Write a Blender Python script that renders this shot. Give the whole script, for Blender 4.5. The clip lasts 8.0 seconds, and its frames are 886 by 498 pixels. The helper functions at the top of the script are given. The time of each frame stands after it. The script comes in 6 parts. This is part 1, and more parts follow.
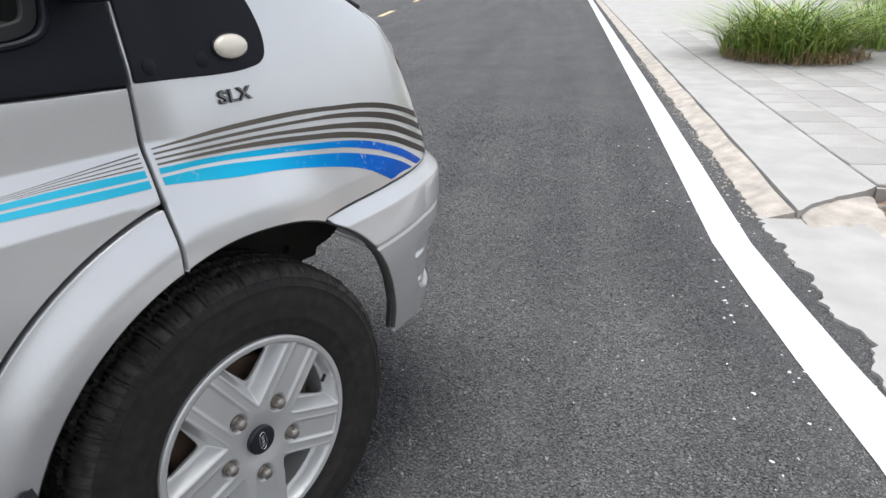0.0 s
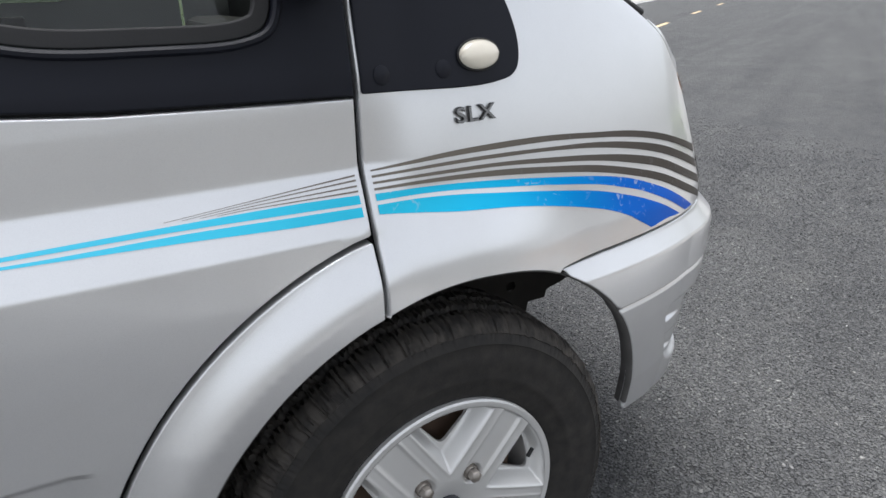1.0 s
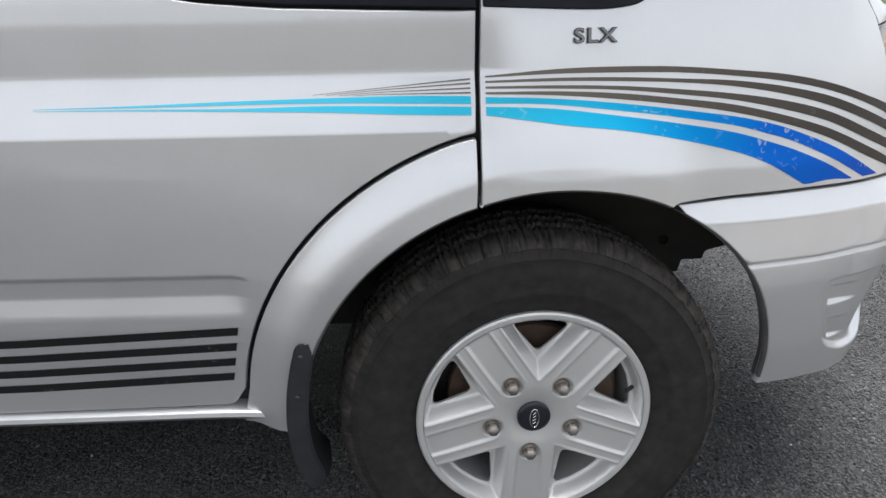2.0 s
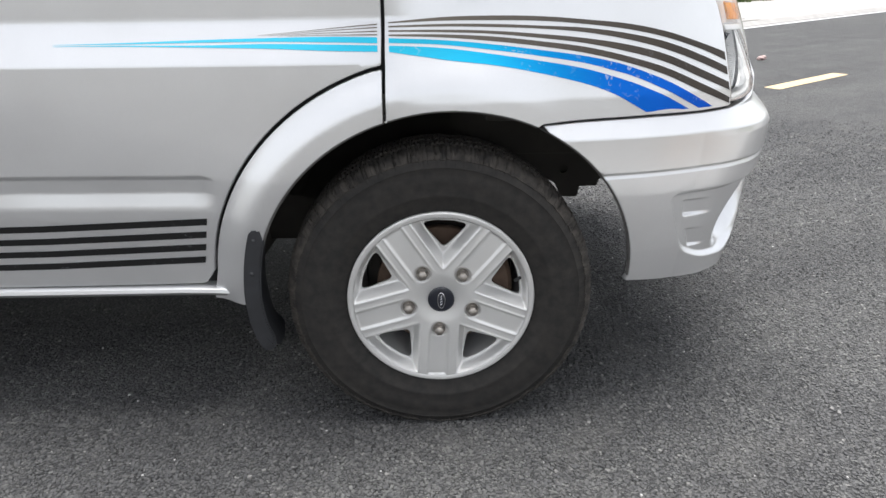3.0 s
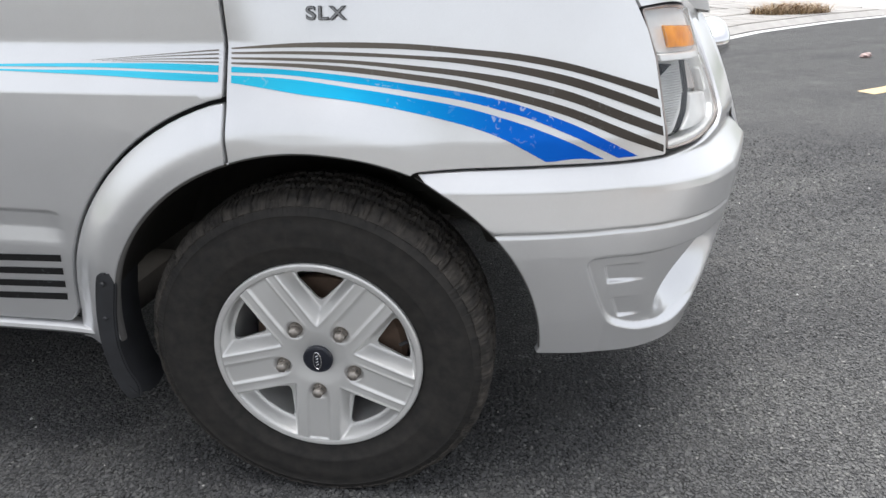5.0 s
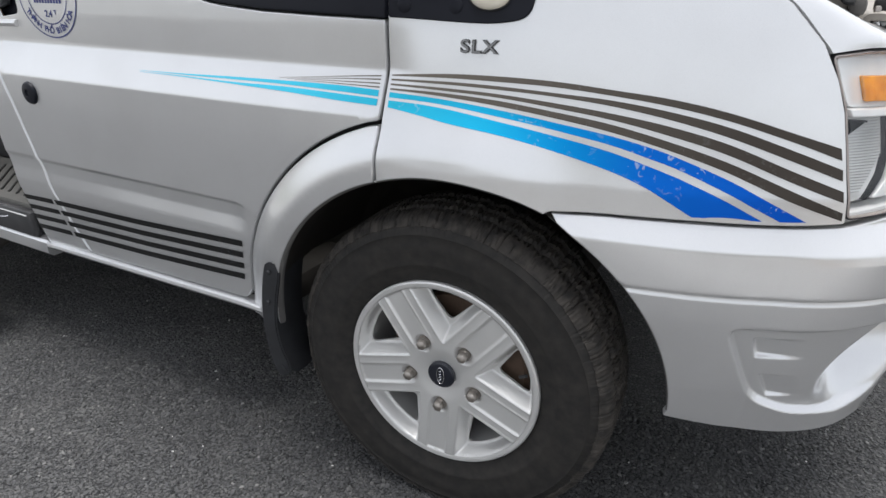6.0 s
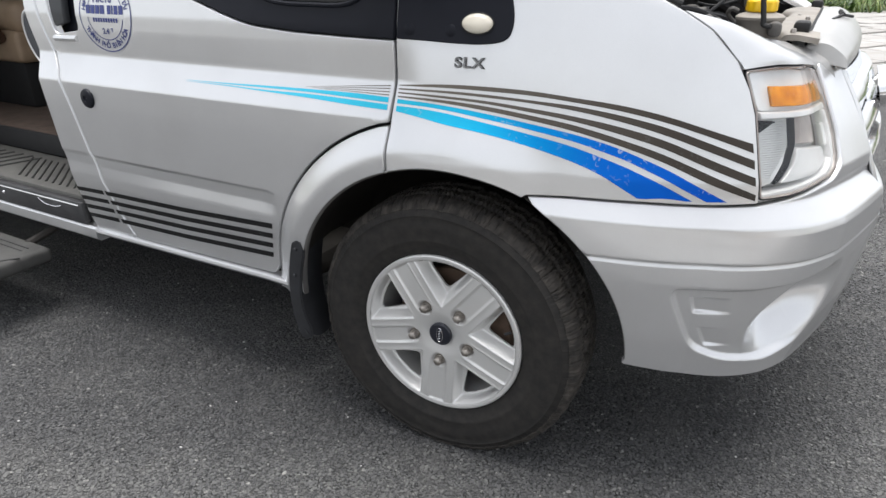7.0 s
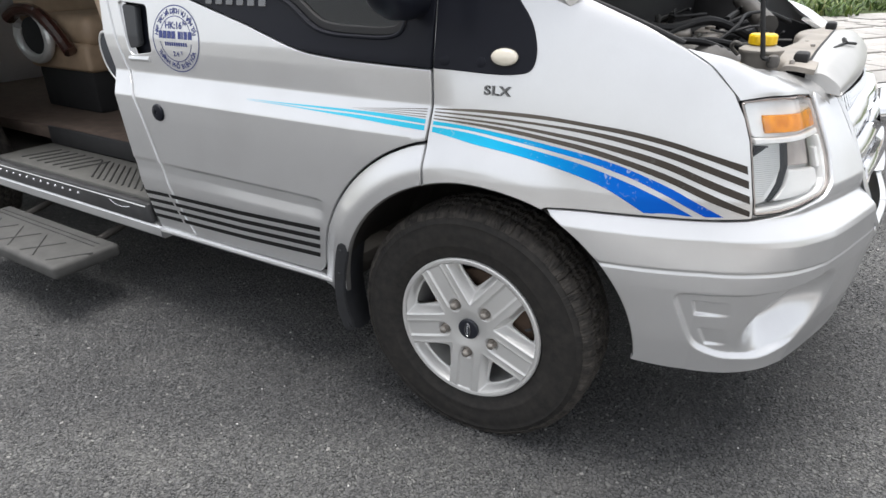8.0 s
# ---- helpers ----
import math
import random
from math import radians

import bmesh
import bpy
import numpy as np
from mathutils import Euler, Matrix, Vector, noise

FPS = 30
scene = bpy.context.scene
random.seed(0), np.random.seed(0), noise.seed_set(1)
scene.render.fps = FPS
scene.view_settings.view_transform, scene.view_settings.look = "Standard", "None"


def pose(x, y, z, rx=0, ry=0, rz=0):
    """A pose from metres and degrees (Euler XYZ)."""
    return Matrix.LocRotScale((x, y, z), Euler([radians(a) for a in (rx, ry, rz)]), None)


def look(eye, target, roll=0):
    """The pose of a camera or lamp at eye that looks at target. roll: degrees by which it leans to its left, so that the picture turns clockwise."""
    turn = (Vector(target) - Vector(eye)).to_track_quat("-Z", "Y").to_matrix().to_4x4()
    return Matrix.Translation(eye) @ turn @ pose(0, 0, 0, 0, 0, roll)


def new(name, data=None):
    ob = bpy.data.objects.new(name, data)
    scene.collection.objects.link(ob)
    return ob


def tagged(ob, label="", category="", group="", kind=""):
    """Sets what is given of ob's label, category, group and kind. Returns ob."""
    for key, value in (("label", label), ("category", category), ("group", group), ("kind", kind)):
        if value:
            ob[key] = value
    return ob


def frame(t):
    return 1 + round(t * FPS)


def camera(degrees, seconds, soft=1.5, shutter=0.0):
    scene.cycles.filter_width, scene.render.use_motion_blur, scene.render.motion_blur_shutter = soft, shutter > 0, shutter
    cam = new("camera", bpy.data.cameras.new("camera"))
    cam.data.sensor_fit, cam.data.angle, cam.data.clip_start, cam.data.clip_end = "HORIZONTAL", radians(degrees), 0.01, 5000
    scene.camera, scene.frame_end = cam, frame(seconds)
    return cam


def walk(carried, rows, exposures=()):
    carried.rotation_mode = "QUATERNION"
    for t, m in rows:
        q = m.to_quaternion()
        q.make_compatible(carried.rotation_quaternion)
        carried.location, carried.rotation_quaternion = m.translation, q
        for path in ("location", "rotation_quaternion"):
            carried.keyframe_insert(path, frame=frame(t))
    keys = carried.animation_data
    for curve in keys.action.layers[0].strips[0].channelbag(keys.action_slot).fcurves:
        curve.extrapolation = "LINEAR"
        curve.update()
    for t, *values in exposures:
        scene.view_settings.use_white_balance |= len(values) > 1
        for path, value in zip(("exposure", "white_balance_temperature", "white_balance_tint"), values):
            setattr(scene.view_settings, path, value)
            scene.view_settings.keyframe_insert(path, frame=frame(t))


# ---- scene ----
cam = camera(69.0, 8.0)
PATH = [
    (0, (-0.537, -0.99, 1.217), (0.833, 0.235, 0.429), -1.9),
    (0.5, (-0.467, -0.912, 1.223), (0.678, 0.525, 0.433), -1.5),
    (1, (-0.38, -0.786, 1.196), (0.434, 0.884, 0.455), -1.7),
    (1.2, (-0.356, -0.807, 1.186), (0.361, 0.916, 0.467), -1.8),
    (2.3, (-0.112, -1.087, 1.073), (-0.212, 0.764, 0.32), -0.9),
    (2.5, (-0.079, -1.141, 1.065), (-0.177, 0.703, 0.297), -0.9),
    (3, (0.046, -1.368, 1.059), (-0.009, 0.476, 0.284), -0.9),
    (3.5, (0.168, -1.444, 1.07), (0.135, 0.393, 0.28), -0.9),
    (4, (0.345, -1.444, 1.075), (0.224, 0.386, 0.279), -0.8),
    (4.2, (0.389, -1.357, 1.086), (0.215, 0.463, 0.275), -0.5),
    (5.3, (0.498, -1.036, 1.134), (-0.018, 0.714, 0.314), -1.2),
    (5.5, (0.535, -1.02, 1.154), (-0.182, 0.658, 0.338), -1.1),
    (6, (0.583, -1.001, 1.169), (-0.326, 0.582, 0.352), -0.6),
    (6.5, (0.652, -1.113, 1.199), (-0.265, 0.468, 0.387), -0.7),
    (7, (0.729, -1.229, 1.235), (-0.19, 0.347, 0.417), -0.8),
    (7.5, (0.798, -1.301, 1.271), (-0.12, 0.275, 0.45), -1.1),
    (8, (0.825, -1.368, 1.333), (-0.18, 0.15, 0.507), -1.2),
]
walk(cam, [(t, look(eye, target, roll)) for t, eye, target, roll in PATH],
     [(0, 0.72, 6280, 10), (0.5, 0.90, 6280, 10), (1.2, 0.86, 6280, 10), (2.4, 0.94, 6450, 10), (3.0, 1.17, 6480, 10), (4.2, 1.26, 6500, 10), (5.5, 0.90, 6400, 10), (6.5, 0.95, 6450, 10), (8, 1.06, 6500, 10)])

# ---- world and light: a bright overcast day ----
world = bpy.data.worlds.new("overcast_sky")
scene.world = world
world.use_nodes = True
wn, wl = world.node_tree.nodes, world.node_tree.links
sky = wn.new("ShaderNodeTexSky")
sky.sky_type = "NISHITA"
sky.sun_disc = False
sky.sun_elevation, sky.sun_rotation = radians(83), radians(335)
sky.air_density, sky.dust_density = 1.0, 3.0
grey = wn.new("ShaderNodeHueSaturation")
grey.inputs["Saturation"].default_value = 0.22
wl.new(sky.outputs[0], grey.inputs["Color"])
wl.new(grey.outputs[0], wn["Background"].inputs[0])
wn["Background"].inputs[1].default_value = 0.150
sun_lamp = new("sun", bpy.data.lights.new("sun", "SUN"))
sun_lamp.data.energy, sun_lamp.data.angle, sun_lamp.data.color = 1.95, radians(42), (1.0, 0.985, 0.965)
sun_lamp.matrix_world = look((-0.16, 0.34, 3.0), (0, 0, 0))

# ---- materials ----
def mat(name):
    m = bpy.data.materials.new(name)
    m.use_nodes = True
    return m, m.node_tree.nodes, m.node_tree.links, m.node_tree.nodes["Principled BSDF"]


def tex(nodes, links, kind, scale, detail=4.0, coord="Object"):
    c = nodes.new("ShaderNodeTexCoord")
    t = nodes.new(kind)
    t.inputs["Scale"].default_value = scale
    if "Detail" in t.inputs:
        t.inputs["Detail"].default_value = detail
    links.new(c.outputs[coord], t.inputs["Vector"])
    return t


def ramp(nodes, links, src, stops):
    r = nodes.new("ShaderNodeValToRGB")
    e = r.color_ramp.elements
    while len(e) < len(stops):
        e.new(0.5)
    for el, (p, c) in zip(e, stops):
        el.position, el.color = p, (*c, 1) if len(c) == 3 else c
    links.new(src, r.inputs[0])
    return r


def mixed(nodes, links, a, b, fac, mode="MIX"):
    m = nodes.new("ShaderNodeMix")
    m.data_type, m.blend_type = "RGBA", mode
    if isinstance(fac, float):
        m.inputs[0].default_value = fac
    else:
        links.new(fac, m.inputs[0])
    for s, v in ((6, a), (7, b)):
        if isinstance(v, tuple):
            m.inputs[s].default_value = (*v, 1)
        else:
            links.new(v, m.inputs[s])
    return m.outputs[2]


def bump(nodes, links, src, bsdf, strength, dist):
    b = nodes.new("ShaderNodeBump")
    b.inputs["Strength"].default_value, b.inputs["Distance"].default_value = strength, dist
    links.new(src, b.inputs["Height"])
    links.new(b.outputs[0], bsdf.inputs["Normal"])
    return b


def plain(name, colour, rough=0.5, metal=0.0, vary=0.12, scale=18.0, relief=0.15, dist=0.001, coat=0.0, fine=220.0):
    """A surface with broad and fine variation of tone and gloss."""
    m, n, l, p = mat(name)
    a = tex(n, l, "ShaderNodeTexNoise", scale, 6)
    b = tex(n, l, "ShaderNodeTexNoise", fine, 3)
    dark = tuple(c * (1 - vary) for c in colour)
    light = tuple(min(c * (1 + vary), 1) for c in colour)
    col = ramp(n, l, a.outputs["Fac"], [(0.3, dark), (0.7, light)]).outputs[0]
    l.new(mixed(n, l, col, colour, 0.4), p.inputs["Base Color"])
    r = n.new("ShaderNodeMapRange")
    r.inputs["To Min"].default_value, r.inputs["To Max"].default_value = max(rough - 0.08, 0.02), min(rough + 0.08, 1)
    l.new(a.outputs["Fac"], r.inputs["Value"])
    l.new(r.outputs[0], p.inputs["Roughness"])
    p.inputs["Metallic"].default_value = metal
    p.inputs["Coat Weight"].default_value = coat
    p.inputs["Coat Roughness"].default_value = 0.06
    if relief:
        bump(n, l, b.outputs["Fac"], p, relief, dist)
    return m


def paint_material(name, colour):
    """Metallic lacquer with fine flakes, dust and faint wash marks."""
    m, n, l, p = mat(name)
    flake = tex(n, l, "ShaderNodeTexVoronoi", 1400)
    dust = tex(n, l, "ShaderNodeTexNoise", 5, 8)
    fine = tex(n, l, "ShaderNodeTexNoise", 60, 6)
    c1 = ramp(n, l, flake.outputs["Color"], [(0.0, tuple(c * 0.93 for c in colour)), (1.0, tuple(min(1, c * 1.06) for c in colour))]).outputs[0]
    c2 = mixed(n, l, c1, (0.50, 0.49, 0.48), ramp(n, l, dust.outputs["Fac"], [(0.45, (0, 0, 0)), (0.8, (0.22, 0.22, 0.22))]).outputs[0])
    l.new(c2, p.inputs["Base Color"])
    p.inputs["Metallic"].default_value = 0.7
    r = ramp(n, l, fine.outputs["Fac"], [(0.3, (0.29,) * 3), (0.75, (0.35,) * 3)])
    l.new(r.outputs[0], p.inputs["Roughness"])
    p.inputs["Coat Weight"].default_value = 0.8
    p.inputs["Coat Roughness"].default_value = 0.10
    bump(n, l, dust.outputs["Fac"], p, 0.02, 0.002)
    return m


def road_wear(n, l, col):
    """Broad clouds and long streaks that traffic leaves along the road, and dust."""
    cloud = tex(n, l, "ShaderNodeTexNoise", 1.1, 8)
    tone = ramp(n, l, cloud.outputs["Fac"], [(0.30, (0.84, 0.84, 0.85)), (0.70, (1.14, 1.135, 1.12))]).outputs[0]
    col = mixed(n, l, col, tone, 1.0, "MULTIPLY")
    coord = n.new("ShaderNodeTexCoord")
    along = n.new("ShaderNodeMapping")
    along.vector_type = "TEXTURE"
    along.inputs["Rotation"].default_value = (0, 0, radians(32))
    along.inputs["Scale"].default_value = (9.0, 0.42, 1.0)
    l.new(coord.outputs["Object"], along.inputs["Vector"])
    streak = n.new("ShaderNodeTexNoise")
    streak.inputs["Scale"].default_value, streak.inputs["Detail"].default_value = 1.0, 6
    l.new(along.outputs[0], streak.inputs["Vector"])
    lines = ramp(n, l, streak.outputs["Fac"], [(0.32, (0.84, 0.84, 0.85)), (0.70, (1.24, 1.24, 1.22))]).outputs[0]
    col = mixed(n, l, col, lines, 1.0, "MULTIPLY")
    blot = tex(n, l, "ShaderNodeTexNoise", 4.0, 9)
    dust = ramp(n, l, blot.outputs["Fac"], [(0.54, (0, 0, 0)), (0.80, (0.42, 0.42, 0.42))]).outputs[0]
    return mixed(n, l, col, (0.135, 0.131, 0.124), dust)


def asphalt_material():
    """Tightly packed small stones, rough, with worn and dusty patches; dark binder and crevice shade are put into the
    colour.
    """
    m, n, l, p = mat("asphalt")
    warp = tex(n, l, "ShaderNodeTexNoise", 120, 4)
    coord = n.new("ShaderNodeTexCoord")
    shift = n.new("ShaderNodeVectorMath")
    shift.operation = "MULTIPLY_ADD"
    shift.inputs[1].default_value = (0.011, 0.011, 0.011)
    l.new(warp.outputs["Color"], shift.inputs[0])
    l.new(coord.outputs["Object"], shift.inputs[2])

    def cells(scale, feature):
        t = n.new("ShaderNodeTexVoronoi")
        t.feature = feature
        t.inputs["Scale"].default_value = scale
        l.new(shift.outputs[0], t.inputs["Vector"])
        return t

    def channel(t):
        c = n.new("ShaderNodeSeparateColor")
        l.new(t.outputs["Color"], c.inputs[0])
        return c

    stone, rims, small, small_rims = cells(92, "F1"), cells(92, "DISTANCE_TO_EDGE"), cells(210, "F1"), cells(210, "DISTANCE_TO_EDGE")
    one, two = channel(stone), channel(small)
    grain = tex(n, l, "ShaderNodeTexNoise", 22, 6)
    open_parts = ramp(n, l, grain.outputs["Fac"], [(0.40, (0.0,) * 3), (0.60, (1.0,) * 3)]).outputs[0]
    base = ramp(n, l, one.outputs[0], [(0.0, (0.076, 0.076, 0.078)), (0.5, (0.123, 0.124, 0.125)), (0.9, (0.159, 0.159, 0.156)), (1.0, (0.228, 0.225, 0.218))]).outputs[0]
    base2 = ramp(n, l, two.outputs[0], [(0.0, (0.067, 0.067, 0.069)), (0.7, (0.123, 0.123, 0.124)), (1.0, (0.198, 0.197, 0.191))]).outputs[0]
    col = mixed(n, l, base2, base, open_parts)
    # dark binder and the shade between stones, multiplied into the colour
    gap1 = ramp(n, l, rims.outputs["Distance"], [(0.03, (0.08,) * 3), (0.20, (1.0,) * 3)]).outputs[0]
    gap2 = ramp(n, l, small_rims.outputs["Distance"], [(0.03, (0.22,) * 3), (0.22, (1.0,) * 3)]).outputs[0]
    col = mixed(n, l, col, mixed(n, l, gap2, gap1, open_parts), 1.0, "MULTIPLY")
    col = road_wear(n, l, col)
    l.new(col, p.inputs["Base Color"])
    p.inputs["Roughness"].default_value = 0.8
    p.inputs["Specular IOR Level"].default_value = 0.35
    h = n.new("ShaderNodeMath")
    h.operation = "MULTIPLY_ADD"
    h.inputs[1].default_value = -0.9
    l.new(stone.outputs["Distance"], h.inputs[0])
    h2 = n.new("ShaderNodeMath")
    h2.operation = "MULTIPLY_ADD"
    h2.inputs[1].default_value = -0.4
    l.new(small.outputs["Distance"], h2.inputs[0])
    l.new(one.outputs[1], h2.inputs[2])
    l.new(h2.outputs[0], h.inputs[2])
    bump(n, l, h.outputs[0], p, 1.0, 0.006)
    return m


def chipping_material():
    """Chippings of the road: each its own grey, under the same clouds of wear and dust."""
    m, n, l, p = mat("chippings")
    g = n.new("ShaderNodeNewGeometry")
    each = ramp(n, l, g.outputs["Random Per Island"], [(0.0, (0.062, 0.062, 0.064)), (0.5, (0.088, 0.088, 0.089)), (0.90, (0.108, 0.108, 0.106)), (0.985, (0.135, 0.134, 0.13)), (1.0, (0.24, 0.235, 0.225))]).outputs[0]
    fine = tex(n, l, "ShaderNodeTexNoise", 420, 4)
    col = mixed(n, l, each, ramp(n, l, fine.outputs["Fac"], [(0.3, (0.78,) * 3), (0.7, (1.15,) * 3)]).outputs[0], 1.0, "MULTIPLY")
    l.new(road_wear(n, l, col), p.inputs["Base Color"])
    p.inputs["Roughness"].default_value = 0.68
    p.inputs["Specular IOR Level"].default_value = 0.4
    bump(n, l, fine.outputs["Fac"], p, 0.5, 0.001)
    return m


def decal_material(name, stops, wear=0.4):
    """Vinyl film, scuffed; stops along the length give its tones."""
    m, n, l, p = mat(name)
    c = n.new("ShaderNodeTexCoord")
    sep = n.new("ShaderNodeSeparateXYZ")
    l.new(c.outputs["Object"], sep.inputs[0])
    r = n.new("ShaderNodeMapRange")
    r.inputs["From Min"].default_value, r.inputs["From Max"].default_value = -0.75, 0.65
    l.new(sep.outputs["X"], r.inputs["Value"])
    col = ramp(n, l, r.outputs[0], stops).outputs[0]
    sc = tex(n, l, "ShaderNodeTexNoise", 55, 9)
    sc.inputs["Distortion"].default_value = 1.6
    patch = tex(n, l, "ShaderNodeTexNoise", 6, 2)
    s1 = ramp(n, l, sc.outputs["Fac"], [(0.61, (0, 0, 0)), (0.66, (1, 1, 1))]).outputs[0]
    s2 = ramp(n, l, patch.outputs["Fac"], [(0.51, (0, 0, 0)), (0.63, (wear,) * 3)]).outputs[0]
    scuff = mixed(n, l, s1, s2, 1.0, "MULTIPLY")
    l.new(mixed(n, l, col, (0.62, 0.66, 0.70), scuff), p.inputs["Base Color"])
    p.inputs["Roughness"].default_value = 0.42
    p.inputs["Specular IOR Level"].default_value = 0.12
    return m


def slab_material(name, colour, dirt):
    """Pale slabs, each of a slightly different tone, with dirt and fine pores."""
    m, n, l, p = mat(name)
    info = n.new("ShaderNodeObjectInfo")
    each = ramp(n, l, info.outputs["Random"], [(0.0, tuple(c * 0.86 for c in colour)), (1.0, tuple(c * 1.06 for c in colour))]).outputs[0]
    broad = tex(n, l, "ShaderNodeTexNoise", 2.2, 8, "Object")
    fine = tex(n, l, "ShaderNodeTexNoise", 70, 6)
    k = ramp(n, l, broad.outputs["Fac"], [(0.42, (0, 0, 0)), (0.75, (0.7, 0.7, 0.7))]).outputs[0]
    col = mixed(n, l, each, dirt, k)
    sp = ramp(n, l, fine.outputs["Fac"], [(0.3, (0.82,) * 3), (0.6, (1.0,) * 3)]).outputs[0]
    l.new(mixed(n, l, col, sp, 1.0, "MULTIPLY"), p.inputs["Base Color"])
    p.inputs["Roughness"].default_value = 0.85
    bump(n, l, fine.outputs["Fac"], p, 0.5, 0.003)
    return m


def glass_material(name, colour, rough=0.02, alpha=0.25):
    m, n, l, p = mat(name)
    out = n["Material Output"]
    tr = n.new("ShaderNodeBsdfTransparent")
    tr.inputs[0].default_value = (*colour, 1)
    gl = n.new("ShaderNodeBsdfGlossy")
    gl.inputs["Roughness"].default_value = rough
    fr = n.new("ShaderNodeFresnel")
    fr.inputs[0].default_value = 1.5
    mx = n.new("ShaderNodeMixShader")
    l.new(fr.outputs[0], mx.inputs[0])
    l.new(tr.outputs[0], mx.inputs[1])
    l.new(gl.outputs[0], mx.inputs[2])
    l.new(mx.outputs[0], out.inputs[0])
    return m


def rubber_material(name, dirt):
    m, n, l, p = mat(name)
    a = tex(n, l, "ShaderNodeTexNoise", 45, 10)
    b = tex(n, l, "ShaderNodeTexNoise", 260, 5)
    d = ramp(n, l, a.outputs["Fac"], [(0.35, (dirt * 0.15,) * 3), (0.75, (dirt,) * 3)]).outputs[0]
    l.new(mixed(n, l, (0.016, 0.0155, 0.015), (0.19, 0.165, 0.14), d), p.inputs["Base Color"])
    p.inputs["Roughness"].default_value = 0.72
    p.inputs["Specular IOR Level"].default_value = 0.28
    bump(n, l, b.outputs["Fac"], p, 0.35, 0.0012)
    return m


PAINT = paint_material("silver_paint", (0.685, 0.687, 0.69))
BLACK_TRIM = plain("black_trim", (0.008, 0.009, 0.0145), 0.45, relief=0.1, fine=600, dist=0.0004)
BLACK_TRIM.node_tree.nodes["Principled BSDF"].inputs["Specular IOR Level"].default_value = 0.2
FLAP = plain("flap_rubber", (0.020, 0.021, 0.024), 0.6, vary=0.5, scale=22, relief=0.3, dist=0.001, fine=160)
RIM_EDGE = plain("grey_rim_edge", (0.16, 0.155, 0.15), 0.6, 0.1, 0.3, 20, 0.2)
GAP = plain("seal_and_gap_black", (0.012, 0.012, 0.013), 0.7)
UNDER = plain("underbody", (0.034, 0.030, 0.026), 0.85, vary=0.4, relief=0.4, dist=0.004, fine=40)
RUBBER = rubber_material("tyre_rubber", 0.11)
TREAD = rubber_material("tread_rubber", 0.36)
ALLOY = plain("alloy", (0.68, 0.675, 0.66), 0.38, 0.5, 0.06, 9, 0.05, 0.0004)
STEEL = plain("worn_steel", (0.36, 0.33, 0.30), 0.42, 0.9, 0.3, 60, 0.3)
RUST = plain("rusty_brake", (0.13, 0.085, 0.06), 0.8, 0.2, 0.4, 30, 0.4)
CHROME = plain("chrome", (0.82, 0.82, 0.83), 0.08, 1.0, 0.03, 20, 0.0)
CAPBLUE = plain("cap_enamel", (0.010, 0.012, 0.020), 0.35, coat=0.2)
BLUE = decal_material("blue_film", [(0.0, (0.12, 0.58, 0.76)), (0.48, (0.03, 0.50, 0.72)), (0.61, (0.01, 0.42, 0.72)), (0.70, (0.0, 0.28, 0.69)), (0.80, (0.0, 0.13, 0.58)), (1.0, (0.0, 0.065, 0.46))], 0.45)
BROWN = decal_material("brown_film", [(0.0, (0.30, 0.27, 0.23)), (0.50, (0.17, 0.15, 0.125)), (0.72, (0.10, 0.088, 0.075)), (0.9, (0.055, 0.047, 0.040)), (1.0, (0.05, 0.043, 0.037))], 0.05)
DARKFILM = decal_material("dark_film", [(0.0, (0.018, 0.018, 0.018)), (1.0, (0.018, 0.018, 0.018))], 0.10)
INK = plain("blue_ink", (0.03, 0.045, 0.20), 0.4, relief=0)
AMBER = plain("amber_lens", (0.93, 0.30, 0.015), 0.16, vary=0.55, scale=45, coat=1.0, relief=0.9, dist=0.004, fine=70)
SMOKE = plain("smoky_reflector", (0.58, 0.52, 0.49), 0.22, 0.3, 0.2, 30, 0.2)
LENSWHITE = plain("frosted_lens", (0.80, 0.74, 0.62), 0.25, coat=1.0, relief=0.4, dist=0.001, fine=120)
CLEAR = glass_material("clear_glass", (0.95, 0.96, 0.96))
TINT = glass_material("tinted_glass", (0.42, 0.46, 0.44))
REFLECTOR = plain("reflector", (0.88, 0.88, 0.88), 0.20, 0.40, 0.06, 40, 0.2)
WHITECHROME = plain("pale_chrome", (0.89, 0.89, 0.89), 0.24, 0.12, 0.04, 40, 0.1)
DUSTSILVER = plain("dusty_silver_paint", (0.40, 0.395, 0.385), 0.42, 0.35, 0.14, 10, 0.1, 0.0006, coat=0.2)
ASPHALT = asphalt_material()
STONES = chipping_material()
LINE = plain("white_road_paint", (0.56, 0.56, 0.555), 0.6, 0, 0.10, 5, 0.6, 0.003, fine=140)
YELLOW = plain("yellow_road_paint", (0.58, 0.43, 0.24), 0.6, 0, 0.12, 6, 0.6, 0.003, fine=140)
CONCRETE = plain("concrete", (0.335, 0.325, 0.31), 0.85, 0, 0.18, 4, 0.6, 0.004, fine=70)
TILE = slab_material("pavement_tile", (0.35, 0.34, 0.325), (0.265, 0.245, 0.22))
KERBSTONE = plain("dirty_kerb", (0.36, 0.325, 0.285), 0.9, 0, 0.4, 9, 0.9, 0.008, fine=60)
SOIL = plain("soil", (0.125, 0.120, 0.110), 0.95, 0, 0.35, 5, 0.8, 0.02, fine=30)

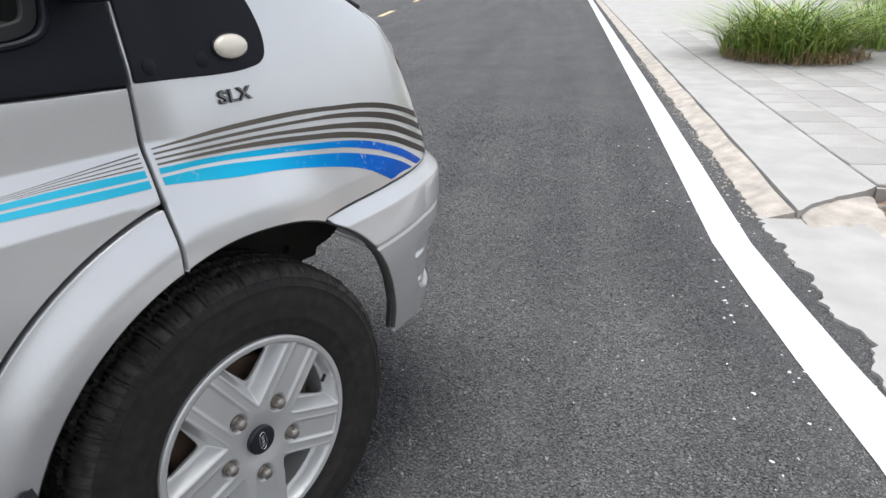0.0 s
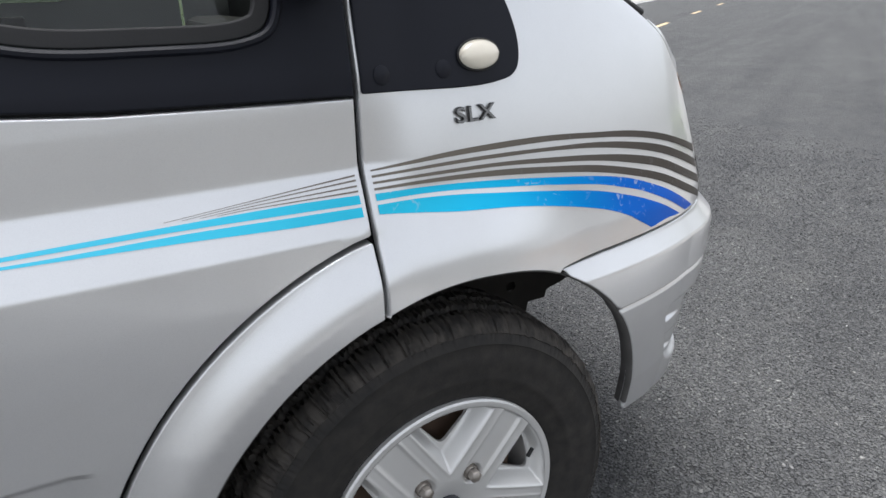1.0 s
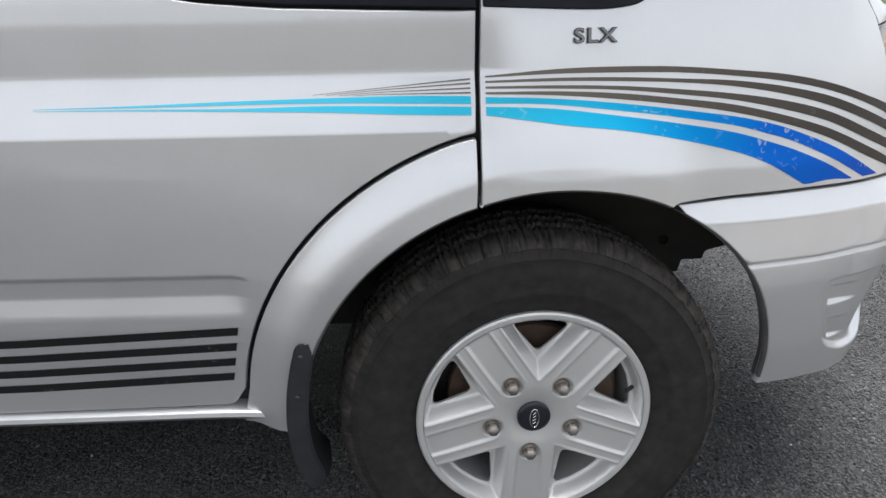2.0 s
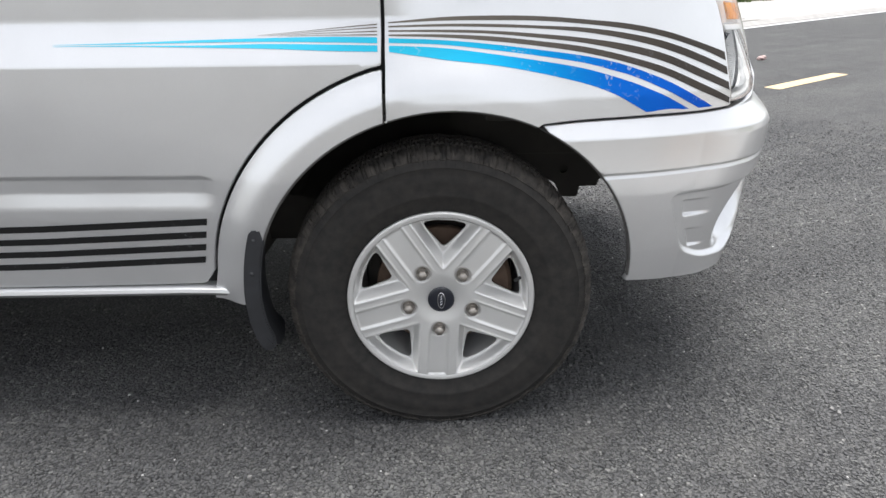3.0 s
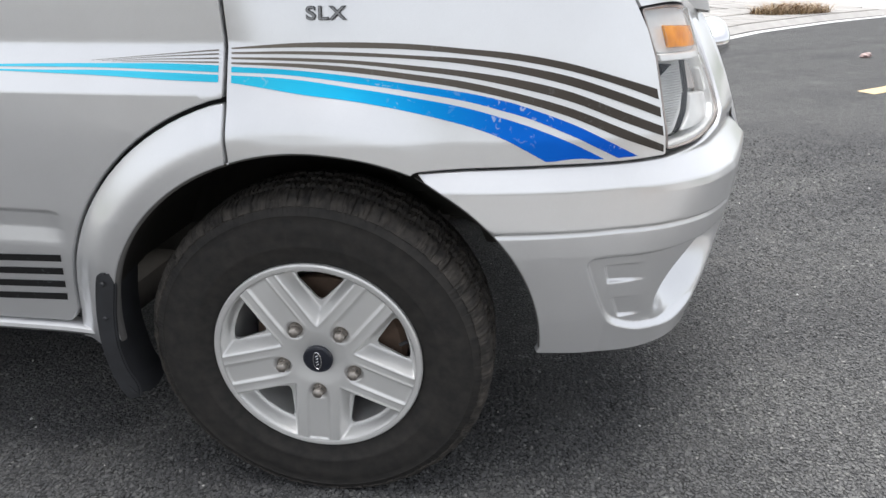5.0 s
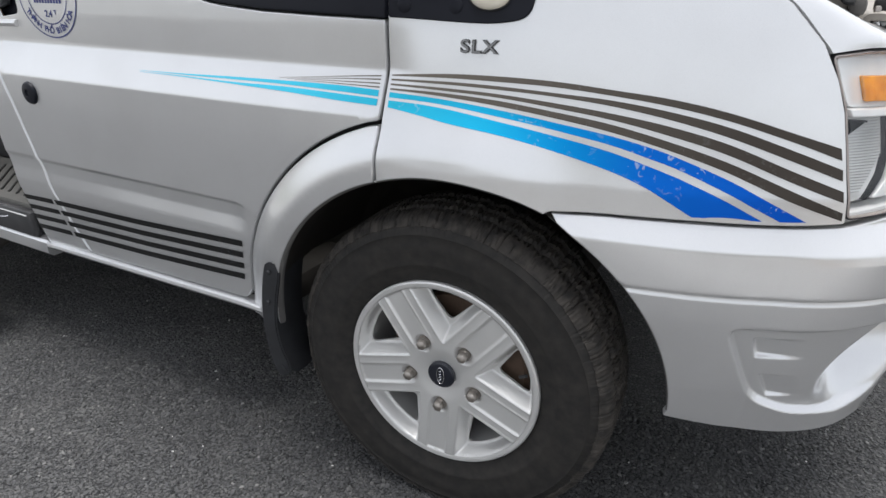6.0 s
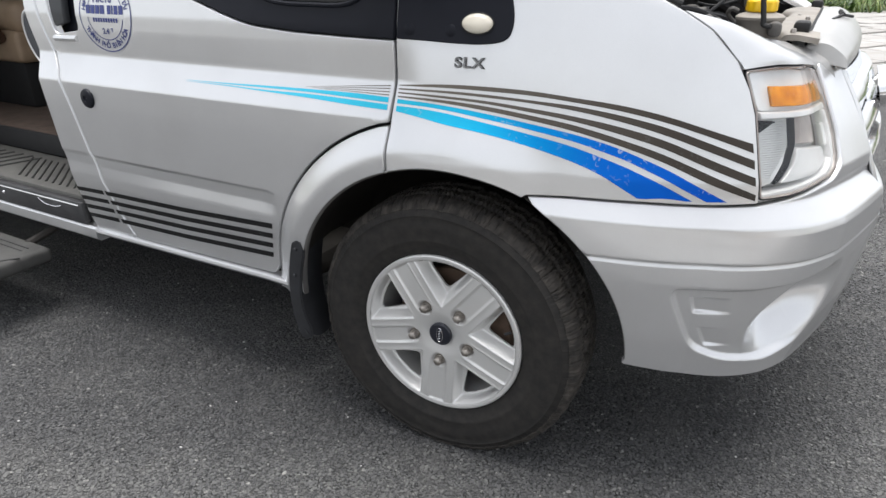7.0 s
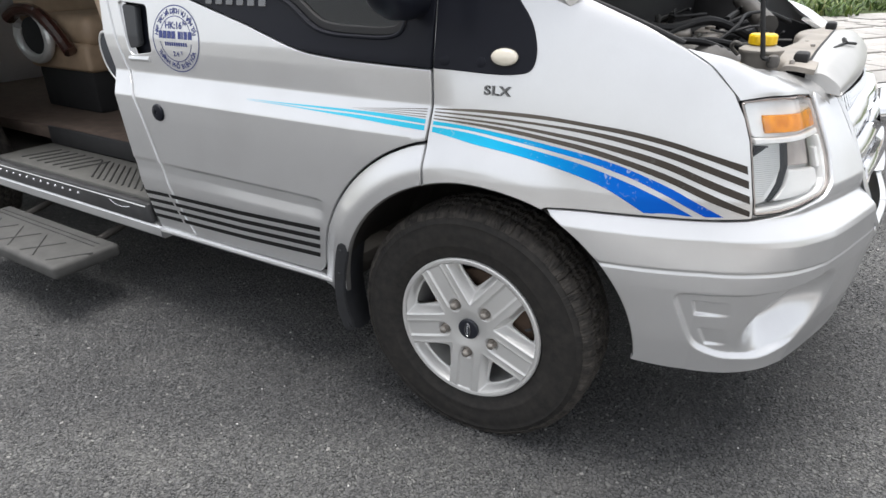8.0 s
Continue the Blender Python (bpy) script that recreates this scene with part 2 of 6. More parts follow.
# ---- building tools ----
def mesh_object(name, verts, faces, material, parent=None, label="", smooth=True, normals=None):
    me = bpy.data.meshes.new(name)
    me.from_pydata([tuple(v) for v in verts], [], faces)
    me.materials.append(material)
    if smooth:
        me.polygons.foreach_set("use_smooth", [True] * len(me.polygons))
    if normals is not None:
        me.normals_split_custom_set_from_vertices([tuple(q) for q in normals])
    ob = new(name, me)
    if parent is not None:
        adopt(ob, parent)
    if label:
        ob["label"] = label
    return ob


def adopt(ob, parent):
    ob.parent = parent
    ob.matrix_parent_inverse = placed(parent).inverted()


def placed(ob):
    up = placed(ob.parent) @ ob.matrix_parent_inverse if ob.parent is not None else Matrix()
    return up @ ob.matrix_basis


def part(name, bm, material, parent, label="", smooth=True, sharp=35):
    """Links a bmesh as one mesh object under a thing or a part."""
    me = bpy.data.meshes.new(name)
    bm.normal_update()
    if smooth:
        for fc in bm.faces:
            fc.smooth = True
        for ed in bm.edges:
            if len(ed.link_faces) == 2 and ed.calc_face_angle(0) > radians(sharp):
                ed.smooth = False
    bm.to_mesh(me)
    bm.free()
    me.materials.append(material)
    ob = new(name, me)
    if parent is not None:
        adopt(ob, parent)
    if label:
        ob["label"] = label
    return ob


def box(bm, lo, hi, bevel=0.004, turn=None, segments=2):
    """A box from corner to corner, with rounded edges, in bm."""
    lo, hi = Vector(lo), Vector(hi)
    m = Matrix.Translation((lo + hi) / 2)
    if turn is not None:
        m = m @ turn
    size = hi - lo
    made = bmesh.ops.create_cube(bm, size=1.0, matrix=m @ Matrix.Diagonal((*size, 1)))
    if bevel > 0:
        edges = list({e for v in made["verts"] for e in v.link_edges})
        bmesh.ops.bevel(bm, geom=edges, offset=min(bevel, min(size) * 0.45), segments=segments, affect="EDGES", profile=0.5)
    return bm


def tube(bm, path, radius, sides=10, closed=False, caps=True, wave=None):
    """A round bar along a path; radius may be a list, one for each point."""
    path = [Vector(p) for p in path]
    n = len(path)
    rings, up = [], None
    for i, p in enumerate(path):
        a, b = path[(i - 1) % n if closed else max(i - 1, 0)], path[(i + 1) % n if closed else min(i + 1, n - 1)]
        d = (b - a).normalized()
        if up is None:
            up = d.orthogonal().normalized()
        up = (up - d * up.dot(d)).normalized()
        side = d.cross(up)
        r = radius[i] if isinstance(radius, (list, tuple)) else radius
        if wave:
            r *= 1 + wave * (i % 2)
        rings.append([bm.verts.new(p + (up * math.cos(k * math.tau / sides) + side * math.sin(k * math.tau / sides)) * r) for k in range(sides)])
    for i in range(n if closed else n - 1):
        a, b = rings[i], rings[(i + 1) % n]
        for k in range(sides):
            bm.faces.new((a[k], a[(k + 1) % sides], b[(k + 1) % sides], b[k]))
    if caps and not closed:
        bm.faces.new(rings[0][::-1])
        bm.faces.new(rings[-1])
    return bm


def curve_points(pts, count=40):
    """Evenly many points on a smooth curve through pts."""
    p = [Vector(q) for q in pts]
    out = []
    for k in range(count + 1):
        u = k / count * (len(p) - 1)
        i = min(int(u), len(p) - 2)
        u -= i
        a, b, c, d = p[max(i - 1, 0)], p[i], p[i + 1], p[min(i + 2, len(p) - 1)]
        out.append(0.5 * ((2 * b) + (c - a) * u + (2 * a - 5 * b + 4 * c - d) * u * u + (3 * b - a - 3 * c + d) * u ** 3))
    return out


def lathe(bm, profile, centre, sides=64, axis="y", start=0.0, end=math.tau, modulate=None):
    """Turns (radius, along) round an axis through centre."""
    full = abs(end - start - math.tau) < 1e-6
    steps = sides if full else sides + 1
    rings = []
    for j, (r, y) in enumerate(profile):
        ring = []
        for k in range(steps):
            a = start + (end - start) * k / sides
            rr, yy = modulate(j, a, r, y) if modulate else (r, y)
            o = (rr * math.cos(a), yy, rr * math.sin(a)) if axis == "y" else (rr * math.cos(a), rr * math.sin(a), yy)
            ring.append(bm.verts.new(Vector(centre) + Vector(o)))
        rings.append(ring)
    for a, b in zip(rings, rings[1:]):
        for k in range(steps if full else sides):
            n = (k + 1) % steps
            f1 = (a[k], a[n], b[n], b[k]) if axis == "y" else (a[k], b[k], b[n], a[n])
            bm.faces.new(f1)
    return bm


def inside(poly, x, y):
    odd = False
    j = len(poly) - 1
    for i in range(len(poly)):
        (xi, yi), (xj, yj) = poly[i], poly[j]
        if (yi > y) != (yj > y) and x < (xj - xi) * (y - yi) / (yj - yi) + xi:
            odd = not odd
        j = i
    return odd


def edge_distance(poly, x, y):
    p, best = Vector((x, y)), 1e9
    for i in range(len(poly)):
        a, b = Vector(poly[i - 1]), Vector(poly[i])
        ab = b - a
        u = min(max((p - a).dot(ab) / max(ab.length_squared, 1e-12), 0), 1)
        best = min(best, (p - a - ab * u).length)
    return best


def rounded(points, corner=0.02, step=0.012):
    """A closed outline with rounded corners and short steps. A point may carry its own radius."""
    out, n = [], len(points)
    for i in range(n):
        a, b, c = Vector(points[i - 1][:2]), Vector(points[i][:2]), Vector(points[(i + 1) % n][:2])
        r = points[i][2] if len(points[i]) > 2 else corner
        la, lc = (a - b).length, (c - b).length
        r1, r2 = min(r, la * 0.45), min(r, lc * 0.45)
        p, q = b + (a - b).normalized() * r1, b + (c - b).normalized() * r2
        if r < 1e-6:
            out.append(b)
            continue
        k = max(3, int(r / step) + 3)
        for j in range(k + 1):
            u = j / k
            out.append(p * (1 - u) ** 2 + b * 2 * u * (1 - u) + q * u * u)
    dense = []
    for i in range(len(out)):
        a, b = out[i], out[(i + 1) % len(out)]
        m = max(1, math.ceil((b - a).length / step))
        dense += [tuple(a.lerp(b, k / m)) for k in range(m)]
    keep = []
    for q in dense:
        if not keep or (Vector(q) - Vector(keep[-1])).length > 1e-4:
            keep.append(q)
    if (Vector(keep[0]) - Vector(keep[-1])).length < 1e-4:
        keep.pop()
    return keep


def inset(poly, d):
    """The outline drawn in by d (its order may be either way)."""
    area = sum(poly[i - 1][0] * poly[i][1] - poly[i][0] * poly[i - 1][1] for i in range(len(poly)))
    w = 1 if area > 0 else -1
    out = []
    for i in range(len(poly)):
        a, b, c = Vector(poly[i - 1]), Vector(poly[i]), Vector(poly[(i + 1) % len(poly)])
        t = (c - a).normalized()
        out.append(tuple(b + Vector((-t.y, t.x)) * d * w))
    return out


def fill(outline, holes, ds, dz, dense=None):
    """A triangle net inside an outline and outside its holes: points and triangles."""
    from mathutils.geometry import delaunay_2d_cdt
    pts, edges = [], []
    for loop in (outline, *holes):
        k = len(pts)
        pts += [Vector(q) for q in loop]
        edges += [(k + i, k + (i + 1) % len(loop)) for i in range(len(loop))]
    xs, ys = [q[0] for q in outline], [q[1] for q in outline]
    near = min(ds, dz) * 0.45
    x = min(xs) + ds * 0.5
    cand = []
    while x < max(xs):
        y = min(ys) + dz * 0.5
        while y < max(ys):
            if dense is None or not (dense[0] < x < dense[1] and dense[2] < y < dense[3]):
                cand.append((x, y))
            y += dz
        x += ds
    if dense is not None:
        a0, a1, b0, b1, fine = dense
        cand += [(a0 + fine * (i + 0.5 * (j % 2)), b0 + fine * j) for i in range(int((a1 - a0) / fine)) for j in range(int((b1 - b0) / fine))]
    # keep off the rims
    cell = {}
    for loop in (outline, *holes):
        for q in loop:
            cell.setdefault((int(q[0] // 0.02), int(q[1] // 0.02)), []).append(q)
    for x, y in cand:
        if not inside(outline, x, y) or any(inside(h, x, y) for h in holes):
            continue
        i, j = int(x // 0.02), int(y // 0.02)
        if any((q[0] - x) ** 2 + (q[1] - y) ** 2 < near * near for a in (-1, 0, 1) for b in (-1, 0, 1) for q in cell.get((i + a, j + b), ())):
            continue
        pts.append(Vector((x, y)))
    v, _, f, _, _, _ = delaunay_2d_cdt(pts, edges, [], 0, 1e-6)
    tri = []
    for t in f:
        cx, cy = sum(v[i].x for i in t) / 3, sum(v[i].y for i in t) / 3
        if inside(outline, cx, cy) and not any(inside(h, cx, cy) for h in holes):
            tri.append(tuple(t))
    return [(q.x, q.y) for q in v], tri


# ---- the van's skin: plan line, section and bulges ----
WIDTH = 1.91   # the far flank mirrors the near one
PLAN = [(-4.75, 0.06), (-4.3, -0.02), (-3.0, -0.035), (-1.2, -0.035), (-0.6, -0.034), (-0.3, -0.030), (0, -0.016), (0.2, 0.002), (0.35, 0.021), (0.48, 0.050),
        (0.59, 0.091), (0.67, 0.140), (0.74, 0.215), (0.788, 0.32), (0.838, 0.46), (0.885, 0.62), (0.905, 0.80), (0.912, 0.955)]
PL = np.array(PLAN)
PD = np.r_[0, np.cumsum(np.hypot(*np.diff(PL, axis=0).T))]
PT = np.array([(PL[min(i + 1, len(PL) - 1)] - PL[max(i - 1, 0)]) / (PD[min(i + 1, len(PL) - 1)] - PD[max(i - 1, 0)]) for i in range(len(PL))])
PT[-1] = (0, 1)
S0 = PD[6]
SMAX = PD[-1] - S0


def plan(s):
    s = min(max(s + S0, PD[0]), PD[-1])
    i = min(int(np.searchsorted(PD, s, "right") - 1), len(PL) - 2)
    h = PD[i + 1] - PD[i]
    u = (s - PD[i]) / h
    pos = (2 * u ** 3 - 3 * u * u + 1) * PL[i] + (u ** 3 - 2 * u * u + u) * h * PT[i] + (3 * u * u - 2 * u ** 3) * PL[i + 1] + (u ** 3 - u * u) * h * PT[i + 1]
    d = 6 * (u * u - u) * (PL[i] - PL[i + 1]) / h + (3 * u * u - 4 * u + 1) * PT[i] + (3 * u * u - 2 * u) * PT[i + 1]
    k = math.hypot(*d)
    return pos, (d[1] / k, -d[0] / k)


def table(x, xs, ys, w=0.0):
    if not w:
        return float(np.interp(x, xs, ys))
    return float(np.dot(np.interp((x - w, x - w / 2, x, x + w / 2, x + w), xs, ys), (0.12, 0.22, 0.32, 0.22, 0.12)))


def step01(x, a, b):
    u = min(max((x - a) / (b - a), 0.0), 1.0)
    return u * u * (3 - 2 * u)


def door_section(s, z):
    o = table(z, (0.25, 0.34, 0.40, 0.47, 0.57, 0.66, 0.84, 0.904, 0.985, 1.06, 1.10, 1.32, 1.75, 1.95, 2.2), (-0.05, -0.035, -0.026, -0.020, -0.006, 0.000, 0.004, 0.004, -0.031, -0.029, -0.031, -0.072, -0.19, -0.30, -0.62), 0.0028)
    groove = table(z, (0.595, 0.632, 0.664, 0.670), (0, -0.010, -0.009, 0), 0.003)
    return o + groove * (1 - step01(s, -0.525, -0.487)) * (0.4 + 0.6 * step01(s, -1.20, -0.85))


FOG = rounded([(0.537, 0.590), (0.63, 0.590), (0.71, 0.591), (0.80, 0.598), (0.93, 0.615), (1.02, 0.60), (1.00, 0.49), (0.90, 0.41), (0.79, 0.392), (0.68, 0.405), (0.607, 0.435), (0.575, 0.50)], 0.03, 0.02)


def bumper_section(s, z):
    o = table(z, (0.25, 0.36, 0.45, 0.60, 0.645, 0.6495, 0.655, 0.735, 0.778), (-0.045, -0.030, -0.012, 0.008, 0.012, 0.006, 0.015, 0.018, -0.006), 0.0025)
    o += table(s, (0.6, 0.9, 1.2), (0, 0.035, 0.02)) * table(z, (0.30, 0.45, 0.62, 0.72, 0.79), (0.7, 0.9, 1, 1, 0))
    if 0.5 < s < 1.06 and 0.37 < z < 0.64:
        d = edge_distance(FOG, s, z) * (1 if inside(FOG, s, z) else -1)
        o -= 0.016 * step01(d, -0.005, 0.009) * (1 - step01(s, 0.82, 0.95))
        c, e = math.cos(radians(32)), math.sin(radians(32))
        u, v = (s - 0.865) * c + (z - 0.505) * e, -(s - 0.865) * e + (z - 0.505) * c
        q = 1 - math.hypot(u / 0.145, v / 0.088)
        o -= 0.070 * step01(q, -0.10, 0.75)
        for s0, s1, z0, z1, lean in ((0.585, 0.685, 0.520, 0.566, 0.3), (0.612, 0.690, 0.432, 0.486, 0.5)):
            w = s + (z - z1) * lean
            o -= 0.0095 * step01(w, s0, s0 + 0.012) * (1 - step01(w, s1 - 0.085, s1)) * step01(z, z0, z0 + 0.008) * (1 - step01(z, z1 - 0.006, z1))
    return o


def roof_line(s):
    return table(s, (-0.2, 0.1, 0.4, 0.62, 0.75, 0.95, 1.2, 1.6), (1.42, 1.36, 1.26, 1.19, 1.15, 1.13, 1.12, 1.12))


def fender_section(s, z):
    lean = table(s, (0, 0.1, 0.3, 0.55, 0.75, 0.85, 0.97, 1.3), (0.10, 0.11, 0.12, 0.15, 0.235, 0.27, 0.42, 0.35))
    o = table(z, (0.25, 0.36, 0.45, 0.60, 0.66, 0.78, 0.85), (-0.06, -0.035, -0.015, 0.008, 0.006, 0, -0.004), 0.02)
    if z > 0.82:
        o -= lean * (z - 0.82) * (1 + 1.5 * (z - 0.82))
    zb = roof_line(s) - 0.10
    if z > zb:
        q = min((z - zb) / 0.10, 0.985)
        o -= 0.10 * (1 - math.sqrt(1 - q * q))
    return o


def arch_bulge(s, z):
    """The swelling lip round the wheel opening."""
    r = math.hypot(s - 0.02, z - 0.36)
    k = 1 - step01(s, 0.06, 0.30)
    if k <= 0 or z < 0.3:
        return 0.0
    wide = table(s, (-0.13, -0.05), (0.555, 0.585))
    return 0.030 * k * (1 - step01(r, 0.478, wide))


def offset(s, z, kind):
    if kind == "bumper":
        k = step01(z, 0.765, 0.80)
        return (bumper_section(s, z) if k < 1 else 0) * (1 - k) + (fender_section(s, z) + 0.004 if k > 0 else 0) * k
    if kind == "door":
        return door_section(s, z)
    if kind == "flare":
        return fender_section(s, z) * step01(s, -0.12, -0.02) + door_section(-0.4, z) * (1 - step01(s, -0.12, -0.02)) + arch_bulge(s, z)
    k = step01(s, -0.12, -0.02)
    o = fender_section(s, z) * k if k > 0 else 0.0
    if k < 1:
        o += door_section(-0.4, z) * (1 - k)
    return o + arch_bulge(s, z)


def skin(s, z, kind, h=0.0):
    c, n = plan(s)
    o = offset(s, z, kind) + h
    return Vector((c[0] + n[0] * o, c[1] + n[1] * o, z))


def skin_normal(s, z, kind):
    e = 0.0015
    a, b = skin(s + e, z, kind) - skin(s - e, z, kind), skin(s, z + e, kind) - skin(s, z - e, kind)
    return a.cross(b).normalized()


def panel(name, outline, material, parent, kind="fender", holes=(), ds=0.03, dz=0.012, depth=0.018, lift=0.0, mirror=False, only_far=False, label="", edge=0.0025, dense=None):
    """A pressed panel of the skin with turned edges. depth 0: a thin film on the skin."""
    inner = inset(outline, edge) if depth else outline
    inner_holes = [inset(h, -edge) for h in holes] if depth else list(holes)
    pts, tri = fill(inner, inner_holes, ds, dz, dense)
    verts = [skin(s, z, kind, lift) for s, z in pts]
    norms = [skin_normal(s, z, kind) for s, z in pts]
    faces = [t for t in tri]
    # all triangles face outwards
    faces = [t if (verts[t[1]] - verts[t[0]]).cross(verts[t[2]] - verts[t[0]]).dot(norms[t[0]]) > 0 else t[::-1] for t in faces]
    if depth:
        for loop, rim in ((inner, outline), *zip(inner_holes, holes)):
            ring = []
            for (s0, z0), (s1, z1) in zip(loop, rim):
                nn = skin_normal(s1, z1, kind)
                out = (skin(s1, z1, kind) - skin(s0, z0, kind)).normalized()
                ids = []
                for hh, w in ((None, 0), (edge, 0.7), (depth, 1.0)):
                    ids.append(len(verts))
                    if hh is None:
                        verts.append(skin(s0, z0, kind, lift))
                        norms.append(nn)
                    else:
                        verts.append(skin(s1, z1, kind, lift - hh))
                        norms.append((nn * (1 - w) + out * w).normalized())
                ring.append(ids)
            for i in range(len(ring)):
                a, b = ring[i], ring[(i + 1) % len(ring)]
                for k in range(2):
                    q = (a[k], b[k], b[k + 1], a[k + 1])
                    fn = (verts[q[1]] - verts[q[0]]).cross(verts[q[2]] - verts[q[0]])
                    faces.append(q if fn.dot(norms[q[3]]) >= 0 else q[::-1])
    if mirror or only_far:
        flip = lambda v: Vector((v.x, WIDTH - v.y, v.z))
        mv, mn = [flip(v) for v in verts], [Vector((q.x, -q.y, q.z)) for q in norms]
        k = 0 if only_far else len(verts)
        mf = [tuple(i + k for i in reversed(t)) for t in faces]
        verts, norms, faces = (mv, mn, mf) if only_far else (verts + mv, norms + mn, faces + mf)
    return mesh_object(name, verts, faces, material, parent, label, True, norms)


def band(upper, lower, n=40):
    """The outline between an upper and a lower curve, both from rear to front."""
    u = [tuple(p) for p in curve_points([(*p, 0) for p in upper], n)]
    l = [tuple(p) for p in curve_points([(*p, 0) for p in lower], n)]
    return [(p[0], p[1]) for p in u] + [(p[0], p[1]) for p in reversed(l)]

# ---- road and surroundings ----
# The road runs askew to the van: u along it, n across it to the far side.
ROAD = radians(32)


def road(u, n, z=0.0):
    return Vector((u * math.cos(ROAD) - n * math.sin(ROAD), u * math.sin(ROAD) + n * math.cos(ROAD), z))


def far_edge(u):
    return table(u, (-30, 2, 4.4, 6.3, 8.65, 11.2, 19, 40, 120), (-3.0, 4.65, 5.52, 6.15, 7.15, 7.85, 9.2, 12.5, 24))


def centre_line(u):
    return table(u, (-30, 5.4, 6.95, 20, 32, 120), (-1.7, 2.76, 2.95, 4.85, 6.0, 14))


def near_bend(u):
    return table(u, (-30, 0.4, 1.2, 2.0, 3.2, 5.0, 7.5, 28, 120), (-0.15, -0.02, 0.05, 0.085, 0.05, 0.0, -0.06, -0.52, -3.4))


def bent(n):
    return lambda u: n + near_bend(u)


def strip(name, us, low, high, z, material, label="", rise=0.0, kind="structure", thick=0.0):
    """A sheet along the road between two edges; thick: with a body below it."""
    bm = bmesh.new()
    rows = []
    for u in us:
        lo = low(u) if callable(low) else low
        hi = high(u) if callable(high) else high
        rows.append((bm.verts.new(road(u, lo, z)), bm.verts.new(road(u, hi, z + rise))))
    for (a, b), (c, d) in zip(rows, rows[1:]):
        bm.faces.new((a, c, d, b))
    if thick:
        geom = bmesh.ops.extrude_face_region(bm, geom=bm.faces[:])
        bmesh.ops.translate(bm, vec=(0, 0, -thick), verts=[v for v in geom["geom"] if isinstance(v, bmesh.types.BMVert)])
        bmesh.ops.recalc_face_normals(bm, faces=bm.faces[:])
    ob = part(name, bm, material, None, sharp=30)
    return tagged(ob, label, name.split("_")[-1], "", kind)


def spread(a, b, n):
    return [a + (b - a) * i / n for i in range(n + 1)]


bm = bmesh.new()
bmesh.ops.create_grid(bm, x_segments=8, y_segments=8, size=900, matrix=Matrix.Translation((0, 0, -0.05)))
tagged(part("ground", bm, SOIL, None, smooth=False), "bare brown soil and rough grass to the horizon", "ground", kind="structure")
ALONG = spread(-30, 0, 12) + spread(0, 20, 40)[1:] + spread(20, 120, 25)[1:]
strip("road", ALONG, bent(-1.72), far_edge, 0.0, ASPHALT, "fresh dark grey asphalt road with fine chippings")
strip("edge_line", ALONG, bent(-1.595), bent(-1.42), 0.004, LINE, "solid white painted line along the near kerb")
strip("edge_line", ALONG, lambda u: far_edge(u) - 0.22, lambda u: far_edge(u) - 0.06, 0.004, LINE, "solid white painted line along the far kerb")
for u, length in ((5.43, 1.52), (20.0, 3.2), (30.5, 3.5), (43, 4)):
    strip("centre_line", spread(u, u + length, 6), lambda q: centre_line(q) - 0.08, lambda q: centre_line(q) + 0.09, 0.004, YELLOW, "short yellow dash of the centre line on asphalt")
# near kerb and pavement
KERB_U = spread(2.33, 8, 260) + spread(8, 20, 60)[1:] + spread(20, 120, 20)[1:]
strip("kerb", KERB_U, lambda u: -1.872 + near_bend(u) + 0.006 * math.sin(u * 5.3), lambda u: -1.712 + near_bend(u) + 0.030 * noise.noise(Vector((u * 3.1, 0, 3))) + 0.022 * noise.noise(Vector((u * 11, 0, 5))) + 0.014 * noise.noise(Vector((u * 31, 0, 9))), 0.048, KERBSTONE, "low narrow dirty beige kerb along the asphalt", rise=-0.045, thick=0.08)
strip("pavement", spread(2.33, 2.9, 40) + [u for u in KERB_U if u > 2.91], lambda u: near_bend(u) + table(u, (2.33, 2.42, 2.56, 2.68, 2.76), (-1.90, -1.97, -2.15, -2.34, -2.412)) + (0.018 * noise.noise(Vector((u * 24, 0, 2))) if u < 2.76 else 0.0), bent(-1.886), 0.060, CONCRETE, "pale smooth concrete band behind the kerb", thick=0.1)
strip("pavement", spread(2.74, 20, 30) + spread(20, 120, 25)[1:], bent(-9.0), bent(-2.413), 0.050, CONCRETE, "pale concrete bed of the tiled pavement", thick=0.1)
strip("pavement", ALONG, bent(-60), bent(-9.01), 0.05, SOIL, "rough soil beyond the pavement", thick=0.1)
strip("apron", spread(-0.9, 0, 30) + spread(0, 2.36, 90)[1:], -2.12, lambda u: -1.635 + 0.10 * noise.noise(Vector((u * 4, 0, 0))) + 0.06 * noise.noise(Vector((u * 13, 3, 0))) + 0.03 * noise.noise(Vector((u * 37, 5, 0))), 0.012, CONCRETE, "broken white concrete apron at the road's edge", thick=0.06)
# far kerb and pavement
strip("kerb", ALONG, lambda u: far_edge(u) + 0.02, lambda u: far_edge(u) + 0.17, 0.005, CONCRETE, "low weathered concrete kerb on the far side", rise=0.09, thick=0.05)
strip("pavement", ALONG, lambda u: far_edge(u) + 0.18, lambda u: far_edge(u) + 6.2, 0.085, CONCRETE, "pale bed of the far tiled pavement", thick=0.1)

# ---- the van ----
van = new("van")
van.location = (-1.9, WIDTH / 2, 0)
van.matrix_basis = Matrix.Translation((-1.9, WIDTH / 2, 0))
tagged(van, "silver minibus with blue stripes, bonnet and side door open", "van")


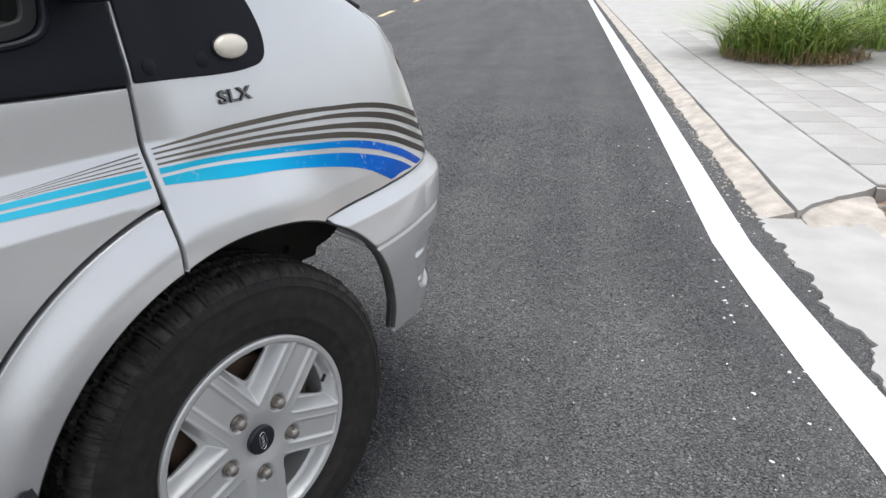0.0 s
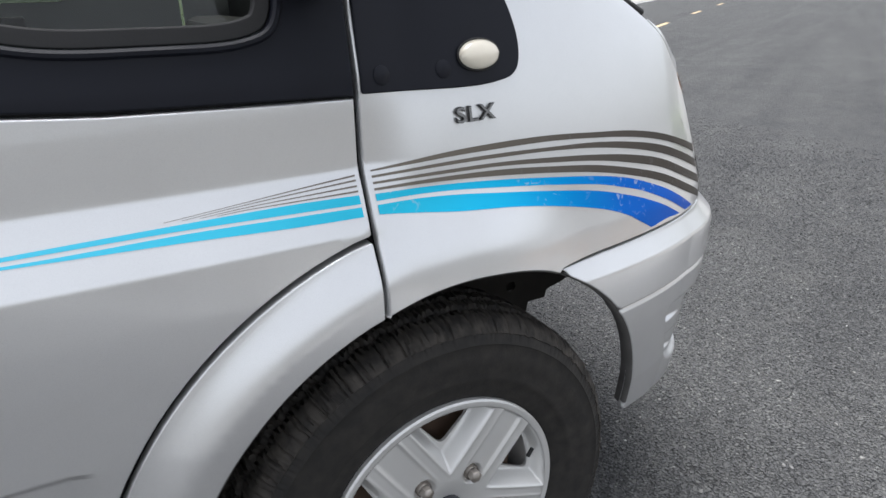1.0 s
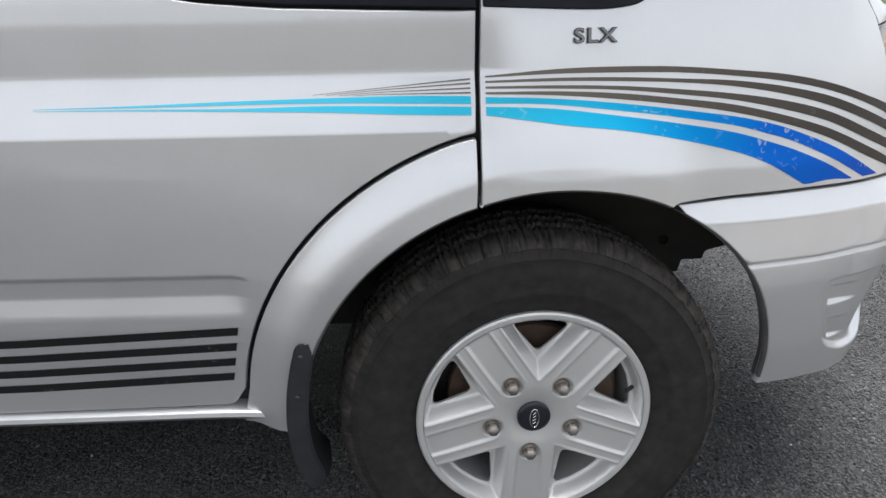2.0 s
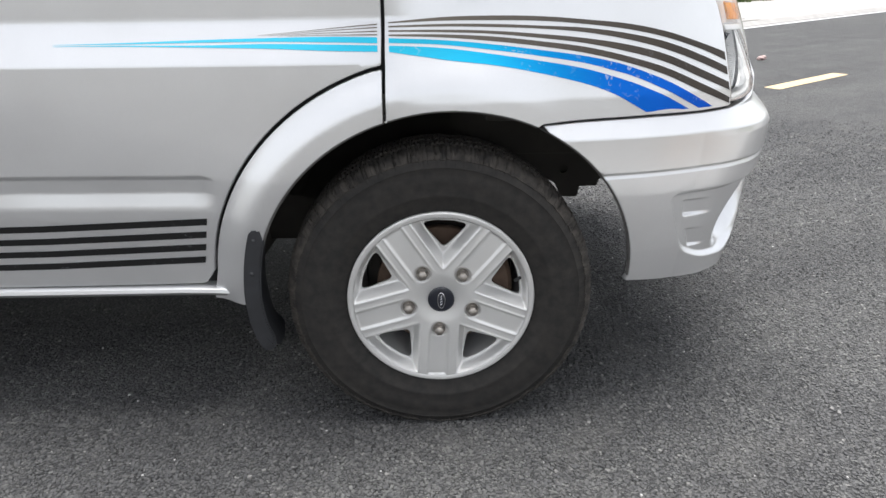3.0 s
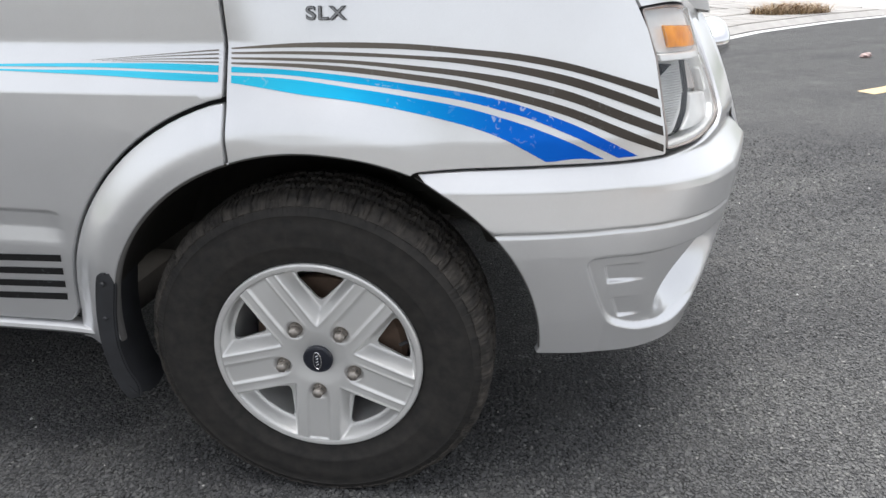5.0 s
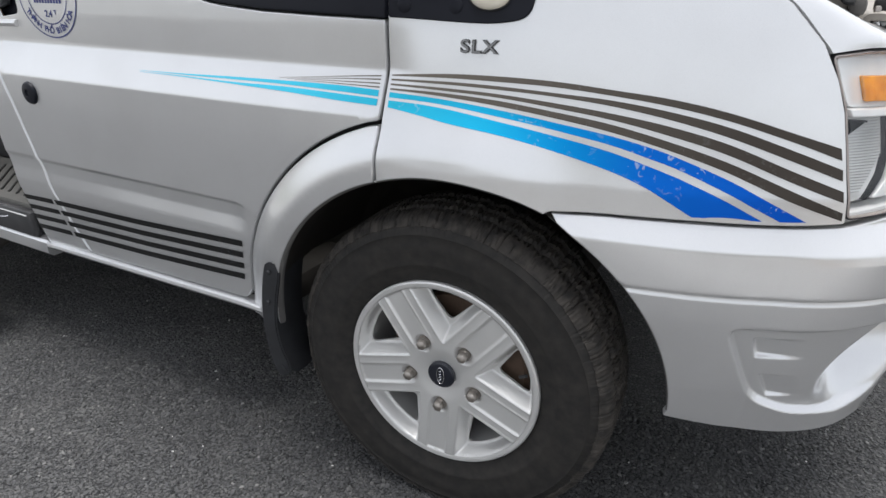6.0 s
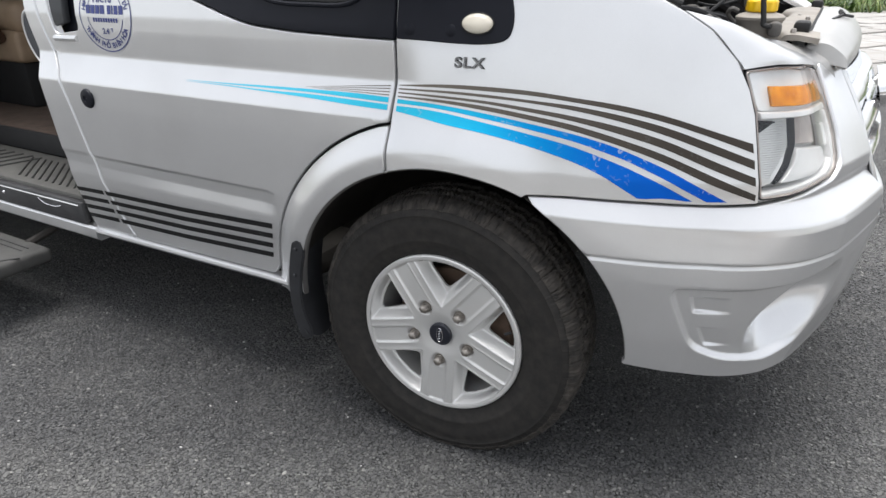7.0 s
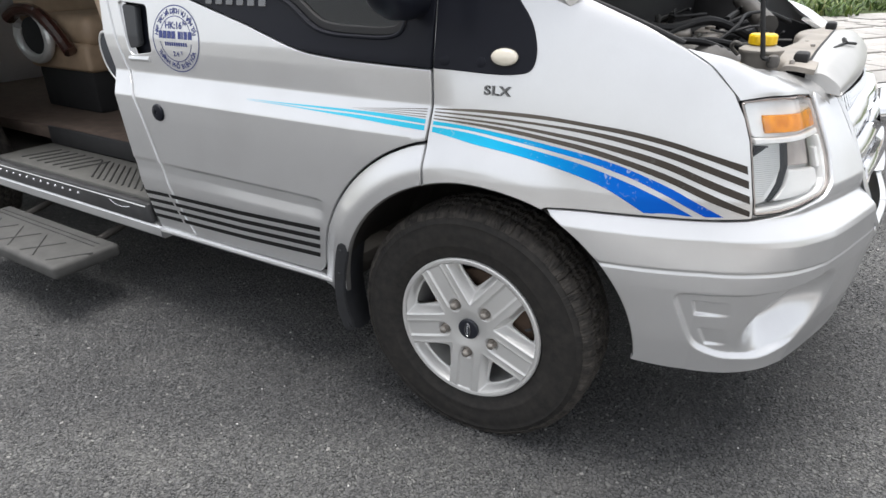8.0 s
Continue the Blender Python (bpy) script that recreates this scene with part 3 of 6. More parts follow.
def arc(cx, cz, r, a0, a1, n=24):
    return [(cx + r * math.cos(radians(a0 + (a1 - a0) * k / n)), cz + r * math.sin(radians(a0 + (a1 - a0) * k / n))) for k in range(n + 1)]


def joined(points):
    """An outline from exact points with close ones dropped."""
    return rounded([(*p[:2], p[2] if len(p) > 2 else 0.0) for p in points], 0.0, 0.014)


ARCH = (0.02, 0.36, 0.447)
# fender: gap to the door, over the arch, bumper seam, lamp seam, top edge
fender_outline = joined([(-0.104, 1.30, 0.01), (-0.1035, 1.06), (-0.106, 0.90), (-0.1075, 0.789, 0.006)] + arc(*ARCH, 107, 64.5, 16)
                        + [(0.222, 0.770, 0.006), (0.32, 0.776), (0.46, 0.779), (0.60, 0.779), (0.691, 0.781, 0.006), (0.679, 0.89), (0.671, 0.952), (0.656, 0.998), (0.626, 1.050), (0.566, 1.106), (0.506, 1.140), (0.40, 1.192), (0.20, 1.27), (0.08, 1.31)])
fender = panel("front_fender", fender_outline, PAINT, van, "fender", dz=0.011, ds=0.02, label="silver painted fender with decal stripes")
panel("front_fender", fender_outline, PAINT, van, "fender", dz=0.02, ds=0.04, only_far=True)
# the lip behind the wheel, below the door
rear_lip = joined([(-0.1135, 0.890, 0.006)] + arc(0.02, 0.36, 0.548, 104, 172, 22)[1:] + [(-0.543, 0.36, 0.004), (-0.44, 0.352, 0.004)] + arc(*ARCH, 178, 107.5, 24))
lip = panel("wheel_arch_lip", rear_lip, PAINT, van, "flare", dz=0.011, ds=0.015, label="silver swelling lip behind the front wheel")
panel("wheel_arch_lip", rear_lip, PAINT, van, "flare", dz=0.02, ds=0.03, only_far=True)
# front door
door_arc = arc(0.02, 0.36, 0.5555, 103.5, 172, 22)
door_outline = joined([(-0.1115, 1.073)] + [(-0.1125, 0.95), (-0.1145, 0.8975, 0.004)] + door_arc[1:] + [(-0.555, 0.402, 0.012), (-0.72, 0.398), (-1.18, 0.388, 0.01), (-1.222, 0.462), (-1.262, 0.583), (-1.280, 0.66), (-1.325, 0.828), (-1.365, 0.94), (-1.405, 1.004), (-1.440, 1.10),
                       (-1.475, 1.20), (-1.50, 1.30, 0.02), (-1.26, 1.282), (-1.04, 1.224), (-0.77, 1.156), (-0.62, 1.112, 0.05), (-0.54, 1.092, 0.05), (-0.40, 1.081), (-0.25, 1.076)])
handle_hole = rounded([(-1.425, 1.215), (-1.262, 1.205), (-1.247, 1.055), (-1.372, 1.040)], 0.018, 0.01)
front_door = panel("front_door", door_outline, PAINT, van, "door", holes=[handle_hole], dz=0.008, ds=0.03, label="closed silver front door with shoulder crease and lower groove")
# black window surround of the door
win = [(-0.178, 1.72), (-0.165, 1.24), (-0.195, 1.165), (-0.245, 1.147), (-0.43, 1.149), (-0.50, 1.162), (-0.60, 1.230), (-0.72, 1.262), (-1.20, 1.330), (-1.24, 1.72)]
surround = joined([(-0.110, 1.0765), (-0.106, 1.30), (-0.20, 1.55), (-0.33, 1.82, 0.03), (-1.32, 1.82, 0.03), (-1.505, 1.305), (-1.26, 1.287), (-1.04, 1.229), (-0.77, 1.161), (-0.62, 1.117, 0.05), (-0.54, 1.097, 0.05), (-0.40, 1.086), (-0.25, 1.081)])
panel("window_surround", surround, BLACK_TRIM, front_door, "door", holes=[rounded([(a, b) for a, b in [(-0.36, 1.74), (-0.19, 1.30)] + win[2:-1] + [(-1.22, 1.74)]], 0.045, 0.012)], dz=0.02, ds=0.03, depth=0.03, label="matt black plastic window surround")
panel("window_pane", rounded([(-0.36, 1.75), (-0.17, 1.30), (-0.17, 1.13), (-0.52, 1.13), (-0.62, 1.20), (-1.25, 1.31), (-1.25, 1.75)], 0.04, 0.02), TINT, front_door, "door", dz=0.05, ds=0.08, depth=0.004, lift=-0.020, label="tinted side window glass").visible_shadow = False
pane_hole = rounded([(a, b) for a, b in [(-0.36, 1.74), (-0.19, 1.30)] + win[2:-1] + [(-1.22, 1.74)]], 0.045, 0.012)
panel("window_gasket", inset(pane_hole, 0.001), GAP, front_door, "door", holes=[inset(pane_hole, 0.021)], dz=0.02, ds=0.03, depth=0.012, lift=-0.008, label="black rubber gasket round the window glass")
bm = bmesh.new()
tube(bm, [skin(a, b, "door", 0.001) for a, b in inset(pane_hole, -0.004)], 0.0055, 8, True)
part("surround_lip", bm, BLACK_TRIM, front_door)
# black plate with the side lamp on the fender
plate = rounded([(-0.1005, 1.078, 0.004), (0.04, 1.072), (0.10, 1.071, 0.03), (0.158, 1.080, 0.03), (0.168, 1.125, 0.05), (0.150, 1.19, 0.05), (0.10, 1.25, 0.02), (-0.02, 1.33), (-0.098, 1.38, 0.004)], 0.01, 0.01)
plate_ob = panel("quarter_plate", plate, BLACK_TRIM, fender, "fender", dz=0.015, ds=0.02, depth=0.006, lift=0.005, label="matt black plastic corner plate")
# B pillar behind the door, and the rear flank
pillar = joined([(-1.512, 1.30), (-1.487, 1.20), (-1.452, 1.10), (-1.417, 1.004), (-1.377, 0.94), (-1.337, 0.828), (-1.292, 0.66), (-1.274, 0.583), (-1.234, 0.462), (-1.192, 0.388), (-1.40, 0.372), (-1.425, 0.45), (-1.437, 0.56), (-1.450, 0.70), (-1.462, 0.82), (-1.478, 0.95), (-1.52, 1.12), (-1.545, 1.30)])
panel("door_pillar", pillar, PAINT, van, "door", dz=0.010, ds=0.02, depth=0.05, label="silver door pillar between the front and rear side doors")
# bumper, in one piece across the nose
bumper_outline = joined([(0.2235, 0.766, 0.004)] + arc(*ARCH, 64.0, 3, 20)[1:] + [(0.458, 0.368, 0.01), (0.56, 0.357), (0.71, 0.347), (0.90, 0.340), (1.15, 0.335), (SMAX, 0.33), (SMAX, 0.62), (1.26, 0.62, 0.02), (1.19, 0.67), (1.12, 0.80), (1.10, 0.92), (1.085, 1.020, 0.01), (0.994, 1.022, 0.01), (0.980, 0.95), (0.972, 0.88), (0.952, 0.825, 0.02), (0.915, 0.795, 0.02), (0.86, 0.792), (0.76, 0.781), (0.692, 0.775), (0.60, 0.7735), (0.46, 0.7735), (0.32, 0.771)])
bumper = panel("front_bumper", bumper_outline, PAINT, van, "bumper", dz=0.0045, ds=0.010, dense=(0.50, 1.06, 0.37, 0.63, 0.0034), mirror=True, label="silver one-piece front bumper with moulded fog lamp recesses")

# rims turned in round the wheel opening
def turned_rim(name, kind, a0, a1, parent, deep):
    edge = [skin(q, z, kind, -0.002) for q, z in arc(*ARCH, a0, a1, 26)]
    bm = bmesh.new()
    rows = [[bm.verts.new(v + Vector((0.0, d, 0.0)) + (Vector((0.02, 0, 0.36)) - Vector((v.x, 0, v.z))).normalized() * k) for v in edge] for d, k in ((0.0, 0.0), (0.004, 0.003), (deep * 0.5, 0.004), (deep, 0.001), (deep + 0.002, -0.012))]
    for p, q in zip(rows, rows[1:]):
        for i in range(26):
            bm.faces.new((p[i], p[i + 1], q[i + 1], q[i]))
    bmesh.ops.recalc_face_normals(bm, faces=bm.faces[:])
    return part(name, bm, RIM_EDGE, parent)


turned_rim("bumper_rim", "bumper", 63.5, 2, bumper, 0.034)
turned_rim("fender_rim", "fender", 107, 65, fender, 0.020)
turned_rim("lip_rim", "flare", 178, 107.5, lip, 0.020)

# stripes on the fender, as thin film
SX = (-0.097, 0.014, 0.116, 0.214, 0.309, 0.403, 0.496, 0.591)


def film(top, low, end_top, end_low, material, owner=None, kind="fender", first=None, label=""):
    xs = first or SX
    up = [*zip(xs, top), end_top]
    dn = [*zip(xs, low), end_low]
    return panel("stripe", band(up, dn), material, owner or fender, kind, dz=0.012, ds=0.03, depth=0, lift=0.0009, label=label)


film((0.979, 0.987, 0.988, 0.985, 0.977, 0.967, 0.949, 0.922), (0.977, 0.980, 0.979, 0.976, 0.968, 0.956, 0.937, 0.909), (0.668, 0.899), (0.671, 0.881), BROWN, label="dark brown film stripe fading to beige")
film((0.972, 0.974, 0.972, 0.967, 0.961, 0.948, 0.928, 0.897), (0.969, 0.969, 0.966, 0.961, 0.952, 0.936, 0.913, 0.881), (0.6735, 0.867), (0.675, 0.850), BROWN)
film((0.964, 0.963, 0.959, 0.951, 0.941, 0.926, 0.903, 0.867), (0.961, 0.958, 0.953, 0.943, 0.931, 0.912, 0.887, 0.850), (0.6775, 0.834), (0.679, 0.817), BROWN)
film((0.956, 0.954, 0.948, 0.937, 0.924, 0.903, 0.876, 0.838), (0.953, 0.948, 0.939, 0.927, 0.912, 0.890, 0.861, 0.821), (0.6815, 0.800), (0.682, 0.787), BROWN)
def blue_stripe(upper, lower, label):
    panel("stripe", band(upper, lower), BLUE, fender, "fender", dz=0.012, ds=0.03, depth=0, lift=0.0009, label=label)


blue_stripe([(-0.097, 0.949), (0.014, 0.943), (0.116, 0.933), (0.214, 0.920), (0.309, 0.906), (0.375, 0.892), (0.425, 0.877), (0.500, 0.849), (0.556, 0.822), (0.626, 0.786)],
            [(-0.097, 0.940), (0.014, 0.934), (0.116, 0.922), (0.214, 0.908), (0.309, 0.892), (0.371, 0.876), (0.427, 0.859), (0.502, 0.828), (0.540, 0.809), (0.586, 0.786)], "bright blue film stripe with scuffs")
blue_stripe([(-0.097, 0.935), (0.014, 0.928), (0.118, 0.914), (0.218, 0.898), (0.314, 0.880), (0.403, 0.854), (0.450, 0.837), (0.500, 0.816), (0.559, 0.786)],
            [(-0.097, 0.923), (0.014, 0.906), (0.119, 0.893), (0.220, 0.873), (0.317, 0.849), (0.375, 0.828), (0.413, 0.808), (0.452, 0.786)], "broad blue film stripe with scuffs")
# stripes on the door
DX = (-0.78, -0.634, -0.482, -0.343, -0.215)
film((0.9452, 0.9475, 0.951, 0.953, 0.9535), (0.9448, 0.945, 0.946, 0.946, 0.943), (-0.120, 0.951), (-0.120, 0.940), BLUE, front_door, "door", DX, "thin blue film stripe")
film((0.9425, 0.9425, 0.941, 0.942, 0.939), (0.942, 0.9405, 0.937, 0.933, 0.927), (-0.120, 0.936), (-0.120, 0.924), BLUE, front_door, "door", DX)
for k, z in enumerate((0.9765, 0.9705, 0.9635, 0.957)):
    film((0.9555 + 0.0008 * (3 - k), 0.957 + (z - 0.957) * 0.45, 0.957 + (z - 0.957) * 0.78), (0.9550 + 0.0008 * (3 - k), 0.9562 + (z - 0.957) * 0.45, 0.9555 + (z - 0.957) * 0.78), (-0.120, z), (-0.120, z - 0.0022), BROWN, front_door, "door", (-0.36 + 0.02 * k, -0.26, -0.18))
# four dark stripes low on the door and the pillar
for k in range(4):
    zf, zr = 0.572 - 0.0325 * k, 0.545 - 0.0325 * k
    sf = -0.520 - 0.0075 * k
    panel("stripe", joined([(sf, zf), (sf - 0.004, zf - 0.0165), (-0.9, (zf + zr) / 2 - 0.0195), (-1.237 - 0.012 * (3 - k), zr - 0.0145), (-1.243 - 0.012 * (3 - k), zr + 0.0005), (-0.9, (zf + zr) / 2 - 0.0035)]), DARKFILM, front_door, "door", dz=0.02, ds=0.05, depth=0, lift=0.0009)
    panel("stripe", joined([(-1.256 - 0.011 * (3 - k), zr), (-1.251 - 0.012 * (3 - k), zr - 0.015), (-1.418 - 0.005 * (3 - k), zr - 0.021), (-1.421 - 0.005 * (3 - k), zr - 0.006)]), DARKFILM, front_door, "door", dz=0.02, ds=0.05, depth=0, lift=0.0009)


# ---- wheels ----
def spoke_depth(x, z, spokes):
    r = math.hypot(x, z)
    a = math.atan2(z, x)
    d = -0.05
    for k in spokes:
        da = (a - k + math.pi) % math.tau - math.pi
        if abs(da) < radians(60):
            v = abs(r * math.sin(da))
            ridge = 0.0024 * (1 - min(abs(v - 0.0255) / 0.0035, 1)) + 0.0020 * (1 - min(abs(v - 0.0455) / 0.0035, 1))
            dish = -0.0035 * (1 - step01(v, 0.018, 0.028)) * step01(r, 0.07, 0.11)
            d = max(d, dish + ridge * step01(r, 0.07, 0.10) - min(max((v - 0.0475) * 2.2, 0), 0.034))
    hub = -min(max((r - 0.066) * 1.3, 0), 0.05)
    d = max(d, hub)
    d = max(d, -min(max((0.2075 - r) * 3.2, 0), 0.05))
    d -= 0.008 * step01(r, 0.07, 0.02) - 0.004 * step01(r, 0.05, 0.2)
    for k in spokes:
        q = math.hypot(x - 0.0805 * math.cos(k), z - 0.0805 * math.sin(k))
        d -= 0.009 * (1 - step01(q, 0.015, 0.0205))
    return d


def make_wheel(name, parent, centre, turn, full=True):
    wheel = new(name)
    wheel.matrix_basis = Matrix.Translation(centre) @ turn
    adopt(wheel, parent)
    wheel["label"] = "five-spoke silver alloy wheel with a dusty black tyre"
    spokes = [radians(-94 + 72 * k) for k in range(5)]

    def sub(nm, bm, material, label="", owner=wheel, sharp=35):
        ob = part(nm, bm, material, None, label, sharp=sharp)
        ob.parent = owner
        return ob

    # rim face with five windows
    windows = []
    for k in spokes:
        m = k + radians(36)
        pts = [(0.122, 0, 0.014)] + [(0.193 * math.cos(radians(q)), 0.193 * math.sin(radians(q)), 0.020 if abs(q) > 12 else 0.0) for q in (-17.0, -6, 6, 17.0)]
        loop = [(x * math.cos(m) - y * math.sin(m), x * math.sin(m) + y * math.cos(m)) for x, y in rounded(pts, 0.0, 0.006)]
        windows.append(loop)
    disc = [(0.2085 * math.cos(math.tau * i / 180), 0.2085 * math.sin(math.tau * i / 180)) for i in range(180)]
    mesh_step = 0.0029 if full else 0.008
    pts, tri = fill(disc, windows, mesh_step, mesh_step)
    verts = [Vector((x, -spoke_depth(x, z, spokes), z)) for x, z in pts]
    faces = [t if (verts[t[1]] - verts[t[0]]).cross(verts[t[2]] - verts[t[0]]).y < 0 else t[::-1] for t in tri]
    for loop in windows:
        k = len(verts)
        for x, z in loop:
            verts += [Vector((x, -spoke_depth(x, z, spokes), z)), Vector((x, 0.006 - spoke_depth(x, z, spokes) , z))]
        n = len(loop)
        for i in range(n):
            j = (i + 1) % n
            faces.append((k + 2 * i, k + 2 * j, k + 2 * j + 1, k + 2 * i + 1))
    rim = mesh_object("rim", verts, faces, ALLOY, None, "silver painted alloy rim")
    rim.parent = wheel
    bm = bmesh.new()
    lathe(bm, [(0.2085, 0.002), (0.2095, -0.0045), (0.213, -0.006), (0.2195, -0.006), (0.2225, -0.003), (0.2225, 0.006), (0.216, 0.010), (0.198, 0.03), (0.19, 0.18)], (0, 0, 0), 120)
    sub("rim_flange", bm, ALLOY)
    # tyre
    prof = [(0.216, 0.012), (0.2235, 0.004), (0.232, -0.001), (0.245, -0.004), (0.258, -0.0055), (0.262, -0.0075), (0.266, -0.0055), (0.285, -0.005), (0.305, -0.003), (0.3195, 0.001), (0.3215, -0.0005), (0.324, 0.002), (0.336, 0.007), (0.3375, 0.0055),
            (0.342, 0.010), (0.349, 0.016), (0.355, 0.026), (0.3585, 0.040), (0.3595, 0.054), (0.352, 0.058), (0.352, 0.066), (0.361, 0.070), (0.362, 0.090), (0.3535, 0.094), (0.3535, 0.101), (0.362, 0.105), (0.362, 0.125), (0.354, 0.13), (0.354, 0.14), (0.361, 0.144), (0.3595, 0.165), (0.356, 0.18), (0.348, 0.196), (0.33, 0.207), (0.28, 0.212), (0.225, 0.206), (0.2, 0.19)]

    wear = random.Random(7)
    lugs = [(wear.uniform(0.12, 0.34), wear.uniform(0.3, 1.2), wear.uniform(-0.0012, 0.0012), wear.uniform(-0.3, 0.3)) for _ in range(210)]

    def tread(j, a, r, y):
        k = a * 210 / math.tau
        gap, deep, high, skew = lugs[int(k) % 210]
        ph = (k + skew * (j % 3)) % 1.0
        if 12 <= j <= 18:
            cut = deep if ph < gap else 0.0
            r += -0.0038 * cut * (0.4 if j < 14 else 1.0) + high
            y += 0.0016 * cut - high * 0.6
        if 18 <= j <= 30:
            y += 0.011 * (abs((k * 0.5 % 2) - 1) - 0.5)
            r -= 0.0045 if ph < 0.22 else 0.0
        # the contact patch is pressed flat
        down = -r * math.sin(a)
        if down > 0.3515:
            r *= 0.3515 / down
        return r, y

    bm = bmesh.new()
    lathe(bm, [(r + 0.0075 * step01(r, 0.24, 0.35), y - 0.013 * step01(r, 0.232, 0.31)) for r, y in prof], (0, 0, 0), 1050 if full else 300, modulate=tread)
    tyre = sub("tyre", bm, RUBBER, "worn black rubber tyre with dusty shoulder blocks", sharp=50)
    tyre.data.materials.append(TREAD)
    for fc in tyre.data.polygons:
        if math.hypot(fc.center.x, fc.center.z) > 0.338:
            fc.material_index = 1
    if not full:
        return wheel
    for k in spokes:
        bm = bmesh.new()
        c = (0.0805 * math.cos(k), 0, 0.0805 * math.sin(k))
        lathe(bm, [(0.0145, 0.010), (0.0142, 0.004), (0.0125, 0.0005)], c, 24)
        lathe(bm, [(0.0122, 0.002), (0.0118, -0.0095), (0.0102, -0.0125), (0.0055, -0.0150), (0.0001, -0.0158)], c, 6)
        sub("wheel_nut", bm, STEEL, "rusty steel wheel nut")
    bm = bmesh.new()
    lathe(bm, [(0.0315, 0.010), (0.0315, 0.0), (0.030, -0.0018), (0.0285, -0.001), (0.0275, -0.002), (0.015, -0.0035), (0.0001, -0.004)], (0, 0, 0), 48)
    cap = sub("centre_cap", bm, CAPBLUE, "dark blue centre cap with a silver oval")
    bm = bmesh.new()
    tube(bm, [(0.0085 * math.cos(t), -0.0042, 0.020 * math.sin(t)) for t in [math.tau * i / 40 for i in range(40)]], 0.0009, 6, True)
    for z in (-0.010, -0.003, 0.004, 0.011):
        tube(bm, [(-0.003, -0.0042, z - 0.002), (0.003, -0.0042, z + 0.002)], 0.0008, 6)
    sub("badge", bm, CHROME, "", cap)
    bm = bmesh.new()
    lathe(bm, [(0.05, 0.075), (0.155, 0.075), (0.157, 0.078), (0.157, 0.095), (0.155, 0.098), (0.05, 0.098)], (0, 0, 0), 64)
    sub("brake_disc", bm, RUST, "rust-brown brake disc")
    bm = bmesh.new()
    lathe(bm, [(0.001, 0.035), (0.07, 0.035), (0.075, 0.05), (0.08, 0.12), (0.18, 0.125), (0.19, 0.18), (0.001, 0.181)], (0, 0, 0), 48)
    sub("hub", bm, UNDER)
    bm = bmesh.new()
    lathe(bm, [(0.115, 0.06), (0.168, 0.058), (0.178, 0.07), (0.178, 0.11), (0.115, 0.112), (0.115, 0.06)], (0, 0, 0), 16, start=radians(-25), end=radians(40))
    sub("brake_caliper", bm, RUST, "brown brake caliper behind the spokes")
    # valve and a balance weight on the barrel
    bm = bmesh.new()
    tube(bm, [(0.196 * math.cos(radians(14)), 0.012, 0.196 * math.sin(radians(14))), (0.180 * math.cos(radians(14)), 0.004, 0.180 * math.sin(radians(14)))], 0.004, 8)
    sub("valve", bm, GAP)
    return wheel


STEER = Matrix.Rotation(radians(3.5), 4, "Z")
make_wheel("front_wheel", van, (-0.001, 0.002, 0.3515), STEER)
make_wheel("front_wheel", van, (-0.001, WIDTH - 0.002, 0.3515), STEER @ Matrix.Rotation(math.pi, 4, "Z"), False)
make_wheel("rear_wheel", van, (-3.30, 0.002, 0.3515), Matrix(), False)
make_wheel("rear_wheel", van, (-3.30, WIDTH - 0.002, 0.3515), Matrix.Rotation(math.pi, 4, "Z"), False)

# wheel housing, underbody and sill
bm = bmesh.new()
lathe(bm, [(0.450, -0.024), (0.455, 0.02), (0.47, 0.10), (0.47, 0.30), (0.44, 0.325), (0.02, 0.33)], (0.02, 0, 0.36), 40, start=radians(50), end=radians(160), modulate=lambda j, a, r, y: (r, y + (0.075 * step01(r * math.cos(a), 0.08, 0.42) if j < 2 else 0.0)))
bmesh.ops.solidify(bm, geom=bm.faces[:], thickness=-0.006)
part("wheel_housing", bm, UNDER, van, "dirty black wheel housing")
bm = bmesh.new()
box(bm, (-4.5, 0.06, 0.34), (-0.50, WIDTH - 0.06, 0.42), 0.02)
box(bm, (-0.62, 0.34, 0.36), (0.16, WIDTH - 0.34, 0.78), 0.04)
box(bm, (0.10, 0.30, 0.62), (0.62, WIDTH - 0.30, 0.78), 0.03)
box(bm, (-3.0, 0.5, 0.24), (-1.0, 0.62, 0.36), 0.02)
part("underbody", bm, UNDER, van, "dark dirty underbody")
# pressed chassis rail with a hole and hanging tabs, deep in the arch
hole = [(0.322 + 0.012 * math.cos(math.tau * k / 16), 0.583 + 0.012 * math.sin(math.tau * k / 16)) for k in range(16)]
rail_line = rounded([(0.02, 0.82, 0.01), (0.02, 0.70, 0.02), (0.13, 0.652, 0.02), (0.222, 0.585, 0.02), (0.300, 0.545, 0.006), (0.318, 0.506, 0.004), (0.362, 0.506, 0.004), (0.368, 0.535, 0.004), (0.414, 0.536, 0.004), (0.418, 0.556, 0.01), (0.470, 0.568, 0.02), (0.56, 0.64, 0.02), (0.58, 0.82, 0.01)], 0.01, 0.012)
pts, tri = fill(rail_line, [hole], 0.02, 0.02)
bm = bmesh.new()
vs = [bm.verts.new((x, 0.32 - 0.012 * step01(z, 0.62, 0.66), z)) for x, z in pts]
for t in tri:
    bm.faces.new([vs[i] for i in t])
bmesh.ops.recalc_face_normals(bm, faces=bm.faces[:])
bmesh.ops.solidify(bm, geom=bm.faces[:], thickness=0.004)
# backing box, extended to block light through the rail's hole
box(bm, (0.20, 0.34, 0.556), (0.41, 0.42, 0.76), 0.01)
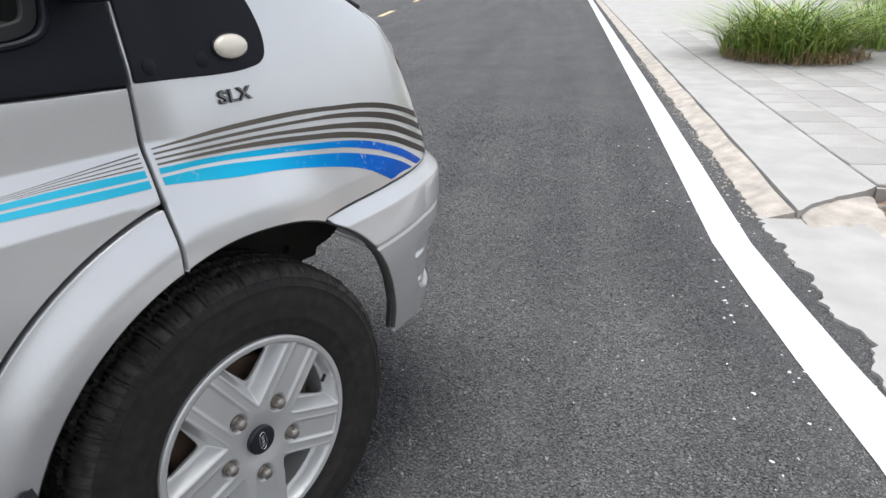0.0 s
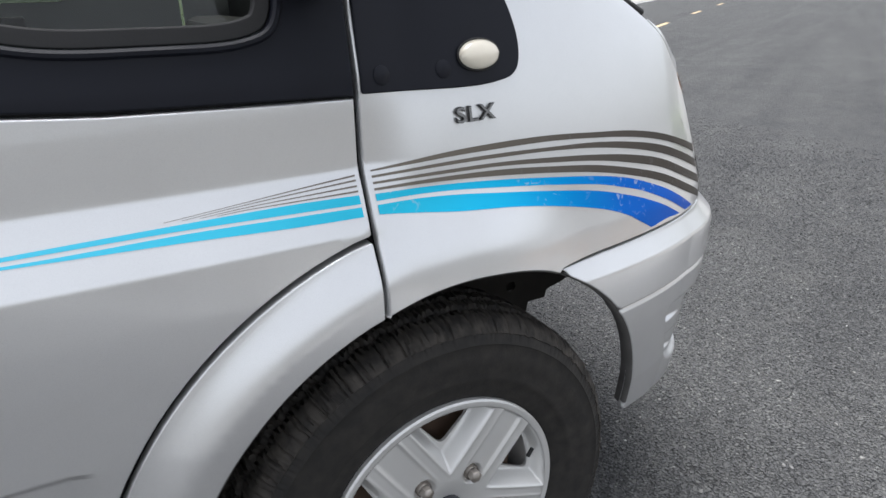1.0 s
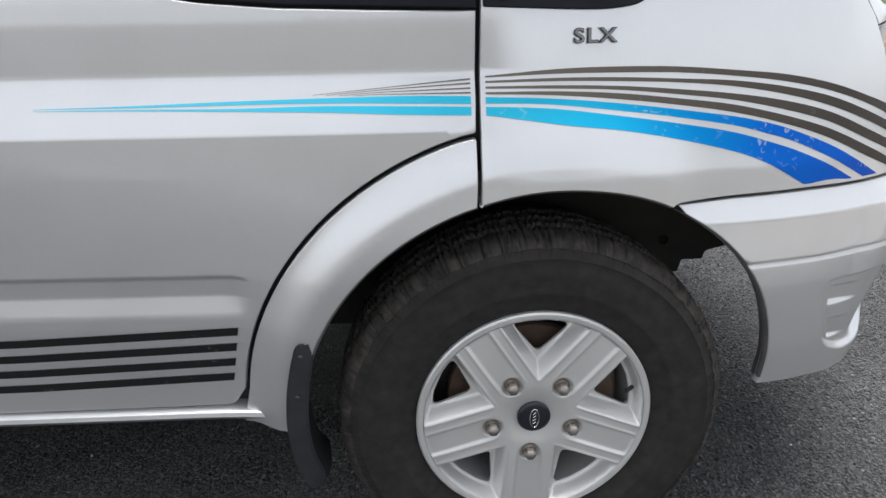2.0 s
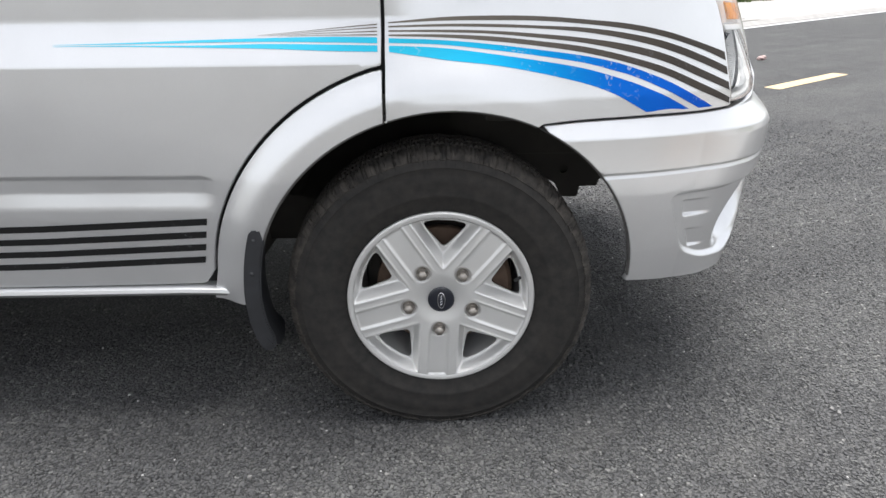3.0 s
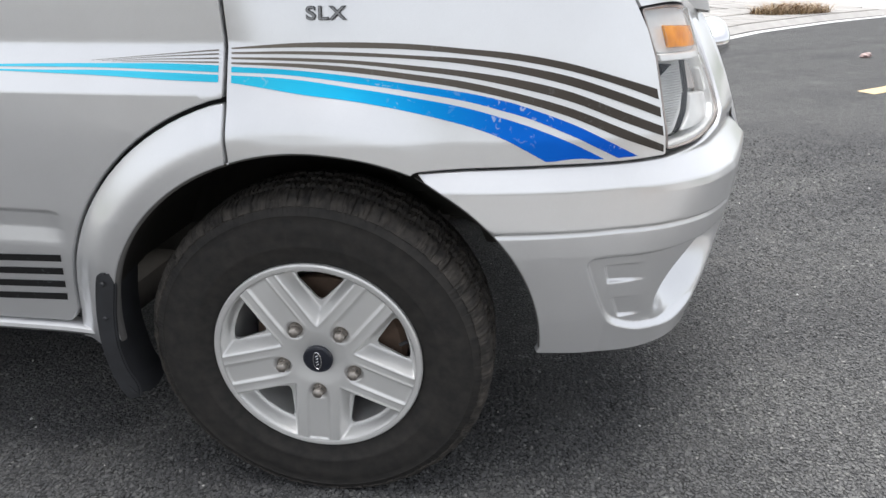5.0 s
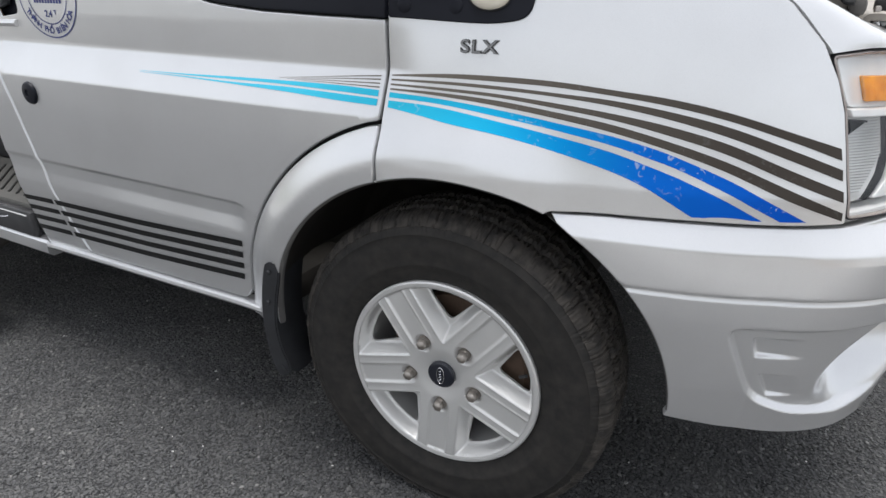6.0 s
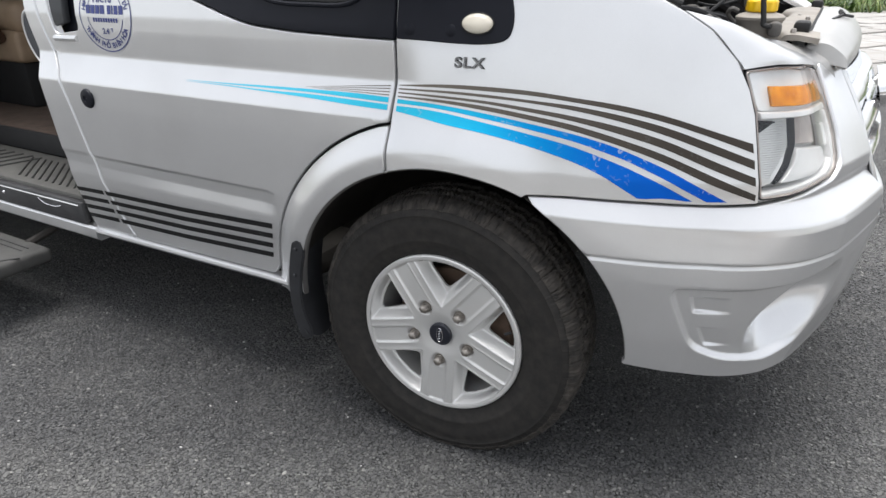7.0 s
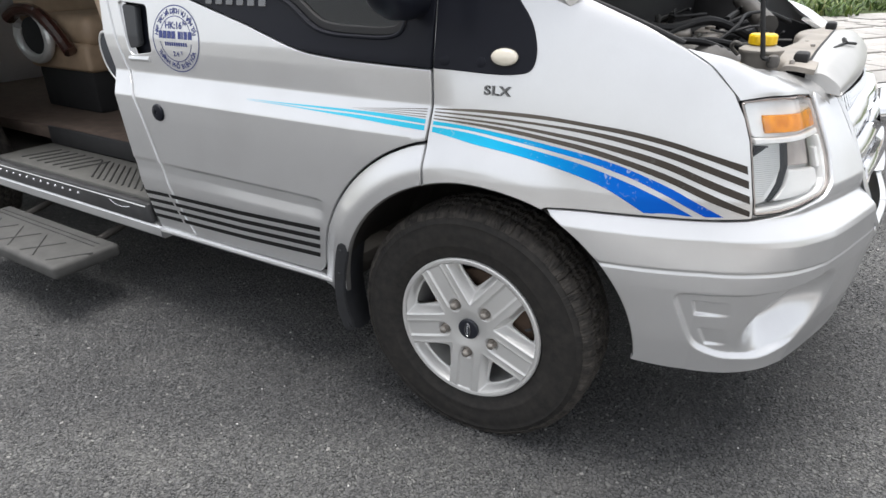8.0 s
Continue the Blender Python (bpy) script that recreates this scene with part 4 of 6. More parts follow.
box(bm, (0.10, 0.10, 0.755), (0.56, 0.33, 0.83), 0.012)
part("chassis_bracket", bm, UNDER, van, "dirty black chassis rail in front of the wheel")

# ---- behind the gaps, sill, flap ----
# dark strips added behind the door gaps to keep light from showing through
panel("door_gap_backing", joined([(-0.15, 1.34), (-0.15, 0.86), (-0.06, 0.80), (-0.06, 1.32)]), GAP, van, "door", dz=0.05, ds=0.03, depth=0.004, lift=-0.030, label="dark backing added behind the door gap")
panel("door_gap_backing", joined(arc(0.02, 0.36, 0.595, 100, 174, 24) + [(-0.575, 0.375), (-0.50, 0.375)] + arc(0.02, 0.36, 0.505, 174, 100, 24)), GAP, van, "door", dz=0.03, ds=0.03, depth=0.004, lift=-0.030)
# silver strip added in the rear gap, stands in for the door edge's highlight
panel("door_gap_backing", joined([(-1.54, 1.30), (-1.33, 0.70), (-1.24, 0.40), (-1.16, 0.40), (-1.22, 0.60), (-1.42, 1.30)]), PAINT, van, "door", dz=0.04, ds=0.03, depth=0.004, lift=-0.009)
# dark band added behind the belt gap, which would otherwise show bright
panel("belt_gap_backing", joined([(-0.12, 1.10), (-0.40, 1.105), (-0.54, 1.115), (-0.77, 1.18), (-1.04, 1.25), (-1.26, 1.31), (-1.48, 1.33), (-1.48, 1.285), (-1.26, 1.26), (-1.04, 1.20), (-0.77, 1.135), (-0.54, 1.07), (-0.40, 1.06), (-0.12, 1.055)]), GAP, front_door, "door", dz=0.03, ds=0.05, depth=0.003, lift=-0.020)
# dark strip added behind the seam between fender and bumper
panel("fender_gap_backing", joined([(0.10, 0.82), (0.66, 0.80), (0.66, 0.76), (0.24, 0.75)]), GAP, van, "fender", dz=0.02, ds=0.04, depth=0.004, lift=-0.022)


def bar_along(name, path, shape, material, parent, label="", closed_ends=True, sharp=35):
    """Sweeps a section (across, up) along a level path of points."""
    bm = bmesh.new()
    rings = []
    path = [Vector(p) for p in path]
    for i, p in enumerate(path):
        d = path[min(i + 1, len(path) - 1)] - path[max(i - 1, 0)]
        d.z = 0
        d.normalize()
        out = Vector((d.y, -d.x, 0))
        rings.append([bm.verts.new(p + out * a + Vector((0, 0, b))) for a, b in shape])
    k = len(shape)
    for a, b in zip(rings, rings[1:]):
        for i in range(k):
            bm.faces.new((a[i], b[i], b[(i + 1) % k], a[(i + 1) % k]))
    if closed_ends:
        bm.faces.new(rings[0])
        bm.faces.new(rings[-1][::-1])
    bmesh.ops.recalc_face_normals(bm, faces=bm.faces[:])
    return part(name, bm, material, parent, label, sharp=sharp)


def flank(s, z, h=0.0):
    c, n = plan(s)
    return Vector((c[0] + n[0] * h, c[1] + n[1] * h, z))


SILL = [(0.004, 0.0), (0.010, -0.004), (0.012, -0.012), (0.004, -0.022), (-0.012, -0.030), (-0.06, -0.034), (-0.06, 0.0)]
bar_along("sill", [flank(s, 0.394 - 0.012 * max(0, -s - 0.6) / 0.8 - 0.004 * max(0, s + 0.56) / 0.1, -0.028) for s in spread(-1.40, -0.455, 24)], SILL, PAINT, van, "silver sill with a bright rolled edge")
bar_along("sill", [flank(s, 0.385, -0.028) for s in spread(-4.3, -1.40, 30)], [(0.004, 0.0), (0.012, -0.006), (0.012, -0.040), (0.0, -0.052), (-0.10, -0.052), (-0.10, 0.0)], PAINT, van, "white-silver outer sill below the open side door")
# mud flap: a bowed sheet across the arch with a flange along its outer edge
def flap_edge(z):
    return table(z, (0.24, 0.28, 0.312, 0.386, 0.457, 0.513, 0.56), (-0.412, -0.432, -0.442, -0.449, -0.443, -0.431, -0.418), 0.02)


bm = bmesh.new()
rows = []
for z in spread(0.245, 0.552, 22):
    x = flap_edge(z)
    row = []
    for y in (-0.058, -0.050, -0.022, 0.010, 0.040, 0.054, 0.058):
        lift = 0.020 * (1 - step01(z, 0.245, 0.30)) * step01(abs(y), 0.030, 0.058)
        row.append((x + 0.006 + 0.010 * math.sin(math.pi * (y + 0.058) / 0.116), y, z + lift))
    rows.append([[bm.verts.new((q[0] + t, q[1], q[2])) for q in row] for t in (0.0, 0.009)])
for a, b in zip(rows, rows[1:]):
    for k in (0, 1):
        for i in range(6):
            bm.faces.new((a[k][i], a[k][i + 1], b[k][i + 1], b[k][i]))
    for i in (0, 6):
        bm.faces.new((a[0][i], b[0][i], b[1][i], a[1][i]))
for r in (rows[0], rows[-1]):
    for i in range(6):
        bm.faces.new((r[0][i], r[0][i + 1], r[1][i + 1], r[1][i]))
bmesh.ops.recalc_face_normals(bm, faces=bm.faces[:])
flap_ob = part("mud_flap", bm, FLAP, van, "black rubber mud flap behind the front wheel, scuffed")
bm = bmesh.new()
side = rounded([(-0.419, 0.552, 0.008), (-0.388, 0.553, 0.010), (-0.395, 0.51, 0.03), (-0.406, 0.457, 0.04), (-0.412, 0.386, 0.06), (-0.406, 0.319, 0.05), (-0.393, 0.278, 0.03), (-0.397, 0.246, 0.014), (-0.421, 0.250, 0.03), (-0.443, 0.312, 0.06), (-0.450, 0.386, 0.06), (-0.443, 0.457, 0.06), (-0.431, 0.513, 0.05)], 0.02, 0.012)
rows = [[bm.verts.new((x, y + 0.016 * step01(x, -0.425, -0.39), z)) for x, z in side] for y in (-0.066, -0.056)]
for i in range(len(side)):
    bm.faces.new((rows[0][i], rows[0][(i + 1) % len(side)], rows[1][(i + 1) % len(side)], rows[1][i]))
bm.faces.new(rows[0][::-1])
bm.faces.new(rows[1])
bmesh.ops.recalc_face_normals(bm, faces=bm.faces[:])
bmesh.ops.bevel(bm, geom=[e for e in bm.edges if len(e.link_faces) == 2 and e.calc_face_angle(0) > 1.0], offset=0.003, segments=2, affect="EDGES")
part("flap_flange", bm, FLAP, flap_ob)
for x, z in ((-0.411, 0.530), (-0.424, 0.450)):
    bm = bmesh.new()
    lathe(bm, [(0.0055, 0.0), (0.0055, -0.002), (0.004, -0.004), (0.0001, -0.0045)], (0, 0, 0), 12)
    bmesh.ops.transform(bm, matrix=Matrix.Translation((x, -0.062, z)), verts=bm.verts[:])
    part("flap_screw", bm, FLAP, flap_ob)

# ---- upper body ----
bm = bmesh.new()
rings = []
for x in spread(-4.55, -0.40, 24):
    front = step01(x, -1.0, -0.40)
    rear = step01(x, -4.2, -4.55)
    ring = []
    for k in range(25):
        u = -1 + 2 * k / 24
        edge = skin(x, 1.86, "door")
        half = WIDTH / 2 - edge.y
        crown = 1.86 + (0.42 - 0.16 * front - 0.06 * rear) * (1 - abs(u) ** 3.2)
        ring.append(bm.verts.new((x, WIDTH / 2 + half * math.copysign(abs(u) ** 0.85, u), crown)))
    rings.append(ring)
for a, b in zip(rings, rings[1:]):
    for i in range(24):
        bm.faces.new((a[i], b[i], b[i + 1], a[i + 1]))
bmesh.ops.recalc_face_normals(bm, faces=bm.faces[:])
bmesh.ops.solidify(bm, geom=bm.faces[:], thickness=0.03)
part("roof", bm, PAINT, van, "silver high roof")
bm = bmesh.new()
rings = []
for k in range(13):
    v = k / 12
    ring = []
    for j in range(21):
        u = -1 + 2 * j / 20
        x = -0.40 + 0.62 * v + (0.16 * v + 0.04) * (1 - u * u)
        half = 0.80 - 0.02 * (1 - v)
        ring.append(bm.verts.new((x - 0.10 * abs(u) ** 4, WIDTH / 2 + half * u, 2.10 - 0.78 * v)))
    rings.append(ring)
for a, b in zip(rings, rings[1:]):
    for i in range(20):
        bm.faces.new((a[i], b[i], b[i + 1], a[i + 1]))
bmesh.ops.recalc_face_normals(bm, faces=bm.faces[:])
bmesh.ops.solidify(bm, geom=bm.faces[:], thickness=0.006)
part("windscreen", bm, TINT, van, "large raked windscreen").visible_shadow = False
for far in (False, True):
    bm = bmesh.new()
    y = (lambda v: WIDTH - v) if far else (lambda v: v)
    tube(bm, curve_points([(-0.42, y(0.16), 2.08), (-0.20, y(0.10), 1.80), (0.02, y(0.065), 1.52), (0.16, y(0.09), 1.32), (0.22, y(0.12), 1.24)], 16), [0.05 - 0.012 * k / 16 for k in range(17)], 10)
    part("windscreen_pillar", bm, PAINT, van, "silver windscreen pillar")
# rear flanks: the side door's opening lies between the pillar and the near one
REAR_WINDOW = rounded([(-4.40, 1.20), (-4.40, 1.74), (-2.85, 1.74), (-2.85, 1.20)], 0.06, 0.03)
panel("rear_flank", joined([(-4.55, 0.38), (-4.55, 1.88), (-2.70, 1.88), (-2.70, 0.38), (-2.86, 0.38)] + arc(-3.30, 0.36, 0.44, 3, 177, 24) + [(-3.76, 0.38)]), PAINT, van, "door", holes=[REAR_WINDOW], dz=0.04, ds=0.08, depth=0.03, label="silver rear flank")
panel("rear_window", REAR_WINDOW, TINT, van, "door", dz=0.1, ds=0.1, depth=0.004, lift=-0.012, label="dark tinted rear side window")
FAR_WINDOWS = [rounded([(a, 1.20), (a, 1.74), (b, 1.74), (b, 1.20)], 0.06, 0.03) for a, b in ((-4.40, -2.95), (-2.85, -1.60), (-1.35, -0.45))]
panel("far_flank", joined([(-4.55, 0.38), (-4.55, 1.88), (-0.42, 1.88), (-0.115, 1.30), (-0.115, 0.885)] + arc(0.02, 0.36, 0.5425, 104, 174, 16) + [(-0.60, 0.38), (-2.86, 0.38)] + arc(-3.30, 0.36, 0.44, 3, 177, 24) + [(-3.76, 0.38)]), PAINT, van, "door", holes=FAR_WINDOWS, dz=0.04, ds=0.08, depth=0.03, only_far=True, label="silver flank with a row of windows")
for w in FAR_WINDOWS:
    panel("far_window", w, TINT, van, "door", dz=0.1, ds=0.1, depth=0.004, lift=-0.012, only_far=True, label="tinted side window").visible_shadow = False
panel("door_header", joined([(-2.72, 1.76), (-2.72, 1.88), (-0.36, 1.88), (-0.28, 1.82), (-1.52, 1.82), (-1.54, 1.31), (-1.62, 1.31), (-1.62, 1.76)]), PAINT, van, "door", dz=0.03, ds=0.06, depth=0.04, label="silver header above the side door opening")
bm = bmesh.new()
box(bm, (-4.58, 0.04, 0.40), (-4.50, WIDTH - 0.04, 2.05), 0.05, segments=3)
part("tail_door", bm, PAINT, van, "silver tail doors")

# ---- nose: engine bay edge, lamps, grille ----
def loft(name, curves, material, parent, n=24, m=10, label="", thick=0.012, far=False):
    """A smooth sheet through a row of curves."""
    rows = [curve_points(c, n) for c in curves]
    cols = [curve_points([r[i] for r in rows], m) for i in range(n + 1)]
    bm = bmesh.new()
    grid = [[bm.verts.new((p.x, WIDTH - p.y, p.z) if far else p) for p in c] for c in cols]
    for a, b in zip(grid, grid[1:]):
        for i in range(m):
            bm.faces.new((a[i], b[i], b[i + 1], a[i + 1]))
    bmesh.ops.recalc_face_normals(bm, faces=bm.faces[:])
    up = sum((f.normal.z for f in bm.faces))
    if up < 0:
        bmesh.ops.reverse_faces(bm, faces=bm.faces[:])
    if thick:
        bmesh.ops.solidify(bm, geom=bm.faces[:], thickness=thick)
    return part(name, bm, material, parent, label, sharp=50)


edge_seam = [skin(s + 0.0012, z, "fender", -0.001) for s, z in ((0.6405, 1.036), (0.634, 1.0445), (0.620, 1.0580), (0.567, 1.1075), (0.507, 1.1415))]
bay_edge = [Vector(p) for p in ((0.709, 0.422, 1.016), (0.688, 0.400, 1.037), (0.630, 0.355, 1.064), (0.545, 0.265, 1.103), (0.477, 0.140, 1.1355))]
bulge = Vector((0.020, -0.012, 0.014))
cowl_rows = [edge_seam]
for k, s_top, z_top in ((0.25, 0.730, 1.0405), (0.5, 0.800, 1.0375), (0.75, 0.890, 1.0295)):
    row = [a.lerp(b, k) + bulge * 4 * k * (1 - k) * w for a, b, w in zip(edge_seam, bay_edge, (0, 0.25, 0.5, 0.6, 0.15))]
    shift = skin(s_top, z_top, "fender", -0.001) - row[0]
    row = [v + shift * w for v, w in zip(row, (1.0, 0.85, 0.6, 0.25, 0.0))]
    cowl_rows.append(row)
cowl_rows.append(bay_edge)
for far in (False, True):
    loft("lamp_cowl", cowl_rows, PAINT, van, m=16, far=far, label="" if far else "silver panel above the headlamp")

LAMP = [(0.6955, 0.7865, 0.010), (0.76, 0.789), (0.86, 0.800), (0.912, 0.803, 0.02), (0.946, 0.832, 0.02), (0.964, 0.885), (0.972, 0.94), (0.982, 1.011, 0.012), (0.90, 1.0255), (0.80, 1.034), (0.73, 1.0365), (0.645, 1.033, 0.012), (0.6745, 0.955), (0.6825, 0.89)]
lamp_out = rounded(LAMP, 0.004, 0.012)
lamp = panel("headlamp", lamp_out, REFLECTOR, van, "fender", dz=0.012, ds=0.012, depth=0.03, lift=-0.045, label="large clear headlamp with amber indicator above chrome reflectors")


def lamp_bit(name, outline, material, lift, depth=0.008, label="", corner=0.006, fine=0.010):
    return panel(name, rounded(outline, corner, 0.008), material, lamp, "fender", dz=fine, ds=fine, depth=depth, lift=lift, label=label)


# chrome frame round the inside, amber indicator, ribbed and plain reflectors, dark divider
lamp_bit("lamp_frame", [(0.655, 1.030), (0.73, 1.031), (0.80, 1.029), (0.980, 1.006), (0.957, 0.948), (0.70, 0.955), (0.682, 0.958)], REFLECTOR, -0.010, 0.03, "chrome frame of the indicator", 0.012)
lamp_bit("indicator", [(0.708, 1.002), (0.960, 0.990), (0.946, 0.953), (0.716, 0.964)], AMBER, -0.004, 0.012, "orange indicator lens", 0.004)
lamp_bit("lamp_ledge", [(0.684, 0.955), (0.954, 0.947), (0.950, 0.935), (0.690, 0.942)], WHITECHROME, -0.004, 0.03, "", 0.003)
lamp_bit("lamp_divider", [(0.776, 0.944), (0.808, 0.943), (0.803, 0.885), (0.778, 0.843), (0.742, 0.809), (0.728, 0.813), (0.760, 0.850), (0.774, 0.885)], BLACK_TRIM, -0.020, 0.02, "curved dark divider", 0.004)
for k in range(26):
    z = 0.936 - 0.0044 * k
    right = 0.772 if k < 13 else 0.772 - 0.0036 * (k - 12)
    lamp_bit("reflector_rib", [(0.690 + 0.0005 * k, z), (right, z), (right - 0.001, z - 0.0032), (0.690 + 0.0005 * k, z - 0.0032)], REFLECTOR, -0.018, 0.004, "", 0.001, 0.02)
panel("lamp_wall", inset(lamp_out, 0.0004), SMOKE, lamp, "fender", holes=[inset(lamp_out, 0.0045)], dz=0.02, ds=0.02, depth=0.042, lift=-0.004)
lamp_bit("rib_backing", [(0.686, 0.940), (0.776, 0.940), (0.774, 0.885), (0.760, 0.850), (0.728, 0.812), (0.700, 0.806)], REFLECTOR, -0.0206, 0.004, "", 0.004)
lamp_bit("reflector_bowl", [(0.816, 0.941), (0.925, 0.934), (0.914, 0.868), (0.809, 0.882)], SMOKE, -0.030, 0.012, "square mirror reflector", 0.004)
lamp_bit("reflector_shelf", [(0.803, 0.876), (0.918, 0.862), (0.916, 0.832), (0.870, 0.816), (0.748, 0.813), (0.784, 0.842)], WHITECHROME, -0.016, 0.014, "white chrome shelf", 0.006)
lamp_bit("lamp_corner", [(0.690, 0.938), (0.732, 0.934), (0.690, 0.914)], BLACK_TRIM, -0.012, 0.006, "", 0.002)
lamp_bit("lamp_marker", [(0.929, 0.905), (0.946, 0.906), (0.938, 0.862), (0.925, 0.862)], WHITECHROME, -0.014, 0.012, "", 0.003)
lamp_bit("lamp_lower_frame", [(0.702, 0.797), (0.86, 0.810), (0.902, 0.814), (0.930, 0.838), (0.946, 0.885), (0.955, 0.93), (0.966, 0.93), (0.960, 0.88), (0.942, 0.830), (0.908, 0.804), (0.86, 0.800), (0.702, 0.789)], WHITECHROME, -0.008, 0.03, "", 0.003)
panel("lens", inset(lamp_out, 0.002), CLEAR, lamp, "fender", dz=0.02, ds=0.02, depth=0.004, lift=0.0, label="clear plastic lens").visible_shadow = False
panel("lamp_gasket", inset(lamp_out, -0.0022), GAP, lamp, "fender", holes=[inset(lamp_out, 0.0005)], dz=0.02, ds=0.02, depth=0.01, lift=-0.006)
panel("headlamp", lamp_out, REFLECTOR, van, "fender", dz=0.03, ds=0.03, depth=0.03, lift=-0.004, only_far=True, label="clear headlamp")

# top of the nose and grille
def plan_at(y, h, z):
    yy = min(y, WIDTH - y)
    best = min((abs(plan(q)[0][1] - yy), q) for q in spread(0.75, SMAX, 160))[1]
    c, n = plan(best)
    return Vector((c[0] + n[0] * h, y, z))


def nose(x, z, crown, y):
    """A point on the nose: x and z at the middle line, falling off to both sides."""
    q = ((y - WIDTH / 2) / 0.525) ** 2
    return Vector((x - 0.036 * q, y, z - crown * q * q))


ACROSS = spread(0.468, WIDTH - 0.468, 12)
nose_back = [nose(0.690, 1.088, 0.048, y) + Vector((0.030 * ((y - WIDTH / 2) / 0.525) ** 2, 0, 0)) for y in ACROSS]
nose_mid = [nose(0.736, 1.090, 0.044, y) + Vector((0.012 * ((y - WIDTH / 2) / 0.525) ** 2, 0, 0)) for y in ACROSS]
nose_crest = [nose(0.770, 1.072, 0.032, y) for y in ACROSS]
nose_front = [nose(0.796, 1.040, 0.018, y) for y in ACROSS]
nose_lip = [nose(0.798, 1.010, 0.008, y) for y in ACROSS]
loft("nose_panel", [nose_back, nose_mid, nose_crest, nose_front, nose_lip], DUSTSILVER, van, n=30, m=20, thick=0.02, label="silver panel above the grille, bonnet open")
for end in (0, -1):
    rim_line = [c[end] for c in (nose_back, nose_mid, nose_crest, nose_front, nose_lip)]
    side = -0.008 if end == 0 else 0.008
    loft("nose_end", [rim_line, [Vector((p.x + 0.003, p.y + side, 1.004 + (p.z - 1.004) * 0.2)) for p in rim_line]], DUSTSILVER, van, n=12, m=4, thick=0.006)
# painted brackets between the lamp panels and the nose
for far in (False, True):
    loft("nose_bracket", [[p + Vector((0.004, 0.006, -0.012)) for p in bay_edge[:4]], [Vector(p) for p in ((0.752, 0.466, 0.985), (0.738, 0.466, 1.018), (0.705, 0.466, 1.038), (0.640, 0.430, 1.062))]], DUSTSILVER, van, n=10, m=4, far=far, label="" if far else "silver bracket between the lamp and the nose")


def grille_in(z):
    return -0.030 - 0.42 * max(0.0, z - 0.80)


rows = [[plan_at(y, grille_in(z) - 0.030, z) for z in (0.66, 0.74, 0.80, 0.88, 0.99)] for y in spread(0.50, WIDTH - 0.50, 24)]
grille = loft("grille", [[r[i] for r in rows] for i in range(5)], GAP, van, n=24, m=8, label="chrome grille with curved bars around a dark mesh", thick=0.01)
for z, end in ((0.945, 0.52), (0.875, 0.55), (0.805, 0.60)):
    bar_along("grille_bar", [plan_at(y, grille_in(z - 0.02) + 0.002, z - 0.10 * max(0.0, abs(y - WIDTH / 2) - 0.22)) for y in spread(end, WIDTH - end, 40)],
              [(-0.014, 0.022), (0.004, 0.019), (0.012, 0.008), (0.018, -0.009), (0.014, -0.018), (0.0, -0.021), (-0.03, -0.015), (-0.03, 0.02)], CHROME, grille, "broad chrome grille bar")
# fine chrome lattice between the bars
bm = bmesh.new()
for z in spread(0.70, 0.985, 17):
    tube(bm, [plan_at(y, grille_in(z) - 0.004, z) for y in spread(0.50, WIDTH - 0.50, 28)], 0.0036, 5)
for y in spread(0.50, WIDTH - 0.50, 44):
    tube(bm, [plan_at(y, grille_in(z) - 0.002, z) for z in spread(0.69, 0.99, 6)], 0.0036, 5)
part("grille_lattice", bm, CHROME, grille, "fine chrome lattice")
# silver cheeks that close the gap from the bumper's edge to the grille
cheek = [(1.252, 0.63), (1.188, 0.675), (1.122, 0.80), (1.102, 0.92), (1.087, 1.015)]
for far in (False, True):
    outer = [skin(q, z, "bumper", -0.001) for q, z in cheek]
    loft("grille_cheek", [outer, [v + Vector((0.004, 0.018, 0.0)) for v in outer], [v + Vector((-0.055, 0.055, 0.0)) for v in outer]], PAINT, van, n=20, m=6, far=far, thick=0.004)
bm = bmesh.new()
lathe(bm, [(0.001, 0.030), (0.8, 0.028), (0.93, 0.020), (1.0, 0.006), (1.0, -0.02), (0.001, -0.02)], (0, 0, 0), 48)
bmesh.ops.transform(bm, matrix=Matrix.Translation((0.885, WIDTH / 2, 0.905)) @ Matrix.Rotation(radians(-14), 4, "Y") @ Matrix.Rotation(radians(90), 4, "Z") @ Matrix.Diagonal((0.125, -1.0, 0.055, 1)), verts=bm.verts[:])
bmesh.ops.recalc_face_normals(bm, faces=bm.faces[:])
part("nose_badge", bm, CHROME, grille, "plain oval chrome badge")

# raised bonnet on its rod
bm = bmesh.new()
rows = []
for i in range(13):
    v = i / 12
    rows.append([bm.verts.new((0.16 + 0.16 * v * (1 - 0.5 * v) - 0.03 * (2 * j / 20 - 1) ** 2 * v, WIDTH / 2 + (0.72 - 0.20 * v) * (2 * j / 20 - 1), 1.36 + 0.74 * v)) for j in range(21)])
for a, b in zip(rows, rows[1:]):
    for i in range(20):
        bm.faces.new((a[i], a[i + 1], b[i + 1], b[i]))
bmesh.ops.recalc_face_normals(bm, faces=bm.faces[:])
bmesh.ops.solidify(bm, geom=bm.faces[:], thickness=0.025)
part("bonnet", bm, PAINT, van, "raised silver bonnet")

